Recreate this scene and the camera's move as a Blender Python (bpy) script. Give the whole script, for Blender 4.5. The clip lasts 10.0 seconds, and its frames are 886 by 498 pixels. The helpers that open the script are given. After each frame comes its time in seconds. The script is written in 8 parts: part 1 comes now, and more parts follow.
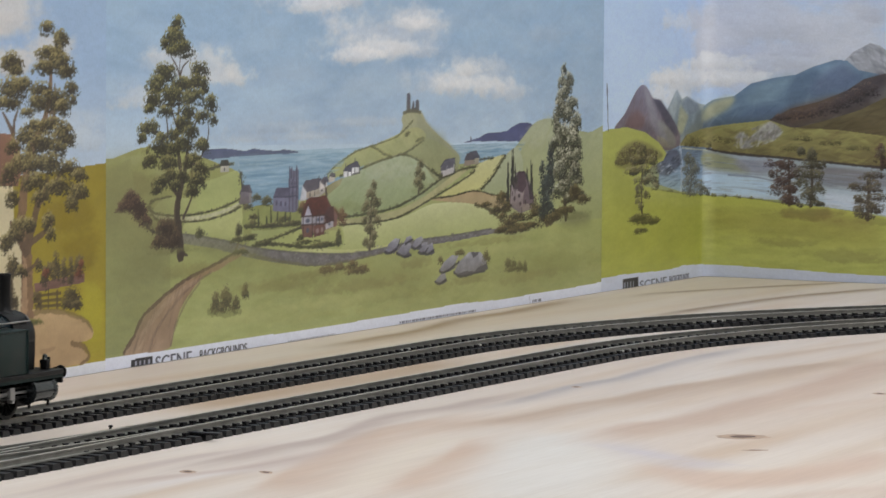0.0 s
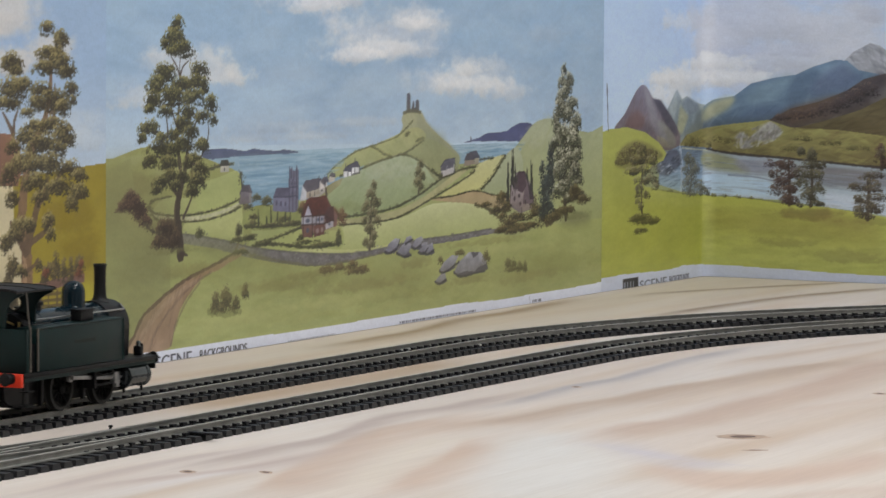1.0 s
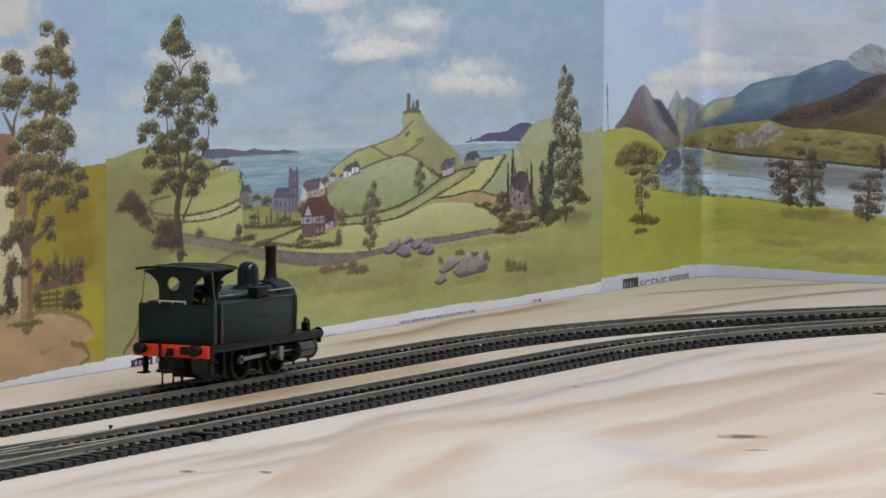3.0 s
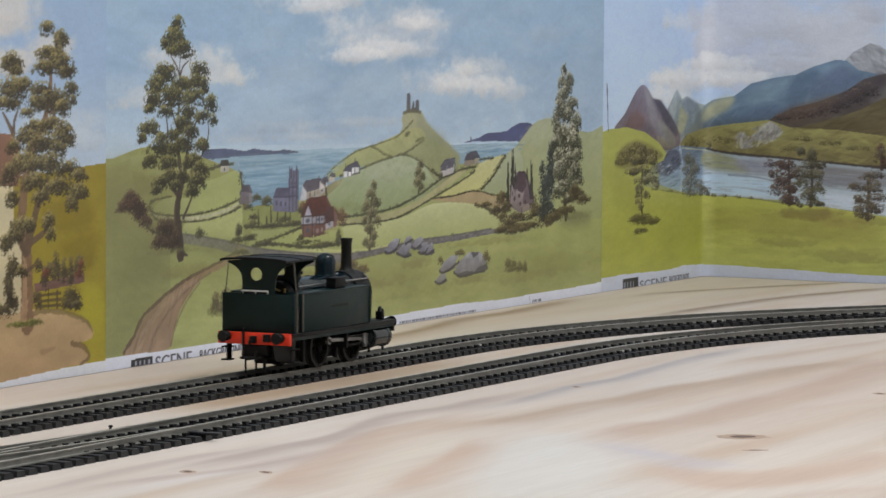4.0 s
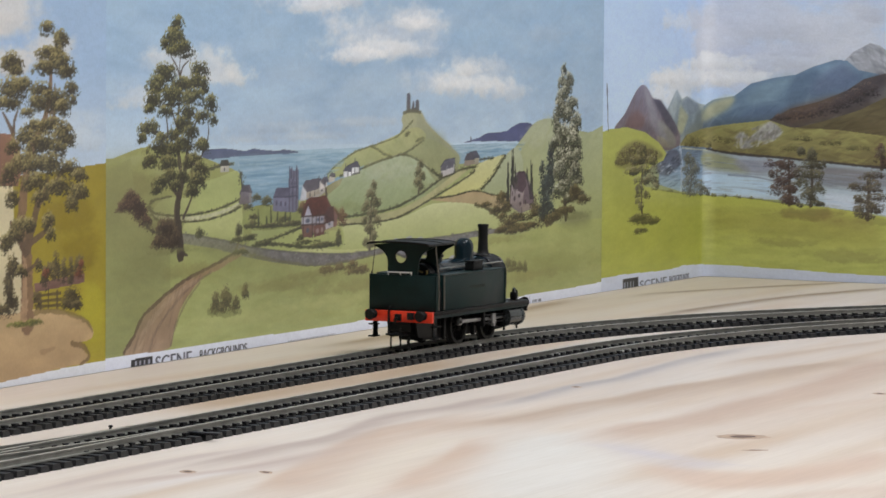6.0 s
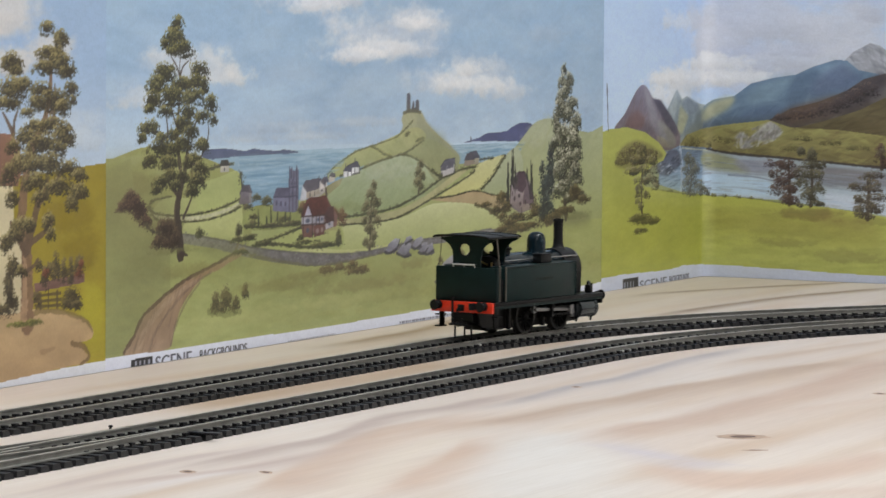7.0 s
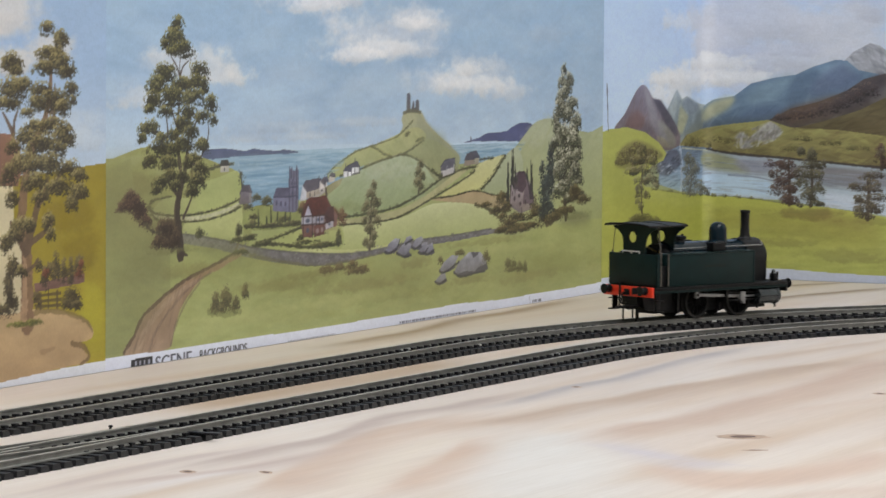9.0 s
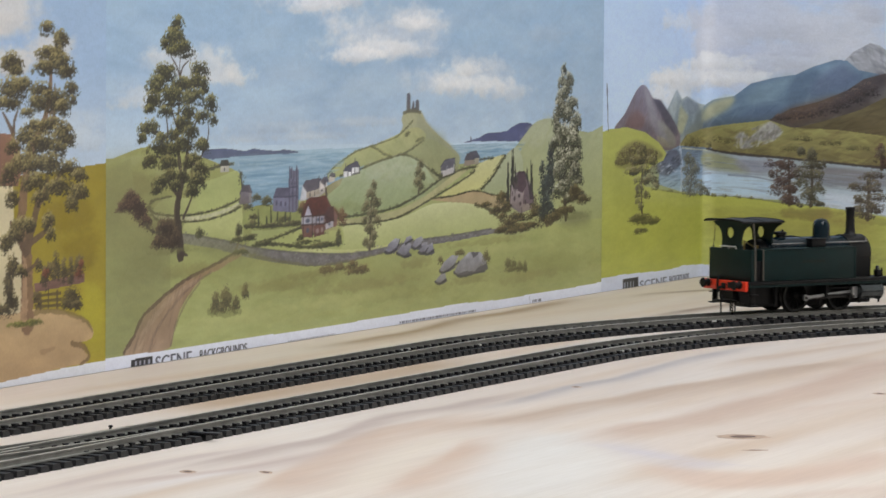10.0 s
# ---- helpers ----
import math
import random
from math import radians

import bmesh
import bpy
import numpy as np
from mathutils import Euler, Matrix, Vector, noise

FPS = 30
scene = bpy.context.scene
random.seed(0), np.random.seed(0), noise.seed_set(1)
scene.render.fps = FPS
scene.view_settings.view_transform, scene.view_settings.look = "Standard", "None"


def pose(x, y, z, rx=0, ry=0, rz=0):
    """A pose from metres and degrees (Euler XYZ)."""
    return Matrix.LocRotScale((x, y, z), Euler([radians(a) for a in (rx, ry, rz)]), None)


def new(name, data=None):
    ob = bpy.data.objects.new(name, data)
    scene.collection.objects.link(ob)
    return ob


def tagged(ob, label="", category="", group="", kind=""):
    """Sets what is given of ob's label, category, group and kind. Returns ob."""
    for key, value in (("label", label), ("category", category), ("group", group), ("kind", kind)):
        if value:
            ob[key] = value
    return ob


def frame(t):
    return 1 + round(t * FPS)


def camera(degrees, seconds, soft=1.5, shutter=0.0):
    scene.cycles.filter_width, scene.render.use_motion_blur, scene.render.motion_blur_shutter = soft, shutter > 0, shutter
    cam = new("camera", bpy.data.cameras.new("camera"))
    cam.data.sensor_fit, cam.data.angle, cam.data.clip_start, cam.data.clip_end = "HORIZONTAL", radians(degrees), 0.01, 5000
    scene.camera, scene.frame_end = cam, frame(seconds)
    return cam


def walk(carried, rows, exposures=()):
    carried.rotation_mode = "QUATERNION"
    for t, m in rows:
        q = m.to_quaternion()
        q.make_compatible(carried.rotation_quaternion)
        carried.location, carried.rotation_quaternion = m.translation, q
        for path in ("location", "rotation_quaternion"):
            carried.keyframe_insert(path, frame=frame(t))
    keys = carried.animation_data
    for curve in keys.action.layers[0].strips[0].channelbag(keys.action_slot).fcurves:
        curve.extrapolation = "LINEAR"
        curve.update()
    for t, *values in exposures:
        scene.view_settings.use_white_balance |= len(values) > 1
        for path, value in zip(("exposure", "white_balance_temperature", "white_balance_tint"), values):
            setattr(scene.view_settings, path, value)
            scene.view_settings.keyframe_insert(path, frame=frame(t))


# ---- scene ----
MM = 0.001
RAIL_TOP = 0.0045          # rail head above the board

# ---- camera: stands still on a tripod, long lens ----
cam = camera(13.66, 10.0, soft=1.52, shutter=0.5)
EYE = pose(0, 0, 0.1352, 90 - 3.4755, 0, 0) @ pose(0, 0, 0, 0, 0, 0.4548)
walk(cam, [(0.0, EYE), (10.0, EYE)], exposures=[(0.0, -0.08), (4.0, -0.08), (5.0, -0.03), (5.8, 0.08), (10.0, 0.08)])

# ---- light: two fluorescent battens under the ceiling ----
world = bpy.data.worlds.new("room_dark")
world.use_nodes = True
world.node_tree.nodes["Background"].inputs["Color"].default_value = (0.6, 0.7, 0.85, 1)
world.node_tree.nodes["Background"].inputs["Strength"].default_value = 0.05
scene.world = world

CORNER = Vector((0.141, 2.002, 0))
ALONG_L = Vector((-0.42634, -0.90456, 0))     # from the corner along the long wall
ALONG_R = Vector((0.87681, -0.48083, 0))      # from the corner along the short wall
IN_L = Vector((0.90456, -0.42634, 0))         # into the room from the long wall
IN_R = Vector((-0.48083, -0.87681, 0))        # into the room from the short wall
FLOOR_Z, CEIL_Z = -0.9, 1.5


def plan(a, b, z=0.0):
    """a metres along the long wall from the corner, b metres along the short wall."""
    p = CORNER + ALONG_L * a + ALONG_R * b
    return Vector((p.x, p.y, z))


LIGHTS = [(plan(0.75, 0.75), 14.5), (plan(1.9, 1.7), 14.5)]
for place, watts in LIGHTS:
    lamp = bpy.data.lights.new("batten_light", "AREA")
    lamp.shape, lamp.size, lamp.size_y = "RECTANGLE", 1.2, 0.16
    lamp.energy, lamp.color = watts, (0.95, 0.975, 1.0)
    ob = new("batten_light", lamp)
    ob.matrix_world = Matrix.Translation((place.x, place.y, CEIL_Z - 0.085)) @ pose(0, 0, 0, 0, 0, 64.8)


# ---- materials ----
class Mat:
    """A small wrapper to write node materials shortly."""

    def __init__(self, name, rough=0.5, metal=0.0):
        self.m = bpy.data.materials.new(name)
        self.m.use_nodes = True
        self.t = self.m.node_tree
        self.b = self.t.nodes["Principled BSDF"]
        self.b.inputs["Roughness"].default_value = rough
        self.b.inputs["Metallic"].default_value = metal

    def node(self, kind, **values):
        n = self.t.nodes.new(kind)
        for key, value in values.items():
            n.inputs[key].default_value = value
        return n

    def link(self, a, out, b, inp):
        self.t.links.new(a.outputs[out], b.inputs[inp])

    def coords(self, scale=(1, 1, 1), turn=0.0, out="Object"):
        c, m = self.node("ShaderNodeTexCoord"), self.node("ShaderNodeMapping")
        m.inputs["Scale"].default_value = scale
        m.inputs["Rotation"].default_value = (0, 0, turn)
        self.link(c, out, m, "Vector")
        return m

    def noise(self, scale, detail=4, rough=0.55, vec=None, distortion=0.0):
        n = self.node("ShaderNodeTexNoise", Scale=scale, Detail=detail, Roughness=rough, Distortion=distortion)
        self.link(vec or self.coords(), "Vector", n, "Vector")
        return n

    def ramp(self, src, stops, out="Fac"):
        r = self.node("ShaderNodeValToRGB")
        e = r.color_ramp.elements
        while len(e) < len(stops):
            e.new(0.5)
        for el, (p, c) in zip(e, stops):
            el.position, el.color = p, c
        self.link(src, out, r, "Fac")
        return r

    def mix(self, fac, a, b, kind="MIX"):
        n = self.t.nodes.new("ShaderNodeMix")
        n.data_type, n.blend_type = "RGBA", kind
        for src, slot in ((fac, 0), (a, 6), (b, 7)):
            if isinstance(src, (int, float, tuple)):
                n.inputs[slot].default_value = src
            else:
                self.t.links.new(src, n.inputs[slot])
        return n.outputs[2]

    def colour(self, socket):
        self.t.links.new(socket, self.b.inputs["Base Color"])
        return self

    def rough_from(self, src, lo, hi, out="Fac"):
        r = self.node("ShaderNodeMapRange")
        r.inputs["To Min"].default_value, r.inputs["To Max"].default_value = lo, hi
        self.link(src, out, r, "Value")
        self.link(r, "Result", self.b, "Roughness")

    def bump(self, src, strength, distance, out="Fac"):
        n = self.node("ShaderNodeBump", Strength=strength, Distance=distance)
        self.link(src, out, n, "Height")
        self.link(n, "Normal", self.b, "Normal")


def painted(name, col, rough=0.35, spread=0.35, metal=0.0, dust=0.0, spec=0.5):
    """Model paint or plastic: slight mottling, uneven gloss, a little dust."""
    m = Mat(name, rough, metal)
    m.b.inputs["Specular IOR Level"].default_value = spec
    big, fine = m.noise(180, 3), m.noise(1500, 3)
    dark = tuple(c * (1 - spread) for c in col[:3]) + (1,)
    lite = tuple(min(1, c * (1 + spread)) for c in col[:3]) + (1,)
    r = m.ramp(big, [(0.3, dark), (0.7, lite)])
    sock = r.outputs["Color"]
    if dust:
        d = m.ramp(fine, [(0.52, (0, 0, 0, 1)), (0.75, (dust, dust, dust, 1))])
        sock = m.mix(d.outputs["Color"], sock, (0.22, 0.2, 0.17, 1))
    m.colour(sock)
    m.rough_from(big, max(0.05, rough - 0.1), min(1, rough + 0.12))
    m.bump(fine, 0.08, 0.0002)
    return m.m


def plywood():
    """Pale rotary-cut veneer: the figure is carried by the sheet, the fine pores run along the long wall."""
    m = Mat("plywood", 0.55)
    a = m.node("ShaderNodeAttribute")
    a.attribute_name = "figure"
    v = m.coords((1.0, 1.0, 1.0), radians(-64.8))
    fibre_map = m.node("ShaderNodeMapping")
    fibre_map.inputs["Scale"].default_value = (9, 160, 1)
    m.link(v, "Vector", fibre_map, "Vector")
    fibre = m.noise(1, 4, 0.6, fibre_map)
    f = m.ramp(fibre, [(0.3, (0.93, 0.915, 0.90, 1)), (0.65, (1.02, 1.02, 1.02, 1))])
    grain_map = m.node("ShaderNodeMapping")
    grain_map.inputs["Scale"].default_value = (45, 900, 1)
    m.link(v, "Vector", grain_map, "Vector")
    grain = m.noise(1, 4, 0.6, grain_map)
    g = m.ramp(grain, [(0.3, (0.90, 0.88, 0.86, 1)), (0.6, (1, 1, 1, 1))])
    s1 = m.mix(0.9, a.outputs["Color"], f.outputs["Color"], "MULTIPLY")
    m.colour(m.mix(0.55, s1, g.outputs["Color"], "MULTIPLY"))
    m.rough_from(fibre, 0.45, 0.65)
    m.bump(grain, 0.12, 0.0004)
    return m.m


def wall_paint(name, col):
    m = Mat(name, 0.7)
    n = m.noise(6, 5)
    r = m.ramp(n, [(0.3, tuple(c * 0.93 for c in col[:3]) + (1,)), (0.7, col)])
    m.colour(r.outputs["Color"])
    m.bump(m.noise(300, 3), 0.1, 0.0005)
    return m.m


def printed_paper():
    """Satin printed paper; the print is drawn on the sheet itself as its colour layer."""
    m = Mat("printed_paper", 0.42)
    a = m.node("ShaderNodeAttribute")
    a.attribute_name = "print"
    fine = m.noise(900, 3)
    speck = m.ramp(fine, [(0.3, (0.95, 0.95, 0.95, 1)), (0.7, (1.03, 1.03, 1.03, 1))])
    m.colour(m.mix(1.0, a.outputs["Color"], speck.outputs["Color"], "MULTIPLY"))
    m.b.inputs["Specular IOR Level"].default_value = 0.4
    m.bump(m.noise(22, 2), 0.12, 0.003)
    return m.m


M_PLY = plywood()
M_PLY_EDGE = painted("plywood_edge", (0.5, 0.36, 0.22, 1), 0.7)
M_WALL = wall_paint("wall_paint", (0.78, 0.77, 0.74, 1))
M_CEIL = wall_paint("ceiling_paint", (0.82, 0.82, 0.8, 1))
M_FLOOR = wall_paint("floor_carpet", (0.25, 0.23, 0.21, 1))
M_PAPER = printed_paper()
M_SLEEPER = painted("black_plastic_sleeper", (0.0068, 0.0071, 0.0092, 1), 0.42, 0.4, 0, 0.07, 0.36)
M_RAILSIDE = painted("rail_side_dull_nickel", (0.21, 0.207, 0.19, 1), 0.5, 0.2, 0.5)
M_RAILTOP = painted("rail_head_worn_bright", (0.56, 0.53, 0.48, 1), 0.32, 0.12, 0.9)
M_GREEN = painted("dark_green_loco_paint", (0.0035, 0.0150, 0.0148, 1), 0.36, 0.2, 0, 0.0, 0.22)
M_GREENGLOSS = painted("glossy_green_boiler_paint", (0.004, 0.012, 0.018, 1), 0.10, 0.2, 0, 0, 0.25)
M_BLACK = painted("satin_black_loco_paint", (0.005, 0.005, 0.0055, 1), 0.5, 0.3, 0, 0.0, 0.25)
M_RED = painted("signal_red_buffer_paint", (0.78, 0.042, 0.012, 1), 0.4, 0.12)
M_STEEL = painted("bare_steel", (0.32, 0.31, 0.30, 1), 0.35, 0.2, 0.8)
M_CYL = painted("grey_cylinder_metal", (0.075, 0.085, 0.09, 1), 0.16, 0.25, 0.85)
M_BRASS = painted("worn_brass", (0.45, 0.33, 0.14, 1), 0.35, 0.2, 0.85)
M_KNOT = painted("knot_wood", (0.11, 0.062, 0.048, 1), 0.6, 0.5)
M_KNOTRING = painted("knot_ring_wood", (0.42, 0.30, 0.225, 1), 0.6, 0.25)
M_WHITE = painted("white_enamel", (0.8, 0.8, 0.78, 1), 0.4, 0.03)
M_LAMP = Mat("lamp_diffuser", 0.4)
M_LAMP.b.inputs["Base Color"].default_value = (0.9, 0.9, 0.88, 1)
M_LAMP.b.inputs["Emission Color"].default_value = (1, 0.97, 0.92, 1)
M_LAMP.b.inputs["Emission Strength"].default_value = 2.0
M_LAMP = M_LAMP.m


# ---- mesh helpers (millimetres in, metres out) ----
def finish(name, bm, material, smooth=35):
    me = bpy.data.meshes.new(name)
    bmesh.ops.recalc_face_normals(bm, faces=bm.faces)
    bm.to_mesh(me)
    bm.free()
    for mat in material if isinstance(material, (list, tuple)) else [material]:
        me.materials.append(mat)
    me.polygons.foreach_set("use_smooth", [True] * len(me.polygons))
    me.set_sharp_from_angle(angle=radians(smooth))
    return me


def part(name, bm, material, parent, label=""):
    ob = new(name, finish(name, bm, material))
    ob.parent = parent
    return tagged(ob, label)


def box(bm, x0, x1, y0, y1, z0, z1, bevel=0.0):
    x0, x1, y0, y1, z0, z1 = (v * MM for v in (x0, x1, y0, y1, z0, z1))
    vs = [bm.verts.new(p) for p in ((x0, y0, z0), (x1, y0, z0), (x1, y1, z0), (x0, y1, z0), (x0, y0, z1), (x1, y0, z1), (x1, y1, z1), (x0, y1, z1))]
    fs = [bm.faces.new([vs[i] for i in f]) for f in ((3, 2, 1, 0), (4, 5, 6, 7), (0, 1, 5, 4), (1, 2, 6, 5), (2, 3, 7, 6), (3, 0, 4, 7))]
    if bevel:
        es = list({e for f in fs for e in f.edges})
        bmesh.ops.bevel(bm, geom=es, offset=bevel * MM, segments=2, affect="EDGES", profile=0.5)
    return bm


def lathe(bm, profile, origin=(0, 0, 0), axis="z", seg=28):
    """Turned body: profile of (radius, height) in mm about an axis through origin."""
    rings = []
    o = Vector(origin)
    for r, h in profile:
        ring = []
        for i in range(seg):
            a = 2 * math.pi * i / seg
            c, s = math.cos(a) * max(r, 1e-3), math.sin(a) * max(r, 1e-3)
            p = {"z": (c, s, h), "x": (h, c, s), "y": (c, h, s)}[axis]
            ring.append(bm.verts.new((o + Vector(p)) * MM))
        rings.append(ring)
    for a, b in zip(rings, rings[1:]):
        for i in range(seg):
            bm.faces.new((a[i], a[(i + 1) % seg], b[(i + 1) % seg], b[i]))
    bm.faces.new(rings[0]), bm.faces.new(rings[-1])
    return bm


def rod(bm, a, b, r, seg=8):
    """A round bar from a to b, mm."""
    a, b = Vector(a), Vector(b)
    q = (b - a).to_track_quat("Z", "Y")
    rings = [[bm.verts.new((p + q @ Vector((math.cos(2 * math.pi * i / seg) * r, math.sin(2 * math.pi * i / seg) * r, 0))) * MM) for i in range(seg)] for p in (a, b)]
    for i in range(seg):
        bm.faces.new((rings[0][i], rings[0][(i + 1) % seg], rings[1][(i + 1) % seg], rings[1][i]))
    bm.faces.new(rings[0]), bm.faces.new(rings[1])
    return bm


def slab(bm, outline, lo, hi, axis="x", holes=()):
    """A plate: 2D outline (and round holes) in the plane across the axis, from lo to hi, mm."""
    def at(p, d):
        return Vector({"x": (d, p[0], p[1]), "y": (p[0], d, p[1]), "z": (p[0], p[1], d)}[axis]) * MM
    loops = [list(outline)] + [[(cx + r * math.cos(2 * math.pi * i / 20), cy + r * math.sin(2 * math.pi * i / 20)) for i in range(20)] for cx, cy, r in holes]
    ends = []
    for d in (lo, hi):
        edges, rings = [], []
        for lp in loops:
            vs = [bm.verts.new(at(p, d)) for p in lp]
            rings.append(vs)
            edges += [bm.edges.new((vs[i], vs[(i + 1) % len(vs)])) for i in range(len(vs))]
        if len(loops) == 1:
            bm.faces.new(rings[0])
        else:
            bmesh.ops.triangle_fill(bm, use_beauty=True, edges=edges)
        ends.append(rings)
    for ra, rb in zip(*ends):
        for i in range(len(ra)):
            bm.faces.new((ra[i], ra[(i + 1) % len(ra)], rb[(i + 1) % len(rb)], rb[i]))
    return bm


def thing(name, label, category, group="", kind=""):
    return tagged(new(name), label, category, group, kind)


# ---- the room ----
def block(name, material, corners, z0, z1, label, category="wall"):
    bm = bmesh.new()
    lo = [bm.verts.new((p.x, p.y, z0)) for p in corners]
    hi = [bm.verts.new((p.x, p.y, z1)) for p in corners]
    n = len(corners)
    bm.faces.new(lo), bm.faces.new(hi)
    for i in range(n):
        bm.faces.new((lo[i], lo[(i + 1) % n], hi[(i + 1) % n], hi[i]))
    ob = new(name, finish(name, bm, material))
    return tagged(ob, label, category, "", "structure")


LONG, SHORT, T = 3.4, 3.2, 0.12
block("wall_1", M_WALL, [plan(0, 0), plan(LONG, 0), plan(LONG, 0) - IN_L * T, plan(-T, 0) - IN_L * T], FLOOR_Z, CEIL_Z, "white painted wall behind the landscape posters")
block("wall_2", M_WALL, [plan(0, 0), plan(0, SHORT), plan(0, SHORT) - IN_R * T, plan(-T, 0) - IN_L * T], FLOOR_Z, CEIL_Z, "white painted end wall behind the lake poster")
block("wall_3", M_WALL, [plan(LONG, -T), plan(LONG, SHORT + T), plan(LONG + T, SHORT + T), plan(LONG + T, -T)], FLOOR_Z, CEIL_Z, "plain white wall closing the room")
block("wall_4", M_WALL, [plan(-0.3, SHORT), plan(LONG, SHORT), plan(LONG, SHORT + T), plan(-0.3, SHORT + T)], FLOOR_Z, CEIL_Z, "plain white wall closing the room")
block("floor", M_FLOOR, [plan(-0.4, -0.3), plan(LONG + 0.3, -0.3), plan(LONG + 0.3, SHORT + 0.3), plan(-0.4, SHORT + 0.3)], FLOOR_Z - 0.1, FLOOR_Z, "plain dark carpeted room floor", "floor")
block("ceiling", M_CEIL, [plan(-0.4, -0.3), plan(LONG + 0.3, -0.3), plan(LONG + 0.3, SHORT + 0.3), plan(-0.4, SHORT + 0.3)], CEIL_Z, CEIL_Z + 0.1, "plain white ceiling", "ceiling")


def ceiling_light(place):
    t = thing("ceiling_light", "white fluorescent batten fixed to the ceiling", "ceiling light", "ceiling lights")
    t.matrix_world = Matrix.Translation((place.x, place.y, CEIL_Z)) @ pose(0, 0, 0, 0, 0, 64.8)
    part("housing", box(bmesh.new(), -610, 610, -90, 90, -40, 0, 4), M_WHITE, t)
    part("diffuser", box(bmesh.new(), -600, 600, -75, 75, -75, -40.5, 10), M_LAMP, t, "glowing frosted diffuser")


for place, watts in LIGHTS:
    ceiling_light(place)

# ---- the timber legs of the baseboard ----
def trestle(a, b):
    t = thing("timber_leg", "plain square timber leg under the plywood baseboard", "leg", "baseboard legs")
    p = plan(a, b)
    t.matrix_world = Matrix.Translation((p.x, p.y, 0)) @ pose(0, 0, 0, 0, 0, 64.8)
    part("post", box(bmesh.new(), -22, 22, -22, 22, FLOOR_Z * 1000, -12, 2), M_PLY_EDGE, t)


for a, b in ((0.1, 0.1), (1.4, 0.1), (1.4, 0.48), (0.1, 1.4), (0.68, 1.4), (0.75, 0.1)):
    trestle(a, b)


def knot(x, y, length, width, turn, name="wood_knot"):
    """A dark knot in the veneer: a shallow lens with a paler ring, grown into the board."""
    t = thing(name, "small dark brown knot in the plywood veneer", "knot", "knots in the plywood")
    t.matrix_world = Matrix.Translation((x, y, 0)) @ pose(0, 0, 0, 0, 0, turn)
    for nm, k, z, mat in (("ring", 1.25, 0.04, M_KNOTRING), ("core", 0.8, 0.09, M_KNOT)):
        bm = bmesh.new()
        rnd = random.Random(int(x * 9999))
        vs = []
        for i in range(22):
            a = 2 * math.pi * i / 22
            w = 1 + rnd.uniform(-0.10, 0.10)
            vs.append(bm.verts.new((math.cos(a) * length * k * w * MM, math.sin(a) * width * k * w * MM, 0)))
        top = bm.verts.new((0, 0, z * MM))
        for i in range(22):
            bm.faces.new((vs[i], vs[(i + 1) % 22], top))
        part(nm, bm, mat, t)


knot(0.0996, 1.2162, 7.0, 6.0, 5)
knot(0.1005, 1.1773, 3.5, 1.6, 5, "veneer_fleck")
knot(-0.0764, 1.1088, 2.0, 3.4, 10, "veneer_fleck")
knot(-0.0529, 1.1089, 1.6, 3.0, 20, "veneer_fleck")
knot(0.0504, 1.3802, 1.6, 2.6, 10, "veneer_fleck")
knot(0.1623, 1.3636, 2.2, 3.2, 0, "veneer_fleck")
knot(0.1538, 2.0030, 1.6, 4.0, 0, "veneer_fleck")


# ---- the track ----
TRACK_P, TRACK_A, TRACK_S, TRACK_R = (-0.015993, 1.488581), 1.1150, 0.030, 0.500
SPACING = 0.0622


def track_at(s, off=0.0):
    """Place and heading s metres along the outer track: straight, then a curve to the right."""
    a0 = TRACK_A
    x = TRACK_P[0] + math.cos(a0) * min(s, TRACK_S)
    y = TRACK_P[1] + math.sin(a0) * min(s, TRACK_S)
    a = a0
    if s > TRACK_S:
        a = a0 - (s - TRACK_S) / TRACK_R
        x += TRACK_R * (math.sin(a0) - math.sin(a))
        y += TRACK_R * (math.cos(a) - math.cos(a0))
    return x - math.sin(a) * off, y + math.cos(a) * off, a


RAIL_PROFILE = [(-1.05, 0.0), (1.05, 0.0), (1.05, 0.35), (0.35, 0.7), (0.33, 1.6), (0.55, 1.85), (0.55, 2.4), (0.4, 2.5), (-0.4, 2.5), (-0.55, 2.4), (-0.55, 1.85), (-0.33, 1.6), (-0.35, 0.7), (-1.05, 0.35)]


def rail_mesh(path, name="rail"):
    """path: list of (x, y, heading) in metres; a flat-bottom rail on the sleepers."""
    bm = bmesh.new()
    rings = [[bm.verts.new((x - math.sin(a) * p * MM, y + math.cos(a) * p * MM, (2.0 + z) * MM)) for p, z in RAIL_PROFILE] for x, y, a in path]
    n = len(RAIL_PROFILE)
    for ra, rb in zip(rings, rings[1:]):
        for i in range(n):
            f = bm.faces.new((ra[i], ra[(i + 1) % n], rb[(i + 1) % n], rb[i]))
            f.material_index = 1 if i in (6, 7, 8) else 0
    bm.faces.new(rings[0]), bm.faces.new(rings[-1])
    return bm


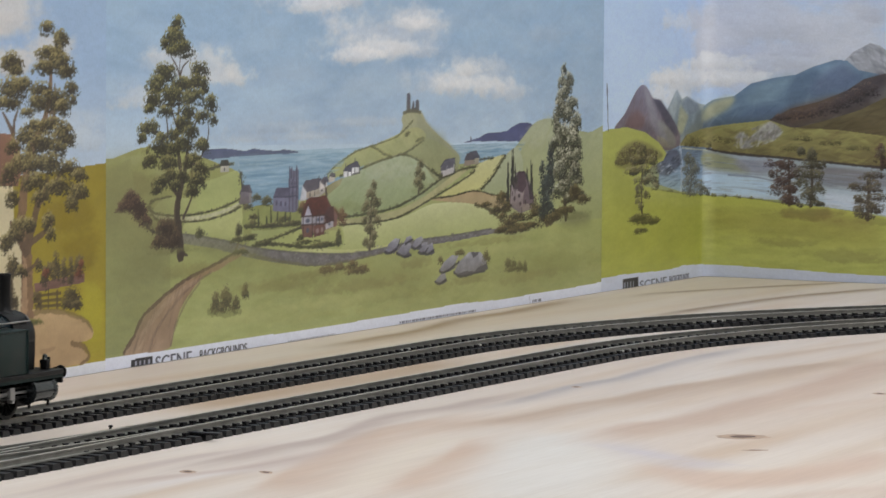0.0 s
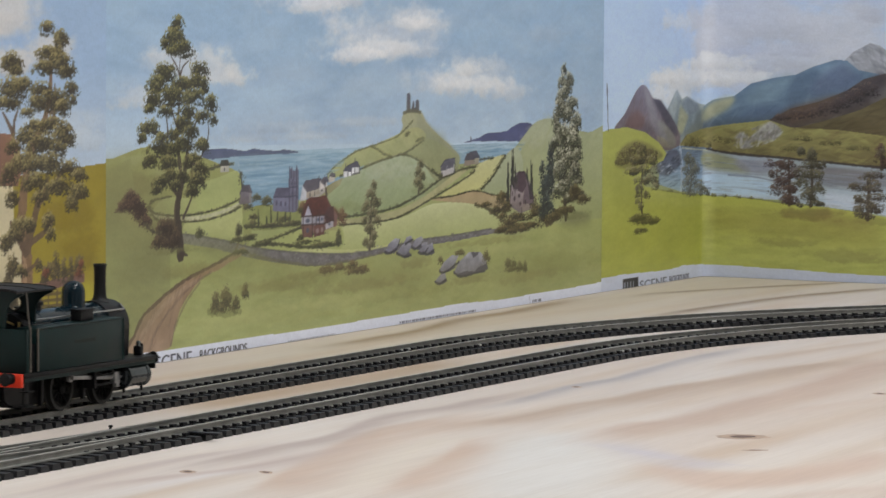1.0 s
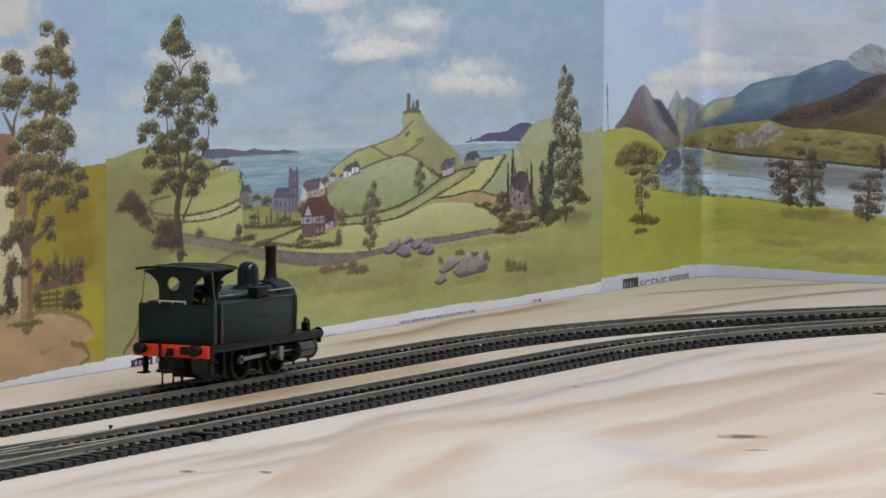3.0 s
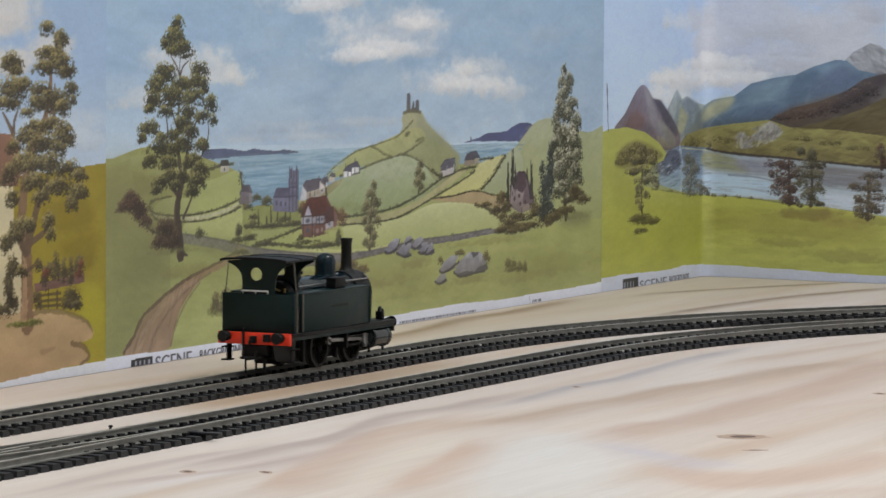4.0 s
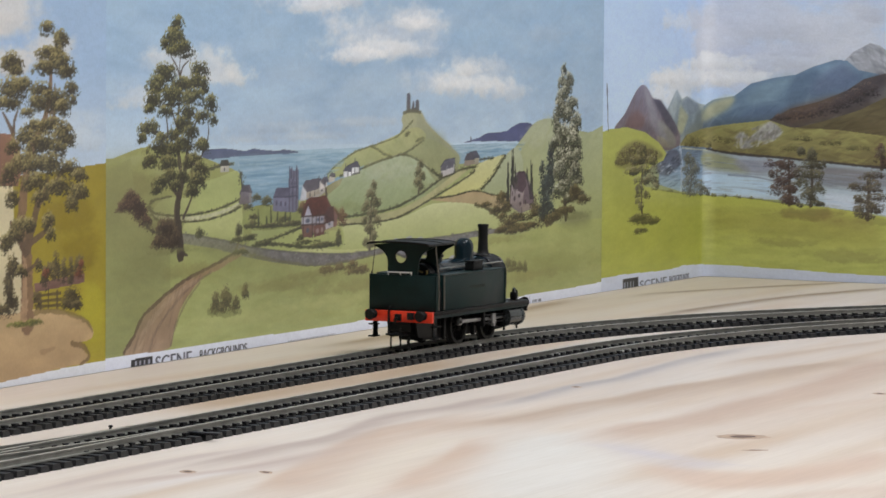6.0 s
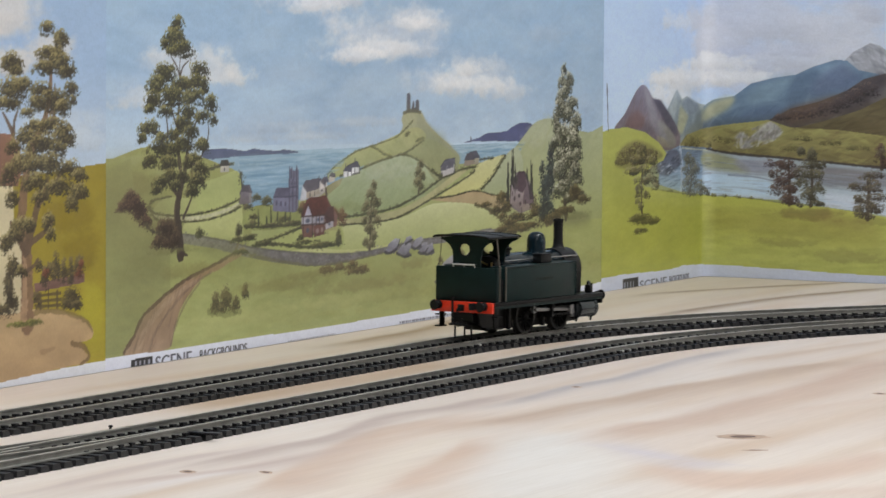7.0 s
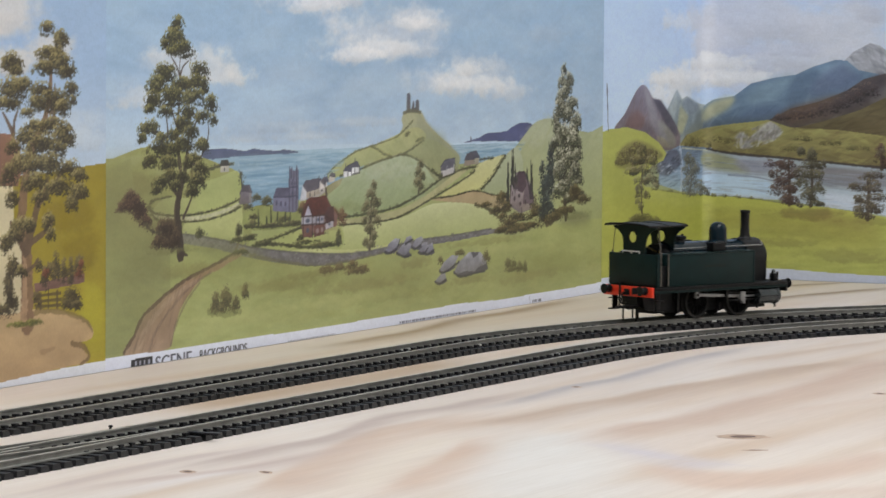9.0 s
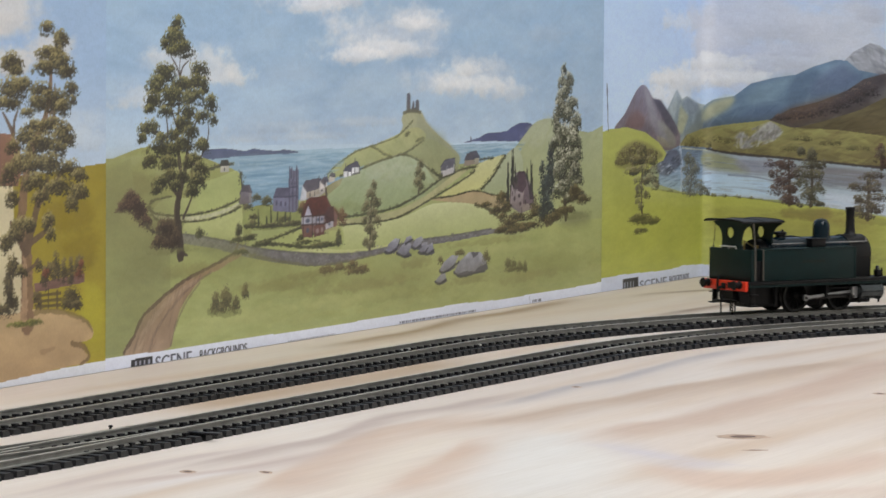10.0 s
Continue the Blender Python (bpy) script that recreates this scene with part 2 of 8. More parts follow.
def sleeper_mesh(length=30.0):
    bm = bmesh.new()
    h = length / 2
    foot = [bm.verts.new((x * MM, y * MM, 0)) for x, y in ((-2.4, -h), (2.4, -h), (2.4, h), (-2.4, h))]
    head = [bm.verts.new((x * MM, y * MM, 1.9 * MM)) for x, y in ((-1.8, 0.25 - h), (1.8, 0.25 - h), (1.8, h - 0.25), (-1.8, h - 0.25))]
    bm.faces.new(foot), bm.faces.new(head)
    for i in range(4):
        bm.faces.new((foot[i], foot[(i + 1) % 4], head[(i + 1) % 4], head[i]))
    for y in (-8.25, 8.25):
        for d in (-1.75, 1.75):
            box(bm, -1.15, 1.15, y + d - 0.8, y + d + 0.8, 1.85, 2.9)
    return finish("sleeper", bm, M_SLEEPER, 30)


PITCH = 0.0065
SLEEPER = sleeper_mesh()


def track(name, label, off, s0, s1, sleepers=None):
    t = thing(name, label, "railway track", "model tracks")
    n = int((s1 - s0) / 0.008)
    for side in (-1, 1):
        part("rail", rail_mesh([track_at(s0 + (s1 - s0) * i / n, off + side * 0.00825) for i in range(n + 1)]), [M_RAILSIDE, M_RAILTOP], t, "dull nickel-silver rail with a bright worn head")
    # plastic webs that join the sleepers under each rail
    for side in (-1, 1):
        bm = bmesh.new()
        ring = []
        for i in range(n + 1):
            x, y, a = track_at(s0 + (s1 - s0) * i / n, off + side * 0.00825)
            ring.append([bm.verts.new((x - math.sin(a) * w, y + math.cos(a) * w, z)) for w, z in ((-0.0013, 0.0001), (-0.0013, 0.0012), (0.0013, 0.0012), (0.0013, 0.0001))])
        for ra, rb in zip(ring, ring[1:]):
            for i in range(4):
                bm.faces.new((ra[i], ra[(i + 1) % 4], rb[(i + 1) % 4], rb[i]))
        part("sleeper_web", bm, M_SLEEPER, t)
    a, b = sleepers or (s0, s1)
    k = a
    rnd = random.Random(int(off * 1e5) + 3)
    scale = (TRACK_R + off) / TRACK_R
    while k < b:
        x, y, h = track_at(k, off)
        ob = new("sleeper", SLEEPER)
        ob.parent = t
        ob.matrix_basis = pose(x, y, 0, 0, 0, math.degrees(h) + rnd.uniform(-0.6, 0.6))
        k += PITCH / (scale if k > TRACK_S else 1)
    return t


def fishplates(t, off, joints):
    """Bright joiners clipped to the rail foot where track pieces meet."""
    for s, side in joints:
        x, y, a = track_at(s, off + side * 0.00825)
        bm = bmesh.new()
        for k in (-1, 1):
            box(bm, -4.6, 4.6, k * 0.9 - 0.55, k * 0.9 + 0.55, 1.95, 2.75, 0.12)
        ob = part("rail_joiner", bm, M_JOINER, t, "bright metal rail joiner")
        ob.matrix_basis = pose(x, y, 0, 0, 0, math.degrees(a))


M_JOINER = painted("bright_tin", (0.72, 0.71, 0.69, 1), 0.4, 0.1, 0.6)
outer = track("outer_track", "curved model railway track of dull rails on black plastic sleepers", 0.0, -0.42, 0.42)
inner = track("inner_track", "model railway track of dull rails with a turnout at one end", -SPACING, -0.47, 0.42, (-0.285, 0.42))

fishplates(outer, 0.0, [(0.018, 1), (0.052, -1), (0.2285, -1)])
fishplates(inner, -SPACING, [(0.030, 1), (0.064, -1)])

# turnout at the near end of the inner track: the second road leaves towards the outer track
TOE, TURN_R = -0.288, 0.62


def diverging(s, off):
    """A point on the road that leaves the inner track at the toe; s below TOE."""
    d = TOE - s
    x, y, a = track_at(TOE, -SPACING)
    ang = d / TURN_R
    # running back along the track, bending to the far side
    bx = -TURN_R * math.sin(ang)
    by = TURN_R * (1 - math.cos(ang))
    px = x + math.cos(a) * bx - math.sin(a) * by
    py = y + math.sin(a) * bx + math.cos(a) * by
    h = a - ang
    return px - math.sin(h) * off, py + math.cos(h) * off, h


turnout = thing("turnout", "model railway turnout with blades and long black timbers", "railway turnout", "model tracks")
for off, s_from in ((0.00825, TOE), (-0.0070, TOE - 0.012)):
    part("rail", rail_mesh([diverging(s_from - (s_from + 0.45) * i / 24, off) for i in range(25)]), [M_RAILSIDE, M_RAILTOP], turnout)
part("check_rail", rail_mesh([track_at(-0.43 + 0.06 * i / 8, -SPACING + 0.0045) for i in range(9)]), [M_RAILSIDE, M_RAILTOP], turnout)
k, i = TOE - 0.004, 0
while k > -0.46:
    x, y, h = track_at(k, -SPACING)
    x2, y2, h2 = diverging(k, 0)
    gap = math.hypot(x2 - x, y2 - y)
    tie = sleeper_mesh(30.0 + gap * 1000)
    tie.name = "timber"
    ob = new("timber", tie)
    ob.parent = turnout
    ob.matrix_basis = pose((x + x2) / 2, (y + y2) / 2, 0, 0, 0, math.degrees((h + h2) / 2))
    k -= PITCH
x, y, h = track_at(TOE - 0.006, -SPACING)
bar = part("tie_bar", box(bmesh.new(), -1.3, 1.3, -20, 16, 2.05, 2.9, 0.2), M_SLEEPER, turnout)
bar.matrix_basis = pose(x, y, 0, 0, 0, math.degrees(h))


def track_pin(x, y):
    t = thing("track_pin", "small dark steel track pin standing in the board", "pin")
    t.matrix_world = pose(x, y, 0)
    bm = bmesh.new()
    rod(bm, (0, 0, 0), (0.1, 0, 1.3), 0.45)
    part("shank", bm, M_BLACK, t)
    bm = bmesh.new()
    lathe(bm, [(0.7, 1.2), (0.8, 1.5), (0.5, 1.8)], (0.1, 0, 0), "z", 12)
    part("head", bm, M_BLACK, t)


track_pin(-0.1098, 1.2198)


# ---- the landscape posters: printed sheets, drawn in millimetres along the wall (u) and above the board (v) ----
def lattice(n, seed):
    return np.random.RandomState(seed).rand(n, n)


LATTICE = lattice(128, 5)


def value_noise(u, v, size, seed=0):
    """Smooth 2D noise 0..1 with features of that many mm."""
    x, y = u / size + seed * 17.31 + 400, v / size + seed * 9.77 + 400
    i, j = np.floor(x).astype(int), np.floor(y).astype(int)
    fx, fy = x - i, y - j
    fx, fy = fx * fx * (3 - 2 * fx), fy * fy * (3 - 2 * fy)
    i, j, i1, j1 = i % 128, j % 128, (i + 1) % 128, (j + 1) % 128
    L = LATTICE
    return (L[i, j] * (1 - fx) + L[i1, j] * fx) * (1 - fy) + (L[i, j1] * (1 - fx) + L[i1, j1] * fx) * fy


def fractal(u, v, size, seed=0, octaves=4):
    out, amp, tot = 0, 1.0, 0.0
    for k in range(octaves):
        out = out + amp * value_noise(u, v, size / 2 ** k, seed + k)
        tot += amp
        amp *= 0.55
    return out / tot


def points(text):
    return [tuple(float(c) for c in w.split(",")) for w in text.split()]


def spline(pts, closed=False, sub=6):
    p = np.array(pts)
    n = len(p)
    if n < 3:
        return p
    out = []
    for i in range(n if closed else n - 1):
        a, b, c, d = (p[(i - 1) % n], p[i], p[(i + 1) % n], p[(i + 2) % n]) if closed else (p[max(i - 1, 0)], p[i], p[i + 1], p[min(i + 2, n - 1)])
        for k in range(sub):
            t = k / sub
            out.append(0.5 * (2 * b + (c - a) * t + (2 * a - 5 * b + 4 * c - d) * t * t + (3 * b - a - 3 * c + d) * t ** 3))
    if not closed:
        out.append(p[-1])
    return np.array(out)


class Print:
    """The colour layer of one sheet: a grid over the paper, painted from back to front."""

    def __init__(self, u, v, seed):
        self.u, self.v = np.array(u), np.array(v)
        self.U, self.V = np.meshgrid(self.u, self.v)
        self.c = np.ones(self.U.shape + (3,)) * 225.0
        self.rnd = np.random.RandomState(seed)

    def window(self, u0, u1, v0, v1):
        j0, j1 = np.searchsorted(self.u, (u0, u1))
        i0, i1 = np.searchsorted(self.v, (v0, v1))
        return slice(max(i0 - 1, 0), min(i1 + 1, len(self.v))), slice(max(j0 - 1, 0), min(j1 + 1, len(self.u)))

    def lay(self, w, mask, colour):
        m = mask[..., None]
        self.c[w] = self.c[w] * (1 - m) + colour * m

    def tone(self, w, top, bottom, var, size, seed, stretch=2.0):
        U, V = self.U[w], self.V[w]
        k = (V - V.min()) / max(np.ptp(V), 1e-6)
        col = np.array(bottom)[None, None] * (1 - k[..., None]) + np.array(top)[None, None] * k[..., None]
        n = fractal(U / stretch, V, size, seed) - 0.5
        return col * (1 + 2 * var * n[..., None])

    def mask(self, w, poly):
        U, V = self.U[w], self.V[w]
        out = np.zeros(U.shape)
        if not out.size:
            return out
        us = U[0]
        du = np.gradient(us)
        a, b = poly, np.roll(poly, -1, axis=0)
        for i, v in enumerate(V[:, 0]):
            hit = (a[:, 1] > v) != (b[:, 1] > v)
            if hit.any():
                x = np.sort(a[hit, 0] + (v - a[hit, 1]) / (b[hit, 1] - a[hit, 1]) * (b[hit, 0] - a[hit, 0]))
                for x0, x1 in zip(x[::2], x[1::2]):
                    out[i] += np.clip((np.minimum(x1, us + du / 2) - np.maximum(x0, us - du / 2)) / du, 0, 1)
        return np.clip(out, 0, 1)

    def blur(self, m, mm, w):
        for axis, coord in ((1, self.u[w[1]]), (0, self.v[w[0]])):
            n = max(1, int(mm / max(1e-6, np.median(np.diff(coord)))))
            for _ in range(2):
                pad = [(0, 0), (0, 0)]
                pad[axis] = (n + 1, n)
                c = np.cumsum(np.pad(m, pad, mode="edge"), axis=axis)
                size = m.shape[axis]
                hi = np.take(c, range(2 * n + 1, 2 * n + 1 + size), axis=axis)
                m = (hi - np.take(c, range(0, size), axis=axis)) / (2 * n + 1)
        return m

    def fill(self, text, top, bottom=None, var=0.06, size=10, curve=True, alpha=1.0, edge=0.0, seed=0, stretch=2.0, soft=0.0):
        """A painted area with a soft vertical gradient and uneven tone; edge: raggedness in mm."""
        poly = spline(points(text), True) if curve else np.array(points(text))
        if edge:
            k = np.arange(len(poly))
            poly = poly + edge * (np.column_stack([fractal(k * 1.0, k * 0.3, 3, seed), fractal(k * 0.7, k * 1.0, 3, seed + 7)]) - 0.5) * 2
        w = self.window(poly[:, 0].min(), poly[:, 0].max(), poly[:, 1].min(), poly[:, 1].max())
        if soft:
            w = self.window(poly[:, 0].min() - 2 * soft, poly[:, 0].max() + 2 * soft, poly[:, 1].min() - 2 * soft, poly[:, 1].max() + 2 * soft)
        m = self.mask(w, poly)
        if soft and m.size:
            m = self.blur(m, soft, w)
        if m.size:
            self.lay(w, m * alpha, self.tone(w, top, bottom or top, var, size, seed + 11, stretch))

    def line(self, text, colour, w0=1.0, w1=None, alpha=1.0, rough=0.3, curve=True, seed=0):
        """A brush line, w0 to w1 mm wide."""
        w1 = w0 if w1 is None else w1
        p = spline(points(text)) if curve else np.array(points(text))
        pad = max(w0, w1) + 1
        w = self.window(p[:, 0].min() - pad, p[:, 0].max() + pad, p[:, 1].min() - pad, p[:, 1].max() + pad)
        U, V = self.U[w], self.V[w]
        if not U.size:
            return
        best, width = np.full(U.shape, 1e9), np.full(U.shape, w0)
        n = len(p) - 1
        for i in range(n):
            (x0, y0), (x1, y1) = p[i], p[i + 1]
            L2 = (x1 - x0) ** 2 + (y1 - y0) ** 2 + 1e-9
            t = np.clip(((U - x0) * (x1 - x0) + (V - y0) * (y1 - y0)) / L2, 0, 1)
            d = np.hypot(U - x0 - t * (x1 - x0), V - y0 - t * (y1 - y0))
            near = d < best
            best = np.where(near, d, best)
            width = np.where(near, w0 + (w1 - w0) * (i + t) / n, width)
        nz = fractal(U, V, 2.0, seed + 3) - 0.5
        m = np.clip((width / 2 * (1 + rough * 2 * nz) - best) / 0.35 + 0.5, 0, 1)
        self.lay(w, m * alpha, np.array(colour) * (1 + 0.25 * nz[..., None]))

    def band(self, text, colour, w0, w1, alpha=0.6, seed=0):
        """A growth band of the veneer: crisp on one side (w0 mm), fading slowly on the other (w1 mm)."""
        p = spline(points(text))
        pad = 3 * max(w0, w1)
        w = self.window(p[:, 0].min() - 40, p[:, 0].max() + 40, p[:, 1].min() - pad, p[:, 1].max() + pad)
        U, V = self.U[w], self.V[w]
        order = np.argsort(p[:, 0])
        pu, pv = p[order, 0], p[order, 1]
        d = V - np.interp(U, pu, pv) + 5 * (fractal(U / 5, V, 14, seed, 3) - 0.5)
        ends = np.clip((np.minimum(U - pu[0], pu[-1] - U) + 40) / 60, 0, 1)
        m = np.where(d < 0, np.exp(-(d / w0) ** 2), np.exp(-(d / w1) ** 2)) * ends ** 1.5
        m *= 0.75 + 0.5 * fractal(U / 9, V, 6, seed + 5, 3)
        self.lay(w, np.clip(m * alpha, 0, 1), np.array(colour, float))

    def dab(self, u, v, ru, rv, colour, turn=0.0, alpha=0.9):
        r = max(ru, rv) * 1.2
        w = self.window(u - r, u + r, v - r, v + r)
        U, V = self.U[w] - u, self.V[w] - v
        if not U.size:
            return
        c, s = math.cos(turn), math.sin(turn)
        d = ((U * c + V * s) / ru) ** 2 + ((V * c - U * s) / rv) ** 2
        self.lay(w, np.clip((1.15 - d) * 1.6, 0, 1) * alpha, np.array(colour))

    def leaves(self, text, dark, mid, light, density=1.0, size=1.3, hang=0.6):
        """Foliage: drooping sprays u,v,ru,rv with feathered edges, dark below, light on the crown."""
        rnd = self.rnd
        dark, mid, light = (np.array(c, float) * k for c, k in ((dark, 0.82), (mid, 0.90), (light, 0.95)))
        s = size * 0.62
        for u, v, ru, rv in points(text):
            w = self.window(u - ru * 1.6, u + ru * 1.6, v - rv * 1.8, v + rv * 1.6)
            if not self.U[w].size:
                continue
            U, V = self.U[w], self.V[w]
            X, Y = (U - u) / ru, (V - v) / rv
            sd = rnd.randint(60)
            slant = V + 0.30 * (U - u) * np.sign(X) * np.clip(np.abs(X), 0, 1)
            clump = fractal(U / 2.1, V, s * 3.0, sd, 3) - 0.5
            leaf = value_noise(U / 1.9, slant * 0.85, s * 0.52, sd + 5) - 0.5
            dist = np.hypot(X, (Y + 0.30 * X * X - 0.1) * np.where(Y < 0, 0.92, 1.05))
            m = np.clip((1.08 - dist + 1.15 * clump + 0.85 * leaf) / 0.32, 0, 1)
            m = m * m * (3 - 2 * m)
            if density < 0.75:
                m = m * np.clip(0.55 + 2.2 * (leaf + clump), 0, 1)
            f = np.clip(0.25 + 0.44 * Y - 0.16 * X + 0.95 * clump + 0.95 * leaf, 0, 1)[..., None]
            self.lay(w, m * 0.94, np.where(f < 0.5, dark + (mid - dark) * f / 0.5, mid + (light - mid) * (f - 0.5) / 0.5))
            for _ in range(int(density * (ru + 2 * rv) * 2.2)):
                a = rnd.rand() * 2 * math.pi
                r = 0.86 + 0.24 * rnd.rand()
                x, y = math.cos(a) * r, math.sin(a) * r
                y -= 0.3 * x * x
                k = s * (0.5 + 0.6 * rnd.rand())
                lit = np.clip(0.45 + 0.5 * y - 0.2 * x + 0.2 * rnd.normal(), 0, 1)
                col = dark + (mid - dark) * min(1, lit * 2) + (light - mid) * max(0, lit * 2 - 1)
                self.dab(u + x * ru, v + y * rv, k * 0.95, k * 0.8 * hang + 0.35, col, -1.3 + 0.8 * x + rnd.normal() * 0.3, 0.42)

    def cloud(self, text, colour=(222, 222, 222), strength=1.0, seed=0):
        """Soft cloud: blobs u,v,ru,rv broken by noise, lit on top."""
        for k, (u, v, ru, rv) in enumerate(points(text)):
            w = self.window(u - ru * 1.6, u + ru * 1.6, v - rv * 1.7, v + rv * 1.7)
            U, V = self.U[w], self.V[w]
            if not U.size:
                continue
            d = np.hypot((U - u) / ru, (V - v) / rv * np.where(V > v, 1.0, 1.25))
            n = fractal(U / 2.2, V, rv * 0.9, seed + k * 5, 5)
            fine = fractal(U / 1.8, V, rv * 0.3, seed + k * 5 + 2, 4)
            m = np.clip((1.28 - d + (n - 0.5) * 1.5 + (fine - 0.5) * 0.6) * 1.15, 0, 1)
            m = m * m * (3 - 2 * m)
            shade = 1 - 0.10 * np.clip((v - V) / rv + (n - 0.5), 0, 1)
            self.lay(w, m * strength * 0.92, np.array(colour)[None, None] * shade[..., None])

    def lettering(self, text, u0, u1, base, cap, colour):
        """Printed capitals from u0 to u1 with their foot at base and cap mm tall; the board hides what lies below it."""
        curve = bpy.data.curves.new("lettering", "FONT")
        curve.body = text
        holder = bpy.data.objects.new("lettering", curve)
        me = holder.to_mesh()
        me.calc_loop_triangles()
        co = np.array([v.co[:2] for v in me.vertices])
        tris = [list(t.vertices) for t in me.loop_triangles]
        lo, hi = co.min(0), co.max(0)
        co = (co - lo) / (hi - lo) * np.array((u1 - u0, cap)) + np.array((u0, base))
        w = self.window(u0 - 1, u1 + 1, max(base, 0), base + cap + 1)
        m = np.zeros(self.U[w].shape)
        for t in tris:
            m += self.mask(w, co[t])
        m = np.maximum(np.clip(m * 1.15, 0, 1), 0.55 * np.clip(np.roll(m, 1, axis=1), 0, 1))
        self.lay(w, m, np.array(colour, float))
        holder.to_mesh_clear()
        bpy.data.objects.remove(holder)
        bpy.data.curves.remove(curve)

    def bars(self, u0, u1, v0, v1, n, colour, fill=0.6):
        """A line of print that cannot be read: a row of small upright bars."""
        for i in range(n):
            a = u0 + (u1 - u0) * i / n
            b = a + (u1 - u0) / n * fill * (0.7 + 0.5 * self.rnd.rand())
            w = self.window(a, b, v0, v1)
            U, V = self.U[w], self.V[w]
            m = np.clip((np.minimum(b - U, U - a)) / 0.3 + 0.5, 0, 1) * ((V > v0) & (V < v1))
            self.lay(w, m * 0.85, np.array(colour, float))


FOLD = 9.0      # the paper rounds the room's corner with this radius, mm


def sheet_point(u, v, off, ripple):
    """A place on the wall paper; off: mm off the wall, ripple: mm of buckling."""
    def flat(x):
        if x <= 0:
            return CORNER + ALONG_L * (-x * MM) + IN_L * ((off + ripple) * MM)
        return CORNER + ALONG_R * (x * MM) + IN_R * ((off + ripple) * MM)
    if abs(u) >= FOLD:
        p = flat(u)
    else:
        k = (u + FOLD) / (2 * FOLD)
        a, b = flat(-FOLD), flat(FOLD)
        mid = CORNER + IN_L * (off * MM) + IN_R * (off * MM)
        p = a * (1 - k) ** 2 + mid * 2 * k * (1 - k) + b * k * k
    return p.x, p.y, v * MM


GAIN, SATURATION = 1.02, 0.77      # ink strength and colour saturation, the same for every sheet


def poster(name, label, art, off, amp, seed, tint=(1, 1, 1)):
    """One printed sheet as a thin buckled paper grid that carries its print."""
    art.c[:, :2], art.c[:, -2:] = art.c[:, 2:3], art.c[:, -3:-2]
    nv, nu = art.U.shape
    co = np.zeros((nv, nu, 3))
    U, V = art.U, art.V
    ripple = amp * ((fractal(U, V * 0.3, 60, seed, 3) - 0.5) * 2 + 0.35 * (fractal(U, V, 25, seed + 3, 2) - 0.5))
    reach = np.minimum(art.u - art.u[0], art.u[-1] - art.u)
    if art.u[-1] > 0:
        reach = np.minimum(reach, np.abs(art.u) - FOLD)
    ripple = np.abs(ripple) * np.clip(reach / 45, 0, 1)[None] ** 1.5
    base = np.array([sheet_point(u, 0, off, 0) for u in art.u])
    nrm = np.array([tuple(IN_L) if u <= 0 else tuple(IN_R) for u in art.u])
    co[..., 0] = base[None, :, 0] + nrm[None, :, 0] * ripple * MM
    co[..., 1] = base[None, :, 1] + nrm[None, :, 1] * ripple * MM
    co[..., 2] = V * MM
    idx = np.arange(nv * nu).reshape(nv, nu)
    quads = np.stack([idx[:-1, :-1], idx[:-1, 1:], idx[1:, 1:], idx[1:, :-1]], -1).reshape(-1, 4)
    me = bpy.data.meshes.new(name)
    me.vertices.add(nv * nu)
    me.vertices.foreach_set("co", co.ravel())
    me.loops.add(quads.size)
    me.loops.foreach_set("vertex_index", quads.ravel())
    me.polygons.add(len(quads))
    me.polygons.foreach_set("loop_start", np.arange(len(quads)) * 4)
    me.polygons.foreach_set("use_smooth", np.ones(len(quads), bool))
    me.update(calc_edges=True)
    brush = 0.7 * (fractal(U / 2.2, V, 1.5, seed + 20, 2) - 0.5) + 0.5 * (fractal(U / 3.5, V, 7, seed + 30, 3) - 0.5)
    art.c = art.c * (1 + 0.055 * brush[..., None])
    lum = art.c.mean(-1, keepdims=True)
    c = np.clip((lum + (art.c - lum) * SATURATION) / 255 * GAIN * np.array(tint), 0, 1)
    lin = np.where(c <= 0.04045, c / 12.92, ((c + 0.055) / 1.055) ** 2.4)
    rgba = np.ones((nv * nu, 4), np.float32)
    rgba[:, :3] = lin.reshape(-1, 3)
    layer = me.color_attributes.new("print", "FLOAT_COLOR", "POINT")
    layer.data.foreach_set("color", rgba.ravel())
    me.materials.append(M_PAPER)
    return tagged(new(name, me), label, "poster", "landscape posters on the walls")


def steps(a, b, d, more=()):
    return list(np.linspace(a, b, int(round((b - a) / d)) + 1)) + list(more)


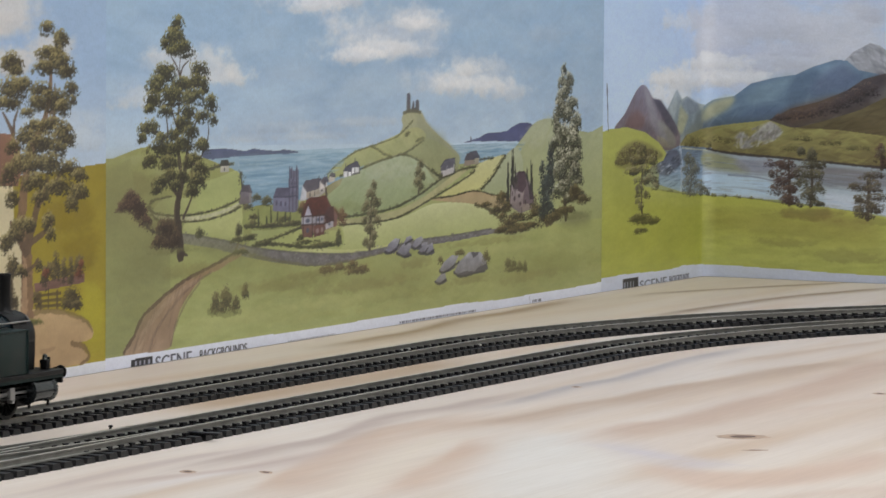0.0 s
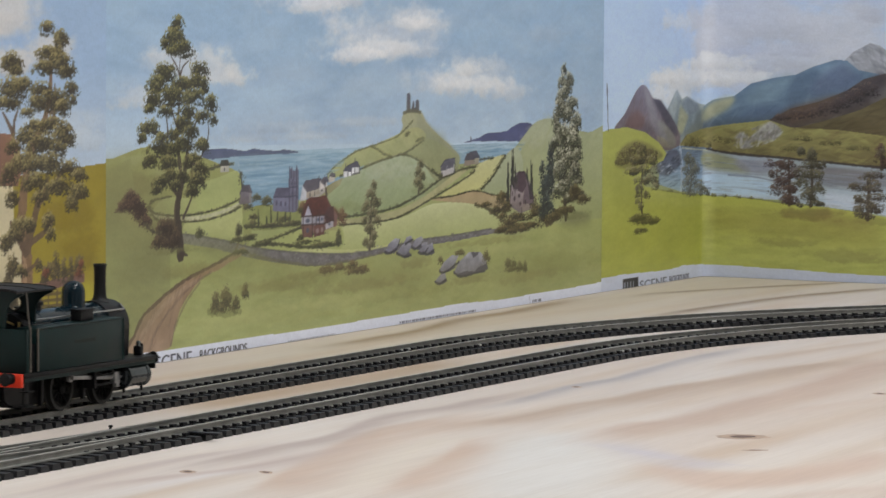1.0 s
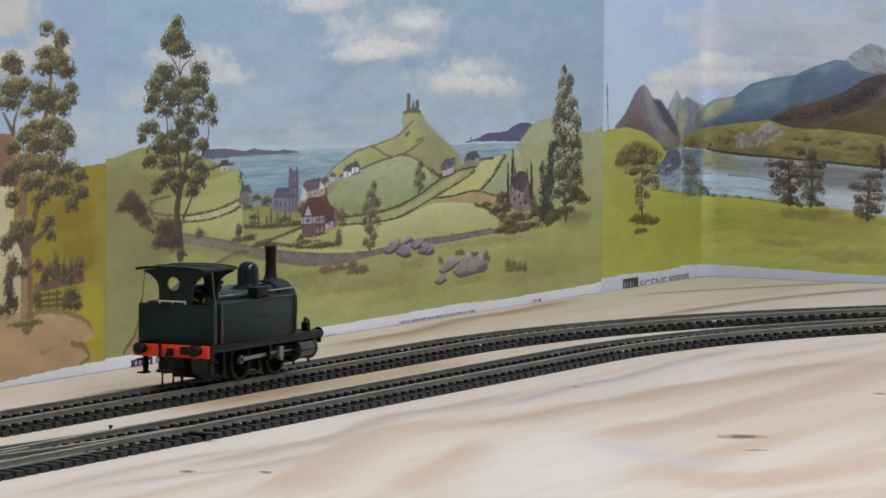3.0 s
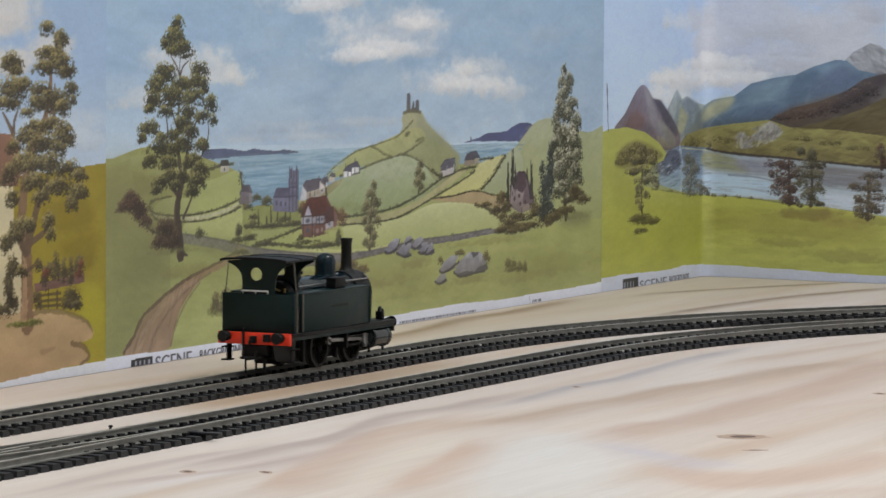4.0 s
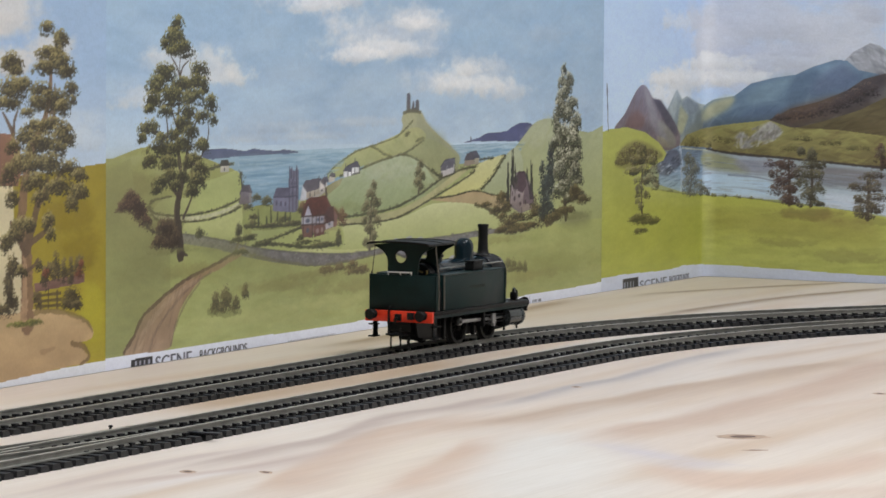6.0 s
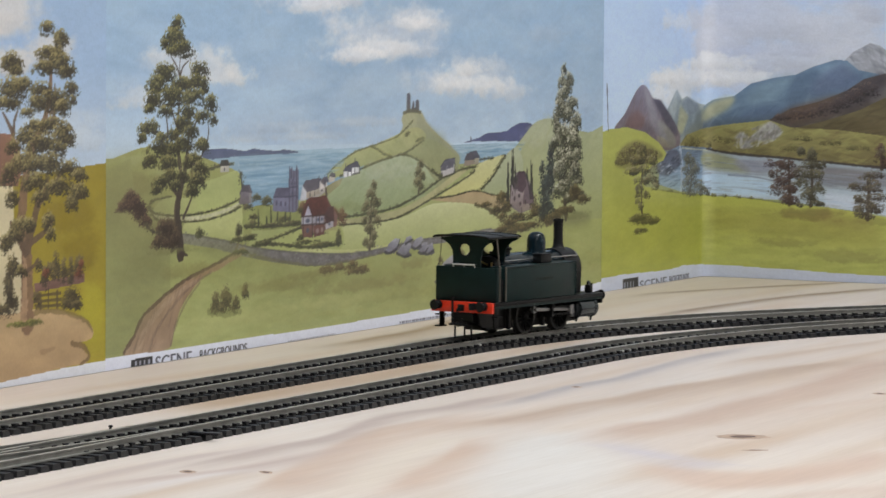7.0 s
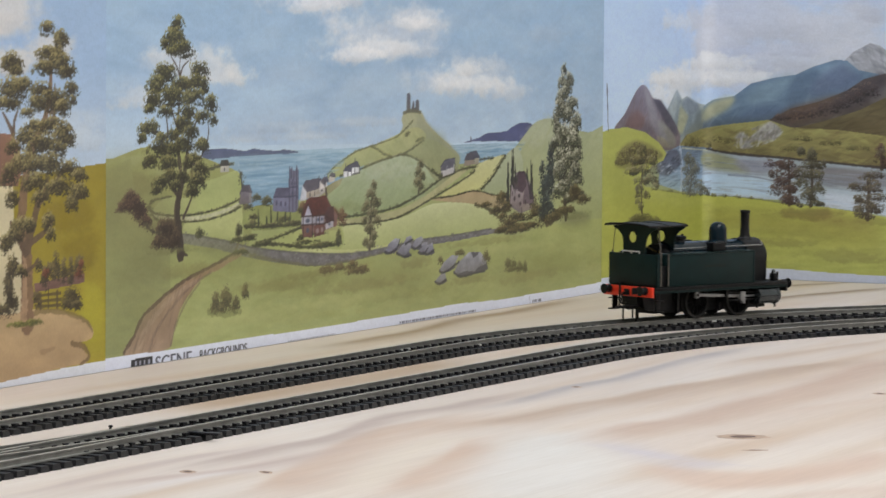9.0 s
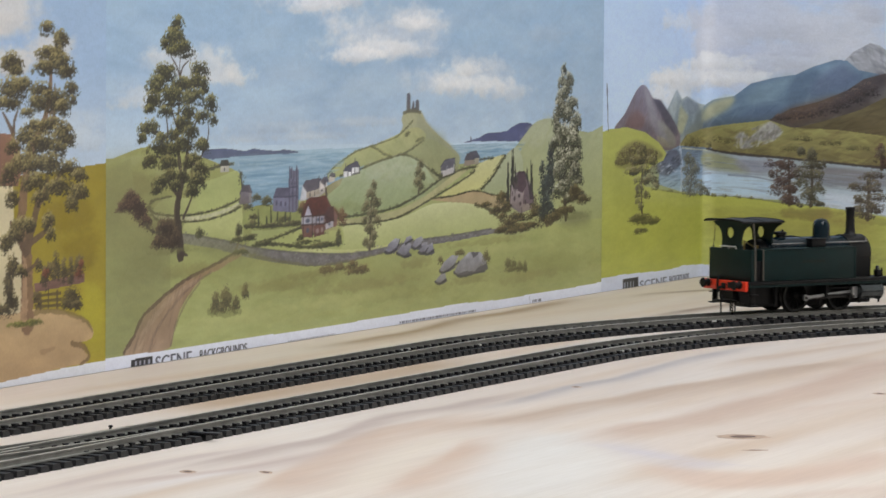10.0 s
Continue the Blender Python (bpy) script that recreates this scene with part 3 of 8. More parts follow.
# ---- the baseboard: a pale plywood sheet, its figure in millimetres along the long wall (u) and out from it (v) ----
def baseboard():
    art = Print(steps(0.5, 1010, 2.2, [1060, 1120, 1200, 1300, 1400, 1500]), steps(0.5, 410, 1.1, [430, 470, 510, 550, 640, 760, 900, 1100, 1300, 1500]), 9)
    w = (slice(None), slice(None))
    U, V = art.U, art.V
    wave = V + 26 * (fractal(U / 4, V, 90, 3, 3) - 0.5)
    ring = 0.5 + 0.5 * np.sin(wave / 5.6 + 5 * fractal(U / 6, V, 60, 8, 2))
    warm = np.clip(fractal(U / 8, V, 46, 12, 3) * 2 - 0.5, 0, 1)[..., None]
    art.c[w] = np.array((211, 202, 196.0)) * (1 - warm) + np.array((207, 192, 181.0)) * warm
    art.lay(w, 0.6 * ring ** 2 * np.clip(fractal(U / 9, V, 20, 21, 3) * 2.2 - 0.55, 0, 1), np.array((196, 172, 150.0)))
    art.lay(w, 0.55 * np.clip((U - 620) / 160, 0, 1) * np.clip(fractal(U / 10, V, 16, 33, 3) * 2.4 - 0.6, 0, 1), np.array((226, 219, 212.0)))
    # yellower tone along the long wall, apart from the grain figure
    art.lay(w, 0.5 * np.clip((118 - V) / 50, 0, 1) * np.clip((660 - U) / 200, 0, 1), np.array((205, 191, 169.0)))
    art.fill("798,237 757,228 734,234 734,251 772,278 824,304 874,322 895,287", (214, 213, 212), (216, 215, 214), 0.02, 20, alpha=0.75, soft=9)
    art.fill("797,300 824,316 842,335 834,349 808,361 763,367 722,353 768,346 798,335 802,318", (201, 174, 158), (204, 180, 164), 0.03, 20, alpha=0.8, soft=5)
    art.fill("754,264 754,278 771,303 777,321 800,317 790,292", (198, 192, 196), (202, 196, 198), 0.02, 20, alpha=0.6, soft=5)
    for line, colour, w0, w1, alpha in (
            ("731,199 703,207 658,209 620,215 571,217 526,223 475,227 434,237", (185, 164, 148), 5, 14, 0.91),
            ("736,256 695,256 677,261 639,261 597,260 569,262 499,257 421,249", (192, 169, 155), 7, 16, 0.75),
            ("655,185 594,181 544,183 473,177 410,178", (173, 166, 168), 2.2, 6, 0.78),
            ("760,269 768,284 783,304 783,323", (194, 189, 201), 8, 12, 0.5),
            ("915,225 878,214 840,203 801,193 770,186 751,184 730,186 708,188", (200, 177, 161), 4, 20, 0.75),
            ("894,246 826,225 781,217 759,219", (216, 205, 193), 8, 7, 0.8),
            ("897,258 858,249 817,240 769,224", (199, 175, 159), 4, 12, 0.7),
            ("872,178 820,178 787,180 747,172 713,167 678,173 632,174", (185, 170, 164), 3, 9, 0.78),
            ("931,179 905,185 880,194 850,197 824,195", (191, 174, 168), 4, 8, 0.78),
            ("936,192 896,194 871,202", (214, 209, 209), 4, 5, 0.6),
            ("953,169 901,165 859,166 830,171", (189, 174, 170), 3, 6, 0.65),
            ("481,23 439,23 399,21 339,13 285,13 205,8", (166, 145, 121), 4, 7, 0.95),
            ("247,82 205,84 112,94 28,116", (156, 137, 119), 3, 7, 0.95),
            ("136,25 104,37 37,66 -1,84", (160, 141, 121), 3, 6, 0.95),
            ("733,93 686,95 640,97 572,97 525,96", (182, 159, 135), 10, 14, 0.95),
            ("632,282 594,290 565,299", (202, 181, 167), 4, 8, 0.4),
            ("460,198 411,204 331,219", (191, 170, 154), 3, 8, 0.65),
            ("847,366 807,382", (202, 179, 167), 5, 12, 0.5)):
        art.band(line, colour, w0, w1, min(1, alpha * 1.2), int(w1))
    nv, nu = art.U.shape
    bm_co = [tuple(plan(u * MM, v * MM)) for v in art.v for u in art.u]
    top = [(j * nu + i, j * nu + i + 1, (j + 1) * nu + i + 1, (j + 1) * nu + i) for j in range(nv - 1) for i in range(nu - 1) if art.u[i + 1] < 760 or art.v[j + 1] < 555]
    rim = [(0.5, 0.5), (1500, 0.5), (1500, 550), (760, 550), (760, 1500), (0.5, 1500)]
    n = len(bm_co)
    for z in (0.0, -0.012):
        bm_co += [tuple(plan(u * MM, v * MM, z)) for u, v in rim]
    sides = [(n + k, n + (k + 1) % 6, n + 6 + (k + 1) % 6, n + 6 + k) for k in range(6)] + [tuple(n + 6 + k for k in range(6))]
    me = bpy.data.meshes.new("baseboard")
    me.from_pydata(bm_co, [], top + sides)
    me.materials.append(M_PLY), me.materials.append(M_PLY_EDGE)
    me.polygons.foreach_set("material_index", [0] * len(top) + [1] * len(sides))
    c = np.clip(art.c / 255, 0, 1)
    rgba = np.ones((len(bm_co), 4), np.float32)
    rgba[:n, :3] = np.where(c <= 0.04045, c / 12.92, ((c + 0.055) / 1.055) ** 2.4).reshape(-1, 3)
    me.color_attributes.new("figure", "FLOAT_COLOR", "POINT").data.foreach_set("color", rgba.ravel())
    return tagged(new("baseboard", me), "pale plywood railway baseboard with pinkish wavy grain", "baseboard", "", "structure")


baseboard()

FINE_V = steps(0.2, 156, 0.36, [162, 170, 180, 195, 210, 228])

OLIVE_D, OLIVE_M, OLIVE_L = (52, 52, 36), (98, 96, 58), (158, 156, 104)
BROWN_D, BROWN_M, BROWN_L = (58, 42, 36), (92, 70, 50), (128, 104, 72)
HEDGE_D, HEDGE_M, HEDGE_L = (52, 51, 34), (86, 84, 48), (126, 124, 76)
TRUNK = (70, 56, 46)
INK = (38, 38, 44)


def hedge(art, text, w=2.0, n=60, dark=HEDGE_D, mid=HEDGE_M, size=0.62):
    """A clipped hedge: a dark brush line with leafy dabs along it."""
    art.line(text, dark, w * 0.5, w * 0.4, 0.75, 0.9)
    p = spline(points(text))
    for _ in range(n * 3):
        i = art.rnd.randint(len(p) - 1)
        q = p[i] + (p[i + 1] - p[i]) * art.rnd.rand()
        k = art.rnd.rand()
        col = np.array(dark) * (1 - k) + np.array(mid) * k
        art.dab(q[0] + art.rnd.normal() * w * 0.5, q[1] + art.rnd.normal() * w * 0.16 + 0.14 * w * (2 * k - 0.3), size * 1.5, size * 0.5, col * (0.9 + 0.4 * k), art.rnd.normal() * 0.4, 0.55)


def house(art, wall, roof, wall_col, roof_col, marks="", mark_col=(70, 70, 82)):
    art.fill(wall, wall_col, tuple(c * 0.85 for c in wall_col), 0.1, 3, False)
    art.fill(roof, roof_col, tuple(c * 0.8 for c in roof_col), 0.15, 2, False)
    for u, v, ru, rv in points(marks) if marks else ():
        art.dab(u, v, ru, rv, mark_col, 0, 0.85)


def scumble(art, text, n, cols, lo, hi, thick=1.2, turn=0.0, alpha=0.10, spread=0.15):
    """Loose brush strokes that break up a painted area, kept inside its outline."""
    poly = np.array(points(text))
    u0, v0 = poly.min(0)
    u1, v1 = poly.max(0)
    w = art.window(u0, u1, v0, v1)
    m = art.mask(w, poly)
    keep = art.c.copy()
    for _ in range(n):
        c = np.array(cols[art.rnd.randint(len(cols))], float)
        art.dab(u0 + (u1 - u0) * art.rnd.rand(), v0 + (v1 - v0) * art.rnd.rand(), lo + (hi - lo) * art.rnd.rand(), thick * (0.5 + art.rnd.rand()), c, turn + art.rnd.normal() * spread, alpha)
    done = art.c[w].copy()
    art.c = keep
    art.c[w] = art.c[w] * (1 - m[..., None]) + done * m[..., None]


def brush_grass(art, text, n, cols, lo, hi):
    scumble(art, text, n, cols, lo, hi, 1.6)


# -- middle sheet: a bay with a ruined tower on a hill --
art = Print(steps(-637, -618.5, 0.8) + steps(-618, -521, 0.5) + steps(-520.4, -139, 0.8), FINE_V, 1)
art.fill("-652.9,250.3 -123.2,291.5 -118.1,113.8 -652.4,117.6", (140, 180, 212), (160, 194, 220), 0.05, 40, False)
art.fill("-652.4,117.6 -118.1,113.8 -116.4,53 -652.2,72.3", (160, 194, 220), (214, 226, 230), 0.05, 40, False)
art.cloud("-467.6,143.9,39.3,6.2 -438.4,147.9,32.5,7.3", (230, 230, 232), 0.9, 3)
art.cloud("-388,130.3,57.3,11.6 -416.1,121.9,34.4,5.4 -364.9,136.4,30.5,7.6 -355.9,124.5,23.7,5.1", (240, 238, 234), 0.95, 4)
art.cloud("-300.6,109.8,57.9,9 -265.3,104.1,29.4,5.4 -334.6,107.6,24.3,5.2 -294.4,115.6,31.7,5.3", (236, 236, 232), 0.9, 5)
art.cloud("-566.2,117,37.3,7.3 -609.3,105.1,21.3,5.3 -540.1,112.7,22.2,5.1 -586.9,121.6,18.2,4.5", (240, 236, 226), 0.95, 6)
art.cloud("-490.2,91.3,46,2.9 -415.6,92.1,38.9,2.5 -520.3,87.7,34.6,2.3 -459,87.2,42.4,2.4 -369.9,82.5,35.1,3.6", (206, 214, 218), 0.8, 7)
art.cloud("-183.4,94.7,35.5,6.2 -219.1,131,27.3,4.4", (184, 204, 220), 0.6, 8)
scumble(art, "-636.9,143.6 -145.1,148.2 -143.2,76.8 -636.6,87", 900, ((150, 184, 214), (120, 158, 198), (196, 210, 220), (140, 176, 212)), 8, 34, 4.0, 0.0, 0.07, 0.25)
art.cloud("-388.9,124.8,35.5,6.5 -363.0,135.5,21.2,5.1 -417.1,121.4,25.0,3.7", (248, 245, 238), 0.7, 14)
art.cloud("-295.3,107.2,41.8,5.8 -304.9,114.1,21.3,3.9", (246, 243, 234), 0.7, 17)
art.cloud("-460.7,143.3,37.0,4.8", (244, 242, 238), 0.7, 19)
# sea and far headlands
art.fill("-558.9,82.2 -426.5,81 -190.1,78 -189.7,64 -381,54.9 -558.7,59.3", (158, 190, 204), (112, 156, 184), 0.10, 5, False, stretch=7)
art.line("-530,76.8 -479.8,76.7 -437.4,75.9", (176, 202, 210), 1.0, 0.5, 0.5)
art.line("-525.1,71.9 -490,71.7 -453.5,71", (92, 138, 172), 1.4, 0.6, 0.5)
art.line("-525.1,67.7 -490,67.4 -458.7,66.3", (98, 142, 172), 1.6, 0.6, 0.5)
art.line("-321.8,78.2 -284.1,78.2 -238.2,78.1", (178, 202, 208), 1.2, 0.5, 0.6)
art.line("-309.3,75.7 -271.1,75.2 -248.2,75.1", (104, 150, 180), 1.2, 0.5, 0.5)
art.fill("-558.9,83.6 -539.8,83.8 -526.2,82.5 -515.3,82.9 -500.3,81.8 -487.6,81.9 -476.2,80.6 -490.1,80.1 -520.3,80.4 -556.5,79.9", (86, 96, 128), (92, 104, 132), 0.12, 5, edge=0.3)
art.fill("-309.4,80.5 -293.7,82.2 -282.9,84.1 -263.5,84.4 -255,86.4 -243.8,88.3 -230.3,86.7 -234.9,79.7 -258.2,79.7 -290.5,80.5", (78, 84, 130), (86, 92, 134), 0.12, 5, edge=0.3)
art.line("-301.9,81.1 -302,82.4", (80, 84, 110), 1.2)
# green land masses
art.fill("-527.9,58 -500.1,59.2 -458.6,60.5 -437.3,67 -381.3,72.7 -321.6,70.3 -271.1,70.9 -238.1,72.1 -135.9,79.5 -133.8,4.6 -586.3,31.6 -586.5,54.2", (164, 172, 100), (168, 174, 92), 0.07, 10, False, seed=24)
art.fill("-652.2,78.8 -631,82.5 -613.6,85.5 -603.8,86.2 -586.7,85.3 -565.9,81.7 -544.6,77.2 -528,70.2 -527.7,39.8 -652.1,42", (164, 166, 84), (152, 156, 80), 0.07, 14, seed=1)
art.fill("-238.3,83.3 -224.9,88.5 -207.8,89.5 -190.3,85 -161.6,81.8 -132.2,80.6 -123.2,27.1 -289.6,35.2 -270.9,63.9", (178, 184, 136), (168, 172, 92), 0.05, 14, seed=2)
art.cloud("-217.9,81.5,23.3,7.2", (190, 194, 156), 0.5, 36)
# the tower hill
art.fill("-378.7,86.3 -376.5,92.8 -372.4,95.6 -357.1,95.5 -351.1,90.8 -337.2,84.3 -321.8,78.2 -314.2,71.9 -327.6,60.6 -381.2,62.5 -415.3,71.2", (182, 180, 134), (150, 154, 100), 0.05, 6, edge=0.3, seed=3)
art.fill("-357.1,95 -349.9,90 -335.3,83.5 -320.5,77.6 -314.2,71.9 -346,72.9 -358,79.1 -351,83.1 -361.2,88.7", (178, 176, 140), (146, 150, 108), 0.05, 6, alpha=0.8, seed=4, soft=1.2)
art.fill("-450.2,68 -446,72.2 -437.4,75.6 -421,79.8 -406.5,81.4 -387.3,84.5 -378.1,86.3 -361.2,88.7 -351,83.8 -369.8,77.9 -387.1,76.4 -409.8,73.6 -437.3,69", (188, 186, 118), (170, 176, 108), 0.05, 6, seed=5)
art.fill("-460.8,60.1 -442.7,66 -415.3,71.2 -387.1,75.4 -368.6,76.4 -356.8,73.5 -344.7,65.9 -339.8,61 -357.6,56 -386.8,52.1 -415,50.8 -442.5,51.3", (184, 194, 152), (148, 162, 100), 0.04, 14, seed=6)
art.cloud("-387,69.1,28.7,4.6", (190, 198, 164), 0.45, 34)
art.cloud("-437.1,55.2,27.2,3 -354.7,60.3,14.3,4.1", (136, 142, 80), 0.45, 35)
art.fill("-372.1,77.5 -351,83.1 -327.9,78.3 -318,72.8 -333.8,65.5 -344.7,69 -355,73.4", (170, 172, 116), (146, 150, 92), 0.05, 8, seed=7)
for h, w in (("-449.2,69.9 -442.8,73.1 -433,76.2 -421,79.3 -407.1,81.2", 1.1), ("-407.1,81.2 -387.3,83.7 -378.1,85.8 -370,89.1 -365.3,91.6", 0.9), ("-407.1,81.2 -399.7,79.3 -392.9,77.1 -386,75.9", 1.4), ("-437.3,69 -415.3,71.7 -399.7,74.2 -381.4,76.2 -369.8,77.9 -361,80.3 -353.3,82.6", 1.8), ("-377.9,76.6 -368.6,75.9 -357.9,73.2 -348.3,69.6 -343.5,67.6", 1.6), ("-361.1,82.3 -353.4,83.6", 1.6), ("-372.2,85.1 -368.8,86.3", 1.6)):
    hedge(art, h, w, 26, (84, 84, 52), (112, 110, 66), 0.6)
for area, n, cols, turn in (
        ("-378.7,86.3 -372.4,95.6 -357.1,95.5 -337.2,84.3 -314.2,71.9 -327.6,60.6 -381.2,62.5 -415.3,71.2", 260, ((186, 182, 124), (136, 140, 84), (160, 158, 104)), -0.6),
        ("-450.2,68 -437.4,75.6 -406.5,81.4 -378.1,86.3 -351,83.8 -387.1,76.4 -437.3,69", 160, ((196, 196, 116), (150, 158, 82)), 0.4),
        ("-460.8,60.1 -415.3,71.2 -368.6,76.4 -339.8,61 -386.8,52.1 -442.5,51.3", 300, ((186, 198, 144), (132, 152, 88), (158, 172, 104)), 0.3),
        ("-238.3,83.3 -207.8,89.5 -161.6,81.8 -132.2,80.6 -131,39.1 -257.7,58.1", 260, ((180, 188, 132), (150, 160, 92), (170, 172, 92)), 0.5),
        ("-636.5,78.3 -603.8,86.2 -565.9,81.7 -528,70.2 -527.8,51.5 -604.5,55 -636.4,56.5", 260, ((186, 186, 108), (150, 156, 80)), 0.4)):
    scumble(art, area, n, cols, 3, 10, 1.0, turn, 0.07, 0.3)
scumble(art, "-530.1,81 -426.5,80 -437.3,71.9 -469.3,65.7 -525,63.1", 260, ((92, 140, 176), (176, 204, 214), (128, 168, 190)), 5, 16, 0.5, 0.0, 0.22, 0.03)
scumble(art, "-324.9,78.3 -238.2,79.2 -248.1,72.7 -303,73.4", 80, ((92, 140, 176), (186, 208, 214)), 5, 14, 0.5, 0.0, 0.22, 0.03)
# ruined tower
art.fill("-371.8,95.5 -371.4,103.9 -369.1,104.4 -367.9,103.4 -367.7,95.5", (92, 92, 106), (112, 108, 104), 0.15, 3, False)
art.fill("-367.7,95.5 -366,98.2 -364.9,100.8 -363.7,99.7 -363.7,97.7 -362.5,97.7 -362,100.7 -360.8,101.2 -359,100.7 -358.3,95.3", (84, 84, 98), (112, 108, 104), 0.15, 3, False)
art.line("-374.7,95.3 -365.4,96.2 -357.1,95.3", (104, 100, 70), 1.6, 1.6, 0.8, 0.6)
# right-hand fields and lanes
art.fill("-333.6,56.9 -314.1,62.7 -301.6,66.3 -290.3,70.4 -262.6,73.4 -271,66.6 -282.5,61.1 -290.1,57.4 -315.2,56.2 -339.7,55.3", (210, 206, 136), (204, 198, 112), 0.05, 8, seed=8)
art.fill("-262.6,72.8 -248.2,76.2 -241.3,65.7 -252.3,52.4 -277.2,54.8 -288.8,57.6 -278.6,62", (180, 186, 144), (160, 168, 112), 0.05, 8, seed=9)
art.fill("-348.7,55.7 -321.4,56.2 -297.7,57.4 -270.7,54.2 -254.3,52 -257.5,47.2 -282.2,49.3 -308.9,52 -333.6,54", (186, 158, 108), (176, 152, 104), 0.07, 5, seed=10)
art.fill("-442.4,49.5 -415,50.3 -381,51.9 -354.7,56.4 -327.7,63.7 -314.2,68 -301.7,68.7 -311.6,65.3 -333.7,58.7 -350.5,53.7 -374,49 -403.8,47.3 -438.1,47.9", (186, 178, 116), (176, 170, 112), 0.10, 4, seed=11)
for h, w, n in (("-439.2,50.9 -415,51.3 -386.8,52.6 -360.6,57.2 -338.6,63.1 -321.6,68.2", 2.2, 60), ("-437,47.8 -409.4,47.3 -380.9,48.3 -356.4,52.9 -336.7,57.3 -321.4,60.4 -302.9,65 -297.9,66.9", 1.8, 50), ("-262.6,73.1 -269.7,68.2 -278.6,62.6 -290.1,57.9", 2.6, 40), ("-345.7,55.6 -321.4,55.9 -297.7,57.4 -275.9,54.7 -264.2,53.4", 1.5, 40), ("-343.5,68.9 -338.7,66.2 -327.7,65.3 -312.3,67.9 -296.6,68.5", 2.4, 40), ("-303,70.3 -290.4,72 -276.3,72.1", 1.8, 20)):
    hedge(art, h, w, n)
# middle fields
art.fill("-437,46.3 -403.8,46.8 -374,48.5 -345.6,53 -321.3,53 -293.1,50.3 -270.5,43.7 -262.6,39.3 -278.1,37.9 -321,36.8 -357.3,37.5 -386.5,36.9 -409.2,36.1 -436.8,36", (204, 206, 140), (176, 182, 100), 0.05, 10, seed=12)
art.fill("-519.9,41.7 -499.9,45.5 -469.1,49.3 -437,47.8 -437.9,36.1 -479.3,37.7", (176, 182, 98), (176, 182, 96), 0.06, 8, seed=13)
art.fill("-489.7,38.8 -458.4,38.6 -436.9,37 -414.8,36.3 -386.5,36.9 -392.2,35.2 -425.9,34.4 -468.9,36.7", (200, 200, 122), (190, 192, 112), 0.05, 8, seed=14)
art.fill("-576.3,50.5 -569,57.9 -539.6,60.8 -527.9,61.3 -525.8,46.7 -533.6,44.8 -558.6,46.9", (186, 190, 112), (182, 186, 102), 0.06, 8, seed=15)
art.fill("-600.1,59.7 -597.4,63.2 -588.4,65.5 -568.1,64.3 -544.4,62 -530,67.9 -528.9,62.7 -544.4,58.7 -572.7,57.2 -591,57.5", (182, 188, 106), (178, 184, 100), 0.05, 8, seed=16)
art.fill("-563.5,69.1 -544.5,72.6 -530,74 -528,64.3 -544.4,61 -563.4,60", (176, 184, 102), (174, 182, 98), 0.06, 8, seed=17)
art.fill("-525.9,51.4 -522,57.8 -505.1,59.4 -474.4,55.8 -466.4,51.1 -479.5,48.8 -515,49", (150, 156, 78), (148, 154, 78), 0.1, 5, seed=18)
art.line("-602.8,61.2 -596.5,58.2 -578.2,56.5 -558.6,56.6 -539.6,58.5 -527.9,60.8", (196, 192, 146), 2.2, 1.4, 0.9, 0.4)
for h, w, n in (("-603.7,62.6 -599.2,59.7 -581.9,58 -561,58.1 -542,60 -527.9,62.7", 1.6, 60), ("-601.9,59.8 -595.6,56.8 -578.2,55.4 -557.7,55.2 -538.6,57.1 -527.9,59.4", 1.6, 60), ("-603.7,61.7 -601.9,64.3 -594.7,65.3 -586.5,65.9", 1.4, 20),
                ("-528.1,73.4 -526,65.4 -527.9,61.8", 2.6, 24), ("-523.9,50.9 -505,50 -479.5,49.8 -466.4,50.1", 2.4, 40), ("-513.9,43.3 -494.8,45.2 -475.3,48.1 -464.8,49.6", 2.4, 44), ("-516.9,42.5 -499.9,42.6 -479.4,40.6 -458.4,39.1 -438,39.5", 2.8, 70), ("-438.1,47.4 -436.9,42.9 -438,39", 2.6, 24), ("-563.5,74.2 -549.3,76.4 -534.9,77.4", 2.6, 30)):
    hedge(art, h, w, n)
art.cloud("-615.7,71,22,7.5 -593.3,53.4,18.1,3.6 -567.9,46,23.4,1.8", (130, 122, 64), 0.5, 37)
art.cloud("-617.9,81,14.9,3.1 -572.8,76.3,27.8,2.7", (186, 184, 122), 0.4, 38)
# dry-stone wall across the meadow
art.fill("-586.4,51 -568,49.2 -539.5,45.5 -519.9,42.2 -489.7,38.8 -458.3,36.1 -425.9,34.4 -392.2,35.2 -357.3,37 -321,37.3 -278.1,38.4 -263.9,38.9 -265.1,36.7 -283.2,36 -321,34.7 -357.3,34.4 -386.5,33.4 -414.8,31.8 -442.2,30.4 -468.8,31.4 -499.8,35 -524.8,38.7 -549,43.2 -581.8,47.6", (128, 122, 122), (112, 106, 104), 0.2, 2.0, edge=0.4, seed=19)
art.line("-586.4,51.3 -568,49.5 -539.5,45.8 -519.9,42.4 -489.7,39 -458.3,36.4 -425.9,34.7 -392.2,35.4 -357.3,37.2 -321,37.6 -278.1,38.7", (84, 80, 82), 0.8, 0.8, 0.8, 0.6)
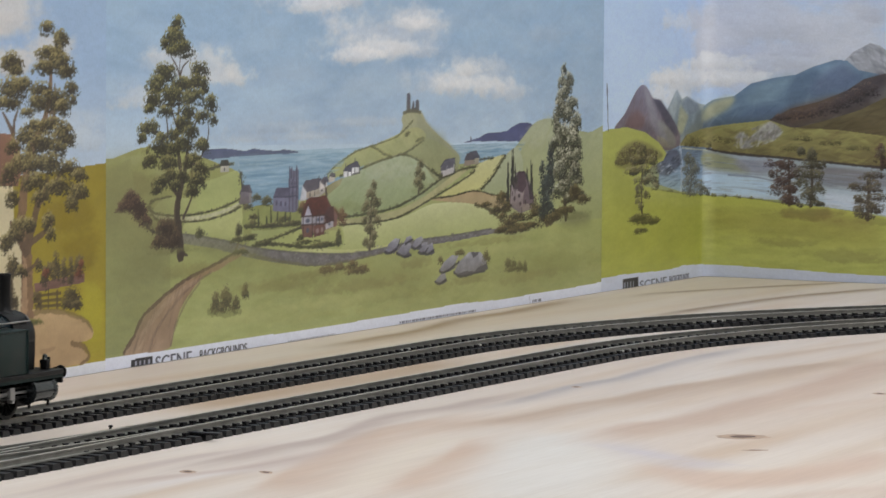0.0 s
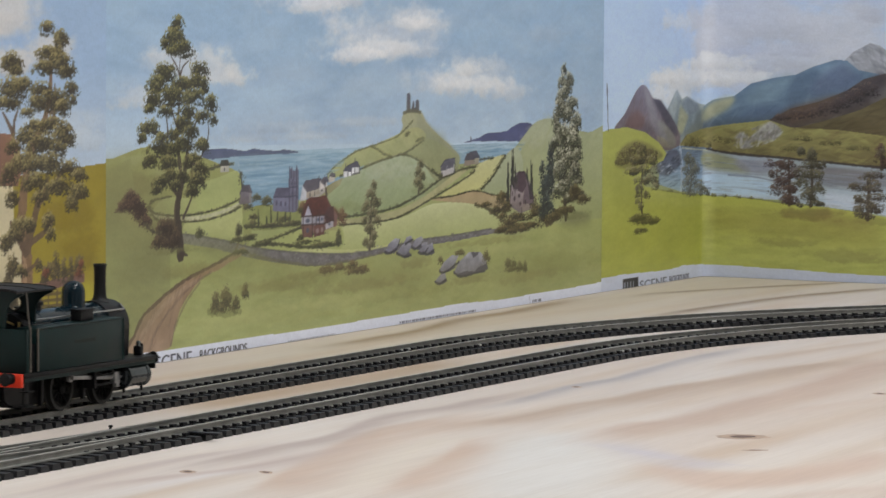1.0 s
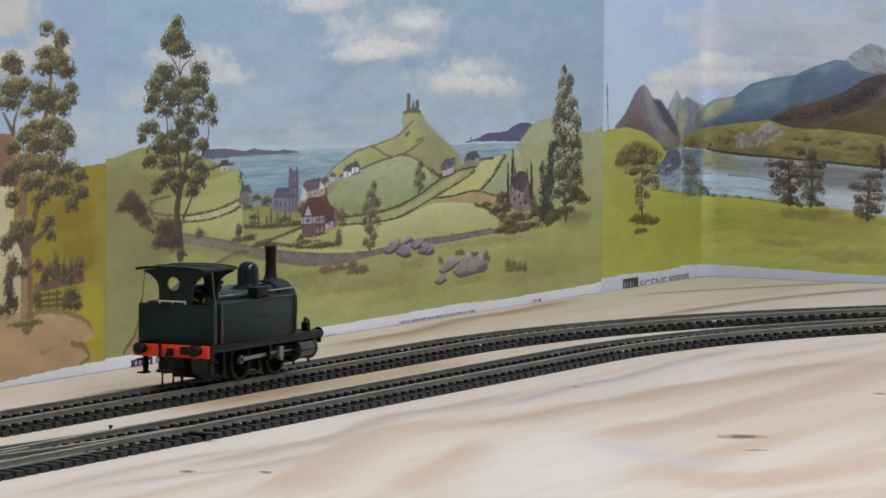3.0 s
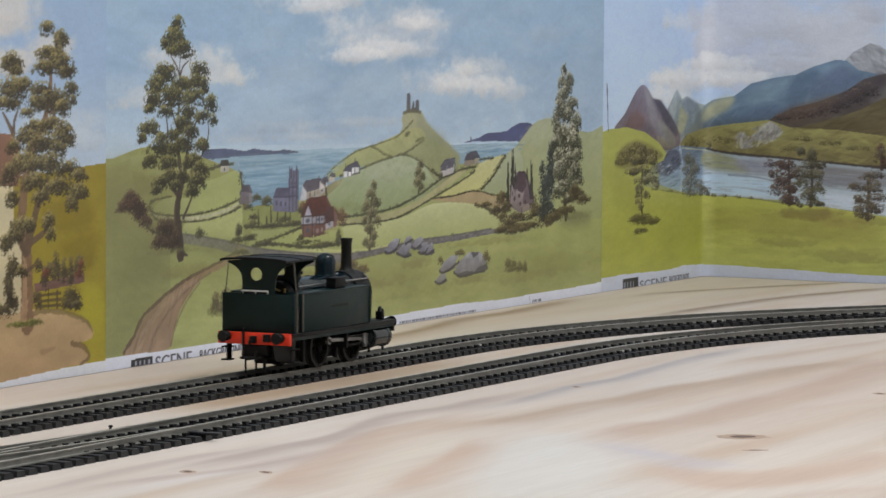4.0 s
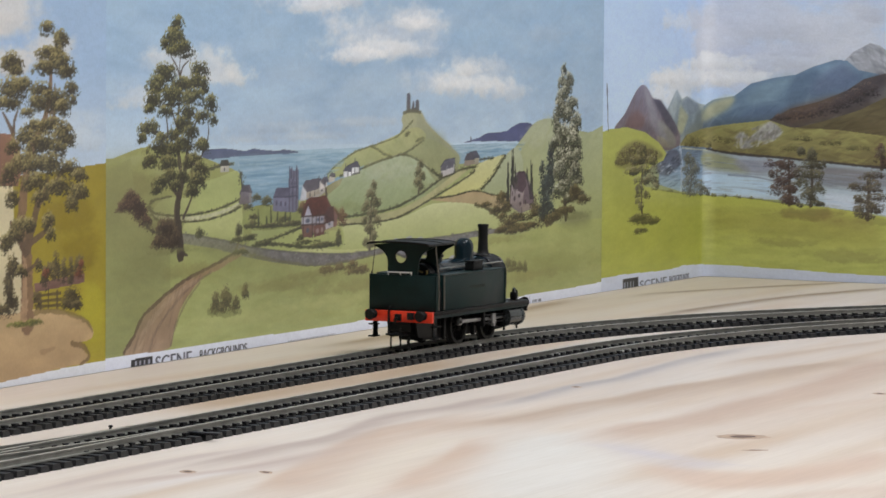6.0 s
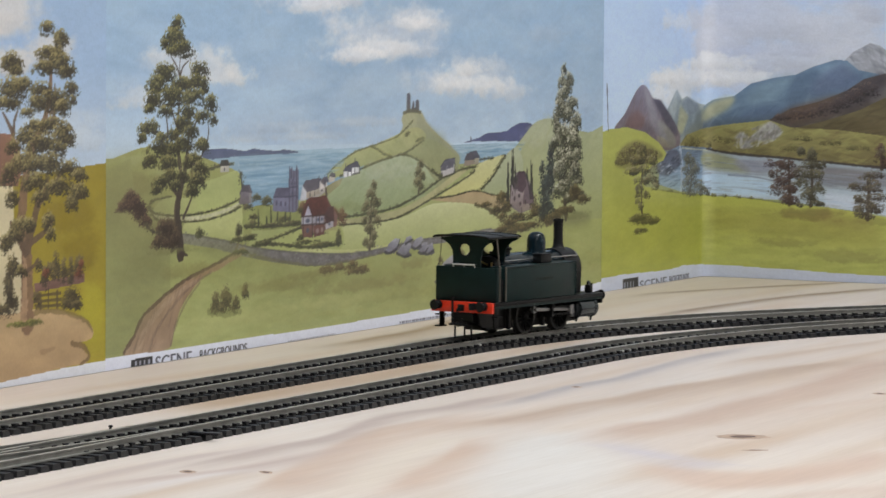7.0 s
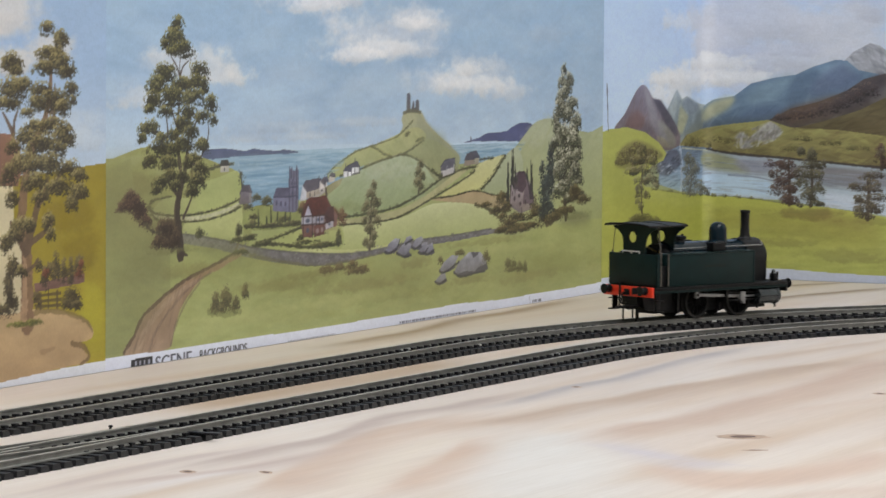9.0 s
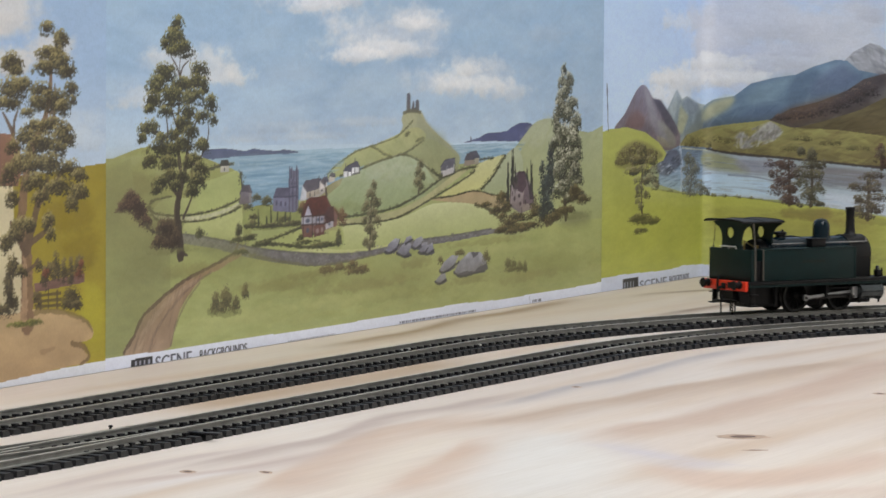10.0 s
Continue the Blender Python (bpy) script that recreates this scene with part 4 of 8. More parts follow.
for i in range(420):
    k = art.rnd.rand()
    q = spline(points("-583.7,49.3 -568,47.9 -539.4,43.7 -519.9,40.3 -489.6,36.6 -458.3,33.7 -425.9,33.4 -392.2,34.4 -357.3,35.7 -321,36 -278.1,37.1"))
    x, y = q[int(k * (len(q) - 1))]
    g = 90 + 55 * art.rnd.rand()
    art.dab(x + art.rnd.normal() * 2, y + art.rnd.normal() * 1.1, 1.0, 0.45, (g, g * 0.97, g * 0.98), art.rnd.normal() * 0.3, 0.6)
art.line("-519.8,38.9 -489.6,34.4 -458.3,30.8 -425.8,31.5 -392.2,33.2", (112, 108, 62), 1.8, 1.2, 0.6, 0.8)
# front meadow
MEADOW = "-636.4,56.5 -613.4,59.4 -603.6,55 -586.4,47.9 -549,43.2 -524.8,38.7 -499.8,35 -468.8,31.4 -442.2,30.4 -414.8,31.8 -386.5,33.4 -357.3,34.4 -321,34.7 -283.2,36 -243.9,34.1 -216.9,37.2 -138.5,38 -137.5,3.4 -298.5,3.8 -489.3,3.8 -636.2,3.9"
art.fill(MEADOW, (168, 172, 88), (170, 176, 98), 0.09, 16, False, seed=20)
art.fill("-636.5,78.3 -617.9,82.1 -613.4,59 -603.6,52.7 -586.4,42.9 -586.1,9 -636.2,3.9", (156, 158, 84), (150, 154, 86), 0.08, 16, False, alpha=0.8, seed=21)
brush_grass(art, MEADOW, 900, ((138, 142, 66), (190, 190, 104), (170, 160, 78), (150, 160, 76)), 5, 18)
art.cloud("-567.9,35.1,28,3.2 -479.2,25.2,41.5,3.9 -380.4,14.2,52.2,3.6 -202.6,17.1,41.9,5.6 -608.9,39.6,17.8,3.6", (146, 148, 70), 0.45, 21)
art.cloud("-524.5,13.8,44.3,3.8 -425.6,14.6,55.2,3.5 -257.1,28.2,46.2,2.7", (192, 192, 108), 0.45, 22)
# path
art.fill("-623.2,5.5 -616.7,11.2 -610.5,16.1 -603.4,22.6 -590.8,26.9 -572.5,32.6 -552.8,36.1 -535.5,39.8 -526.8,42.6 -522.8,41 -529.7,38.5 -544.2,35.1 -560.3,31.9 -570.6,26.1 -578,20.2 -583.4,12.2 -587,5.4 -604.2,4.9", (166, 128, 86), (166, 134, 102), 0.12, 8, edge=0.5, seed=23)
art.line("-622.8,6.4 -615.8,11.6 -608.7,19.1 -600.7,22.6 -586.3,28.2 -569.7,32.9 -552.8,36.1 -534.6,40.2", (92, 70, 52), 1.8, 1.2, 0.85, 0.8)
art.line("-603.3,5.3 -597.5,13.2 -586.2,20.8 -570.1,28.8 -552.8,33.8", (122, 96, 76), 2.0, 1.0, 0.5, 0.6)
art.line("-613.1,6.5 -603.4,15.9 -586.3,24.8 -565.5,31.1", (184, 152, 118), 3.5, 1.5, 0.5, 0.6)
art.line("-586.1,6.3 -581.6,14.3 -573.4,22.9 -562.2,30.2", (120, 100, 70), 1.4, 0.8, 0.5, 0.8)
# grassy tufts, shrubs and rocks
art.leaves("-548.8,21.3,4.3,4.2 -540.2,22.4,4.8,4.7 -531.9,19.5,3.9,3.7 -545,18,4.8,1.9 -523.2,24.6,3,2.8", (86, 78, 50), (118, 108, 62), (142, 134, 78), 1.0, 1.0, 0.5)
art.line("-554.5,17.7 -541.6,15.9 -527,15.9", (120, 122, 62), 3.0, 2.0, 0.5, 0.8)
art.leaves("-450.2,29.1,6.4,1.7 -437.8,29.2,5.4,1.7 -424.7,29.4,5.5,2.2 -415.8,27.4,6.1,2 -420.2,26.7,10,1.2", (92, 72, 46), (124, 100, 58), (146, 124, 72), 1.0, 0.9, 0.6)
art.leaves("-258.2,21.2,4,2.7 -251.6,20.3,3.3,3 -244.9,18.9,4,2.5 -238.2,18.5,2.7,2.5 -250.2,18.1,12,1.1", (92, 86, 50), (122, 116, 64), (146, 140, 80), 1.0, 0.9, 0.5)
art.cloud("-360.1,26.8,20.2,2.6 -301.9,15.7,27.7,2.1", (138, 128, 66), 0.5, 40)
for k, poly in enumerate(("-392.6,33.5 -388.7,37.1 -381.8,39.3 -377.2,38.5 -380.6,34.6 -387.5,33.2",
        "-380.5,32.8 -374.8,35.9 -367.8,37.0 -364.2,35.3 -367.7,32.4 -365.3,30.8 -372.4,30.6",
        "-373.6,36.3 -370.2,39.2 -365.5,39.5 -364.3,37.9 -369.0,36.6",
        "-364.8,34.8 -361.3,37.7 -354.8,38.7 -352.4,37.3 -355.9,34.9 -361.8,33.7",
        "-357.7,31.9 -353.6,35.8 -348.8,36.1 -347.5,33.4 -352.3,31.1",
        "-352.9,31.4 -348.8,34.5 -342.8,35.3 -341.5,32.1 -347.5,30.6",
        "-335.3,22.4 -330.4,25.8 -321.9,28.5 -314.5,28.1 -318.1,24.6 -325.5,21.8 -332.8,21.2",
        "-319.3,20.4 -314.4,24.9 -303.2,28.8 -290.6,28.4 -282.8,24.2 -285.3,19.6 -298.0,18.9 -311.8,18.2",
        "-340.0,17.5 -334.0,20.2 -329.1,21.0 -327.8,17.8 -335.1,16.1")):
    art.fill(poly, (160, 158, 168), (116, 112, 124), 0.2, 2.5, False, edge=0.25, seed=30 + k)
for k, poly in enumerate(("-298.0,18.7 -293.0,21.1 -282.8,22.6 -281.4,19.9 -285.2,18.8",
        "-318.0,18.8 -308.1,20.3 -292.9,19.2 -309.3,17.5",
        "-387.5,32.9 -381.2,35.2 -379.4,34.1 -382.9,32.5",
        "-373.5,30.4 -367.7,32.4 -364.7,30.7 -368.8,29.7",
        "-361.8,33.4 -355.9,35.2 -353.5,34.0 -357.1,32.6",
        "-348.7,30.4 -342.1,32.4 -340.3,30.7 -343.9,29.6",
        "-332.8,20.9 -325.5,22.1 -319.3,24.1 -318.1,22.5 -325.4,20.8",
        "-336.4,15.9 -328.5,18.1 -326.6,16.7 -331.5,15.6",
        "-300.7,28.7 -298.1,25.9 -293.1,27.2 -291.8,28.5")):
    art.fill(poly, (80, 76, 90), (70, 66, 80), 0.14, 3, False, alpha=0.9, seed=80 + k)
for crack in ("-392.6,33.5 -387.5,32.9 -380.6,34.4 -377.2,38.3",
        "-380.5,32.6 -372.4,30.4 -365.3,30.8",
        "-364.8,34.6 -361.2,33.4 -355.3,34.9",
        "-357.7,31.6 -352.3,30.8 -347.5,33.2",
        "-352.9,31.1 -347.5,30.3 -340.9,32.1",
        "-335.3,21.9 -332.2,20.9 -324.9,21.8 -317.5,24.5",
        "-319.3,20.2 -311.8,17.9 -296.7,18.6 -285.2,19.0",
        "-340.0,17.2 -335.1,15.9 -327.8,17.5",
        "-371.3,36.2 -367.8,37.0 -363.7,37.9",
        "-314.4,24.9 -318.1,23.5"):
    art.line(crack, (54, 50, 60), 1.3, 0.8, 0.85, 0.7)
art.leaves("-313.4,29.3,5,1.6 -283.7,25.9,3.9,3.2 -334.3,26.7,3,1.8", (98, 86, 50), (124, 112, 62), (146, 134, 80), 0.8, 0.9, 0.6)
scumble(art, "-623.2,5.5 -616.7,11.2 -603.4,22.6 -590.8,26.9 -572.5,32.6 -552.8,36.1 -535.5,39.8 -526.8,42.6 -522.8,41 -529.7,38.5 -544.2,35.1 -560.3,31.9 -570.6,26.1 -578,20.2 -583.4,12.2 -587,5.4", 220, ((132, 104, 80), (188, 158, 126), (150, 118, 92), (110, 84, 62)), 3, 10, 0.7, 0.95, 0.22, 0.25)
scumble(art, "-586.4,51 -539.5,45.5 -489.7,38.8 -458.3,36.1 -392.2,35.2 -321,37.3 -265.1,38.4 -283.2,36 -357.3,34.4 -414.8,31.8 -468.8,31.4 -524.8,38.7 -581.8,47.6", 400, ((92, 86, 92), (146, 140, 146), (116, 108, 110), (100, 92, 84)), 0.8, 2.2, 0.5, 0.0, 0.35, 0.3)
# village: church, farm, cottages, red-roofed house
house(art, "-498,56.3 -498.1,62.5 -479.6,62.3 -478.5,55", "-499.1,62.1 -495.1,65.7 -477.6,65.1 -476.5,61.2", (126, 126, 150), (104, 106, 132), "-492.9,59,1,1.2 -486.8,58.7,1,1.2")
art.fill("-483.7,56.2 -483.4,73.4 -482.4,74.8 -481.3,72.9 -479.2,72.8 -477.7,74.7 -476.6,72.7 -476.4,55.4", (104, 102, 124), (128, 122, 136), 0.15, 3, False)
for u, v, ru, rv in points("-480.2,69,1,1 -480.2,64.2,1,1 -480.1,59.9,1,1.2"):
    art.dab(u, v, ru, rv, (72, 70, 92), 0, 0.8)
art.fill("-460.8,60.6 -457.6,63.4 -442.7,66.7 -434,68.4 -437.2,65.1 -448,61.5", (168, 160, 112), (150, 146, 92), 0.12, 4, False)
house(art, "-472.3,59.6 -471.3,64.8 -468.8,67.6 -466.1,64.2 -466,60.8", "-468.8,67.6 -465.1,68 -462.9,64.5 -466.1,64.2", (222, 220, 216), (112, 110, 128))
house(art, "-466,60.8 -466.1,64.2 -452.3,65.6 -451.2,62.6 -458.6,60.5", "-467.1,63.7 -464.6,68 -455.6,68.4 -451.2,64.8", (196, 186, 172), (116, 108, 122), "-462.9,62.1,0.8,0.5 -458.7,62.7,0.8,0.5 -454.4,63.5,0.8,0.5")
house(art, "-455.5,64.7 -455,66.7 -452.9,69 -449.7,67 -449.1,65", "-452.9,69 -449.2,69.4 -447.5,66.9 -449.7,66.7", (220, 216, 208), (104, 102, 118))
house(art, "-448.1,66.9 -447.6,69.3 -442.7,70.2 -441.6,67.2", "-448.1,68.9 -446,70.7 -441.6,70.6 -441.6,68.9", (206, 200, 186), (112, 110, 118))
house(art, "-432.9,68.8 -432.4,71.8 -425.3,72.5 -418.7,73.3 -418.1,69.8", "-433,71.3 -429.7,73.2 -420.9,74.9 -418.1,72.8 -425.3,71.8", (206, 202, 192), (104, 104, 120), "-428.6,70.7,0.8,0.5 -422,71.4,0.8,0.5")
house(art, "-334.4,66.6 -333.9,70.2 -320.4,71.3 -319.7,67.1", "-335.1,69.7 -330.3,72.7 -319.2,73.4 -319.2,70.5", (204, 200, 192), (104, 104, 120), "-329,68.5,0.9,0.8 -323.5,68.8,0.9,0.8")
house(art, "-305.5,69.8 -304.3,73.5 -292.9,73.7 -292.9,70", "-306.8,72.5 -303.1,75.6 -295.5,75.9 -291.6,72.6", (170, 160, 132), (92, 92, 108), "-299.2,71.2,1.3,0.8")
house(art, "-545.5,74 -545,77.2 -537.8,77 -537.8,74", "-546,76.8 -544.6,79.1 -538.8,79.1 -537.3,76.5", (196, 190, 170), (74, 72, 66), "-541.7,75.3,0.7,0.7")
house(art, "-527.9,60.4 -527.5,65.5 -518.1,65.6 -518.1,60.4", "-528.5,64.6 -526,67.8 -520.1,68 -517.6,64.7", (150, 142, 138), (118, 112, 118), "-523,62.5,1,0.9")
art.leaves("-514.1,62.6,4,1.6 -505.1,60.9,5,1.9 -495,60,3.1,1.4 -489.8,52.6,6.1,1.2 -517,51.9,6,1.4", (80, 76, 50), (110, 104, 62), (136, 128, 76), 0.9, 0.9, 0.6)
for x in ("-512,51.7 -512.1,57.4", "-501,52.2 -501.1,58.3", "-494.9,52.4 -495,59", "-487.8,52.5 -487.8,56.4", "-483.6,51.9 -483.7,56.7", "-505,50.9 -505,54.2"):
    art.line(x, (60, 62, 46), 1.6, 0.8, 0.85, 0.6)
for t in ("-468.8,67.6 -465.1,68 -462.9,64.5", "-464.6,68 -455.6,68.4 -451.2,64.8", "-466.1,64.2 -466,60.8", "-433,71.3 -429.7,73.2 -420.9,74.9 -418.1,72.8", "-418.1,72.8 -418.1,69.8", "-335.1,69.7 -330.3,72.7 -319.2,73.4", "-319.2,70.5 -319.7,67.1", "-326.5,70 -326.5,67.3", "-306.8,72.5 -303.1,75.6 -295.5,75.9 -291.6,72.6", "-496.5,62 -495.1,65.7 -477.6,65.1", "-528.5,64.6 -526,67.8 -520.1,68 -517.6,64.7", "-432.9,68.8 -425.3,69.3 -418.1,69.8", "-334.4,66.6 -319.7,67.1"):
    art.line(t, (62, 58, 70), 0.7, 0.6, 0.75, 0.4, False)
# hedge and orchard behind the red-roofed house
art.leaves("-471.2,57.1,4.2,2.4 -464.9,52.5,4.2,1.9 -434.9,51.2,4.4,3.5 -442.5,53.5,4.3,2", (104, 62, 46), (132, 92, 56), (150, 120, 72), 0.9, 0.9, 0.6)
art.fill("-474.3,53.9 -471.2,57.1 -466,60.8 -450.1,61.1 -444.7,55.5 -447.9,52.7 -461.7,52.6", (112, 64, 54), (88, 50, 44), 0.2, 3, False, seed=41)
art.fill("-472.2,53.3 -462.8,52.9 -444.7,53.6 -444.6,45.7 -458.4,44.9 -470,45", (160, 144, 140), (126, 88, 78), 0.15, 3, False, seed=42)
art.fill("-471.2,52.8 -467.6,57 -463.3,52.4 -463.3,49 -470.1,49.3", (196, 200, 204), (182, 188, 196), 0.1, 3, False, seed=43)
art.fill("-450,51.3 -449,54.7 -443.6,55.5 -439.2,51.9 -440.2,45.5 -448.9,45.9", (128, 84, 76), (140, 96, 84), 0.15, 3, False, seed=44)
for a, w in (("-471.2,52.8 -467.6,57 -463.3,52.4", 1.0), ("-470.1,51.3 -463.3,51", 0.8), ("-467,56 -466.9,49.2", 0.8), ("-460.6,51.3 -451.1,51.4", 1.0), ("-471.1,49.4 -444.6,49.2", 1.0), ("-457.5,52.2 -457.4,46.3", 0.8), ("-453.2,52 -453.1,46.6", 0.8), ("-472.2,53.3 -462.8,52.4 -444.6,53.1", 1.0), ("-463.9,60.7 -462.2,52.4", 0.7)):
    art.line(a, (78, 52, 50), w, w, 0.85, 0.3)
for u, v, ru, rv in points("-468.5,47.6,1.1,1 -464.8,47.6,1.1,1 -455.3,47.9,1.6,1 -459.6,50.3,1.1,0.7 -447.8,49.8,1.1,0.7 -443.5,49.6,1.1,0.7 -455.3,50.4,1.1,0.7"):
    art.dab(u, v, ru, rv, (92, 78, 84), 0, 0.8)
art.fill("-466.4,44.8 -458.4,45.2 -437,47.3 -438,40.5 -468.9,41.1 -477.3,42.9", (178, 182, 98), (172, 176, 92), 0.06, 5, alpha=0.8)
art.leaves("-469,42,10.5,1 -450.4,40.1,12.9,1 -438,42.5,2.7,3.4 -474.2,44.2,3.1,1.2 -457.4,44.9,8.5,0.5", (72, 72, 44), (98, 96, 54), (124, 118, 66), 0.9, 0.8, 0.6)
art.line("-532.6,40.5 -529.7,44.6 -527.8,49.6", (112, 98, 66), 2.6, 1.2, 0.7, 0.6)
art.leaves("-529.3,49.7,2.9,2.8 -562.4,50.3,3.3,1.8 -530.7,46,4.9,1.2 -519.9,46.4,6.9,1.4 -504.9,43.3,7,0.9 -527.7,40.7,6.9,1.2", HEDGE_D, HEDGE_M, HEDGE_L, 0.9, 0.9, 0.6)
for t, w in (("-497,56.3 -497,62", 0.6), ("-491.9,56.1 -492,61.3", 0.5), ("-485.7,55.8 -485.8,61.1", 0.5), ("-483.2,56.2 -483.4,73.4", 0.8), ("-476.4,55.9 -476.6,72.7", 0.9), ("-483.3,66.2 -476.6,66", 0.7), ("-483.2,61.4 -476.5,61.2", 0.7), ("-498.1,62 -476.5,61.7", 0.6), ("-495.6,65.7 -477.6,65.3", 0.6)):
    art.line(t, (80, 78, 104), w, w, 0.7, 0.3, False)
art.leaves("-526,62.6,2.5,2.3 -521,59.2,3.9,1.4 -517,54.8,4,1.2 -474.4,55.8,3.1,1.2 -479.5,50.7,7.3,1 -501,50.7,9.1,0.7", (70, 66, 46), (100, 94, 58), (126, 118, 72), 0.8, 0.8, 0.7)
# ruined abbey with pines
art.fill("-256.8,48.3 -256.4,59.1 -249.9,64.3 -240.6,64.5 -233.7,59.4 -228.1,51.5 -228,46.6 -244.1,44.5", (122, 110, 112), (132, 116, 110), 0.15, 3, False, seed=45)
art.fill("-257.7,58.1 -251.2,61.1 -247.3,64.8 -239.2,64.5 -236.5,60.6 -241.7,55.9 -247.1,55.5", (80, 66, 74), (92, 76, 82), 0.15, 3, False, seed=46)
art.fill("-244.2,45 -242.4,54.8 -237.8,59 -230.9,53.3 -228,46.6", (152, 136, 128), (142, 124, 114), 0.12, 3, False, seed=47)
for u, v, ru, rv in points("-252.3,51.9,1.3,1.4 -238.9,50.8,1.3,1.6 -233.5,49.5,1.4,1.6 -248.2,48.5,1.3,1.4 -237.7,55.2,1,0.8"):
    art.dab(u, v, ru, rv, (86, 70, 70), 0, 0.8)
for x, w in (("-258.8,50 -259.1,61.4 -258.6,69.5", 3.4), ("-253.7,57.9 -253.3,68.8 -253.5,75.8", 3.2), ("-249.8,60.5 -250.6,66.5", 2.6), ("-230.8,50 -231.1,60.4 -231.2,68.1", 3.6), ("-236.4,57.3 -236.6,65.5", 2.0)):
    art.line(x, (62, 60, 50), w, 0.6, 0.9, 0.7)
art.leaves("-268.1,52.5,5.2,2.7 -260.8,48.7,5.3,2.7 -247.4,42.7,16,1.6 -270.5,46.7,9.1,1.6 -223.9,45.3,9.6,2.8 -213.6,41.2,12.4,2.2 -257.3,39.1,13.2,2.2 -237.3,38.2,17.5,1.9 -265.1,37.8,7.9,1.6", (74, 62, 40), (108, 92, 52), (140, 122, 70), 1.0, 1.0, 0.6)
art.leaves("-255.6,52.6,2,3.8 -232.2,52.8,2,4.4 -228.1,48.8,4.1,3.3 -266.7,49.2,5.2,2.2 -249.5,44.2,6.6,1.4", (66, 58, 46), (94, 82, 56), (122, 108, 72), 0.7, 0.8, 0.9)
for t, w in (("-247.1,55.5 -243.6,50.5 -242.8,45", 1.0), ("-256.4,58 -251.2,61.1 -245.9,64.2", 0.8), ("-237.8,59 -232.3,53.9 -228.1,48.2", 1.0), ("-240.6,64.5 -236.5,60.6", 1.0), ("-256.8,48.3 -256.4,58", 0.8)):
    art.line(t, (84, 66, 70), w, w, 0.75, 0.4)
hedge(art, "-296.3,51 -282.2,48.3 -270.5,44 -259.9,39.8", 3.0, 60, (74, 66, 42), (108, 98, 58))
art.cloud("-414.6,20.1,50.3,3 -236.7,13.5,33.7,3.3 -499.7,24.5,40.6,2.9 -283.2,32.8,45,1.9 -572.5,35.3,27.9,3.2 -458.2,27.6,31.9,2", (142, 130, 66), 0.4, 39)
# church, cottages and the half-timbered house, closer
art.fill("-499.5,56.6 -499.0,62.6 -482.7,61.9 -482.6,55.5", (126, 126, 152), (112, 110, 136), 0.12, 2, False)
art.fill("-499.0,62.1 -496.5,66.0 -483.7,65.6 -482.6,61.5", (88, 84, 108), (100, 96, 120), 0.12, 2, False)
art.fill("-484.6,55.8 -484.8,69.9 -478.1,69.7 -477.9,55.7", (108, 106, 128), (120, 116, 138), 0.12, 2, False)
for line, w0, w1 in (("-484.5,66.3 -484.6,74.7", 0.9, 0.5), ("-482.7,69.6 -482.8,73.0", 0.7, 0.4), ("-480.2,69.5 -480.2,72.9", 0.7, 0.4), ("-478.0,66.1 -478.1,74.7", 0.9, 0.5), ("-484.6,55.8 -484.8,69.2", 0.8, 0.8), ("-481.0,55.9 -481.2,69.1", 0.6, 0.6), ("-477.9,56.0 -478.1,69.0", 0.9, 0.9), ("-484.8,65.8 -478.0,65.8", 0.6, 0.6), ("-484.7,62.0 -478.0,62.0", 0.6, 0.6), ("-499.0,62.3 -482.6,61.7", 0.6, 0.6),):
    art.line(line, (70, 68, 92), w0, w1, 0.8, 0.3, False)
for u, v, ru, rv in points("-495.9,59.6,1.0,1.2 -491.9,59.2,1.0,1.2 -487.8,59.0,1.0,1.2 -482.7,67.4,0.8,1.0 -479.6,67.3,0.8,1.0 -481.6,63.3,1.0,0.7"):
    art.dab(u, v, ru, rv, (78, 76, 102), 0, 0.85)
art.fill("-528.9,60.5 -527.0,66.7 -521.1,66.9 -520.0,60.6", (120, 112, 122), (112, 100, 100), 0.12, 2, False)
art.fill("-527.4,65.5 -525.0,68.2 -521.1,68.1 -519.6,65.2", (84, 76, 84), (84, 76, 84), 0.12, 2, False)
art.fill("-474.8,59.5 -472.3,66.4 -468.6,62.1 -469.1,60.0", (206, 206, 208), (186, 184, 186), 0.12, 2, False)
art.fill("-468.6,60.4 -468.6,63.3 -457.6,64.6 -455.9,62.1", (186, 172, 150), (170, 152, 126), 0.12, 2, False)
art.fill("-472.3,66.1 -469.7,68.2 -457.1,69.0 -458.1,64.1 -468.1,63.1", (92, 86, 98), (104, 96, 104), 0.12, 2, False)
art.fill("-457.0,63.6 -456.5,67.2 -453.3,68.1 -451.7,64.6", (208, 198, 186), (208, 198, 186), 0.12, 2, False)
art.fill("-455.5,67.0 -453.4,69.1 -450.1,67.5 -451.2,65.1", (96, 88, 94), (96, 88, 94), 0.12, 2, False)
art.fill("-448.0,66.7 -446.9,69.4 -442.6,69.2 -442.6,66.8", (200, 190, 172), (200, 190, 172), 0.12, 2, False)
art.fill("-447.5,69.1 -444.8,71.0 -441.0,69.6 -442.6,68.7", (98, 92, 98), (98, 92, 98), 0.12, 2, False)
art.fill("-433.9,68.2 -433.4,71.4 -426.3,71.4 -426.3,68.9", (226, 224, 220), (226, 224, 220), 0.12, 2, False)
art.fill("-434.5,70.9 -431.8,72.8 -426.3,72.6 -425.2,70.6", (92, 90, 104), (92, 90, 104), 0.12, 2, False)
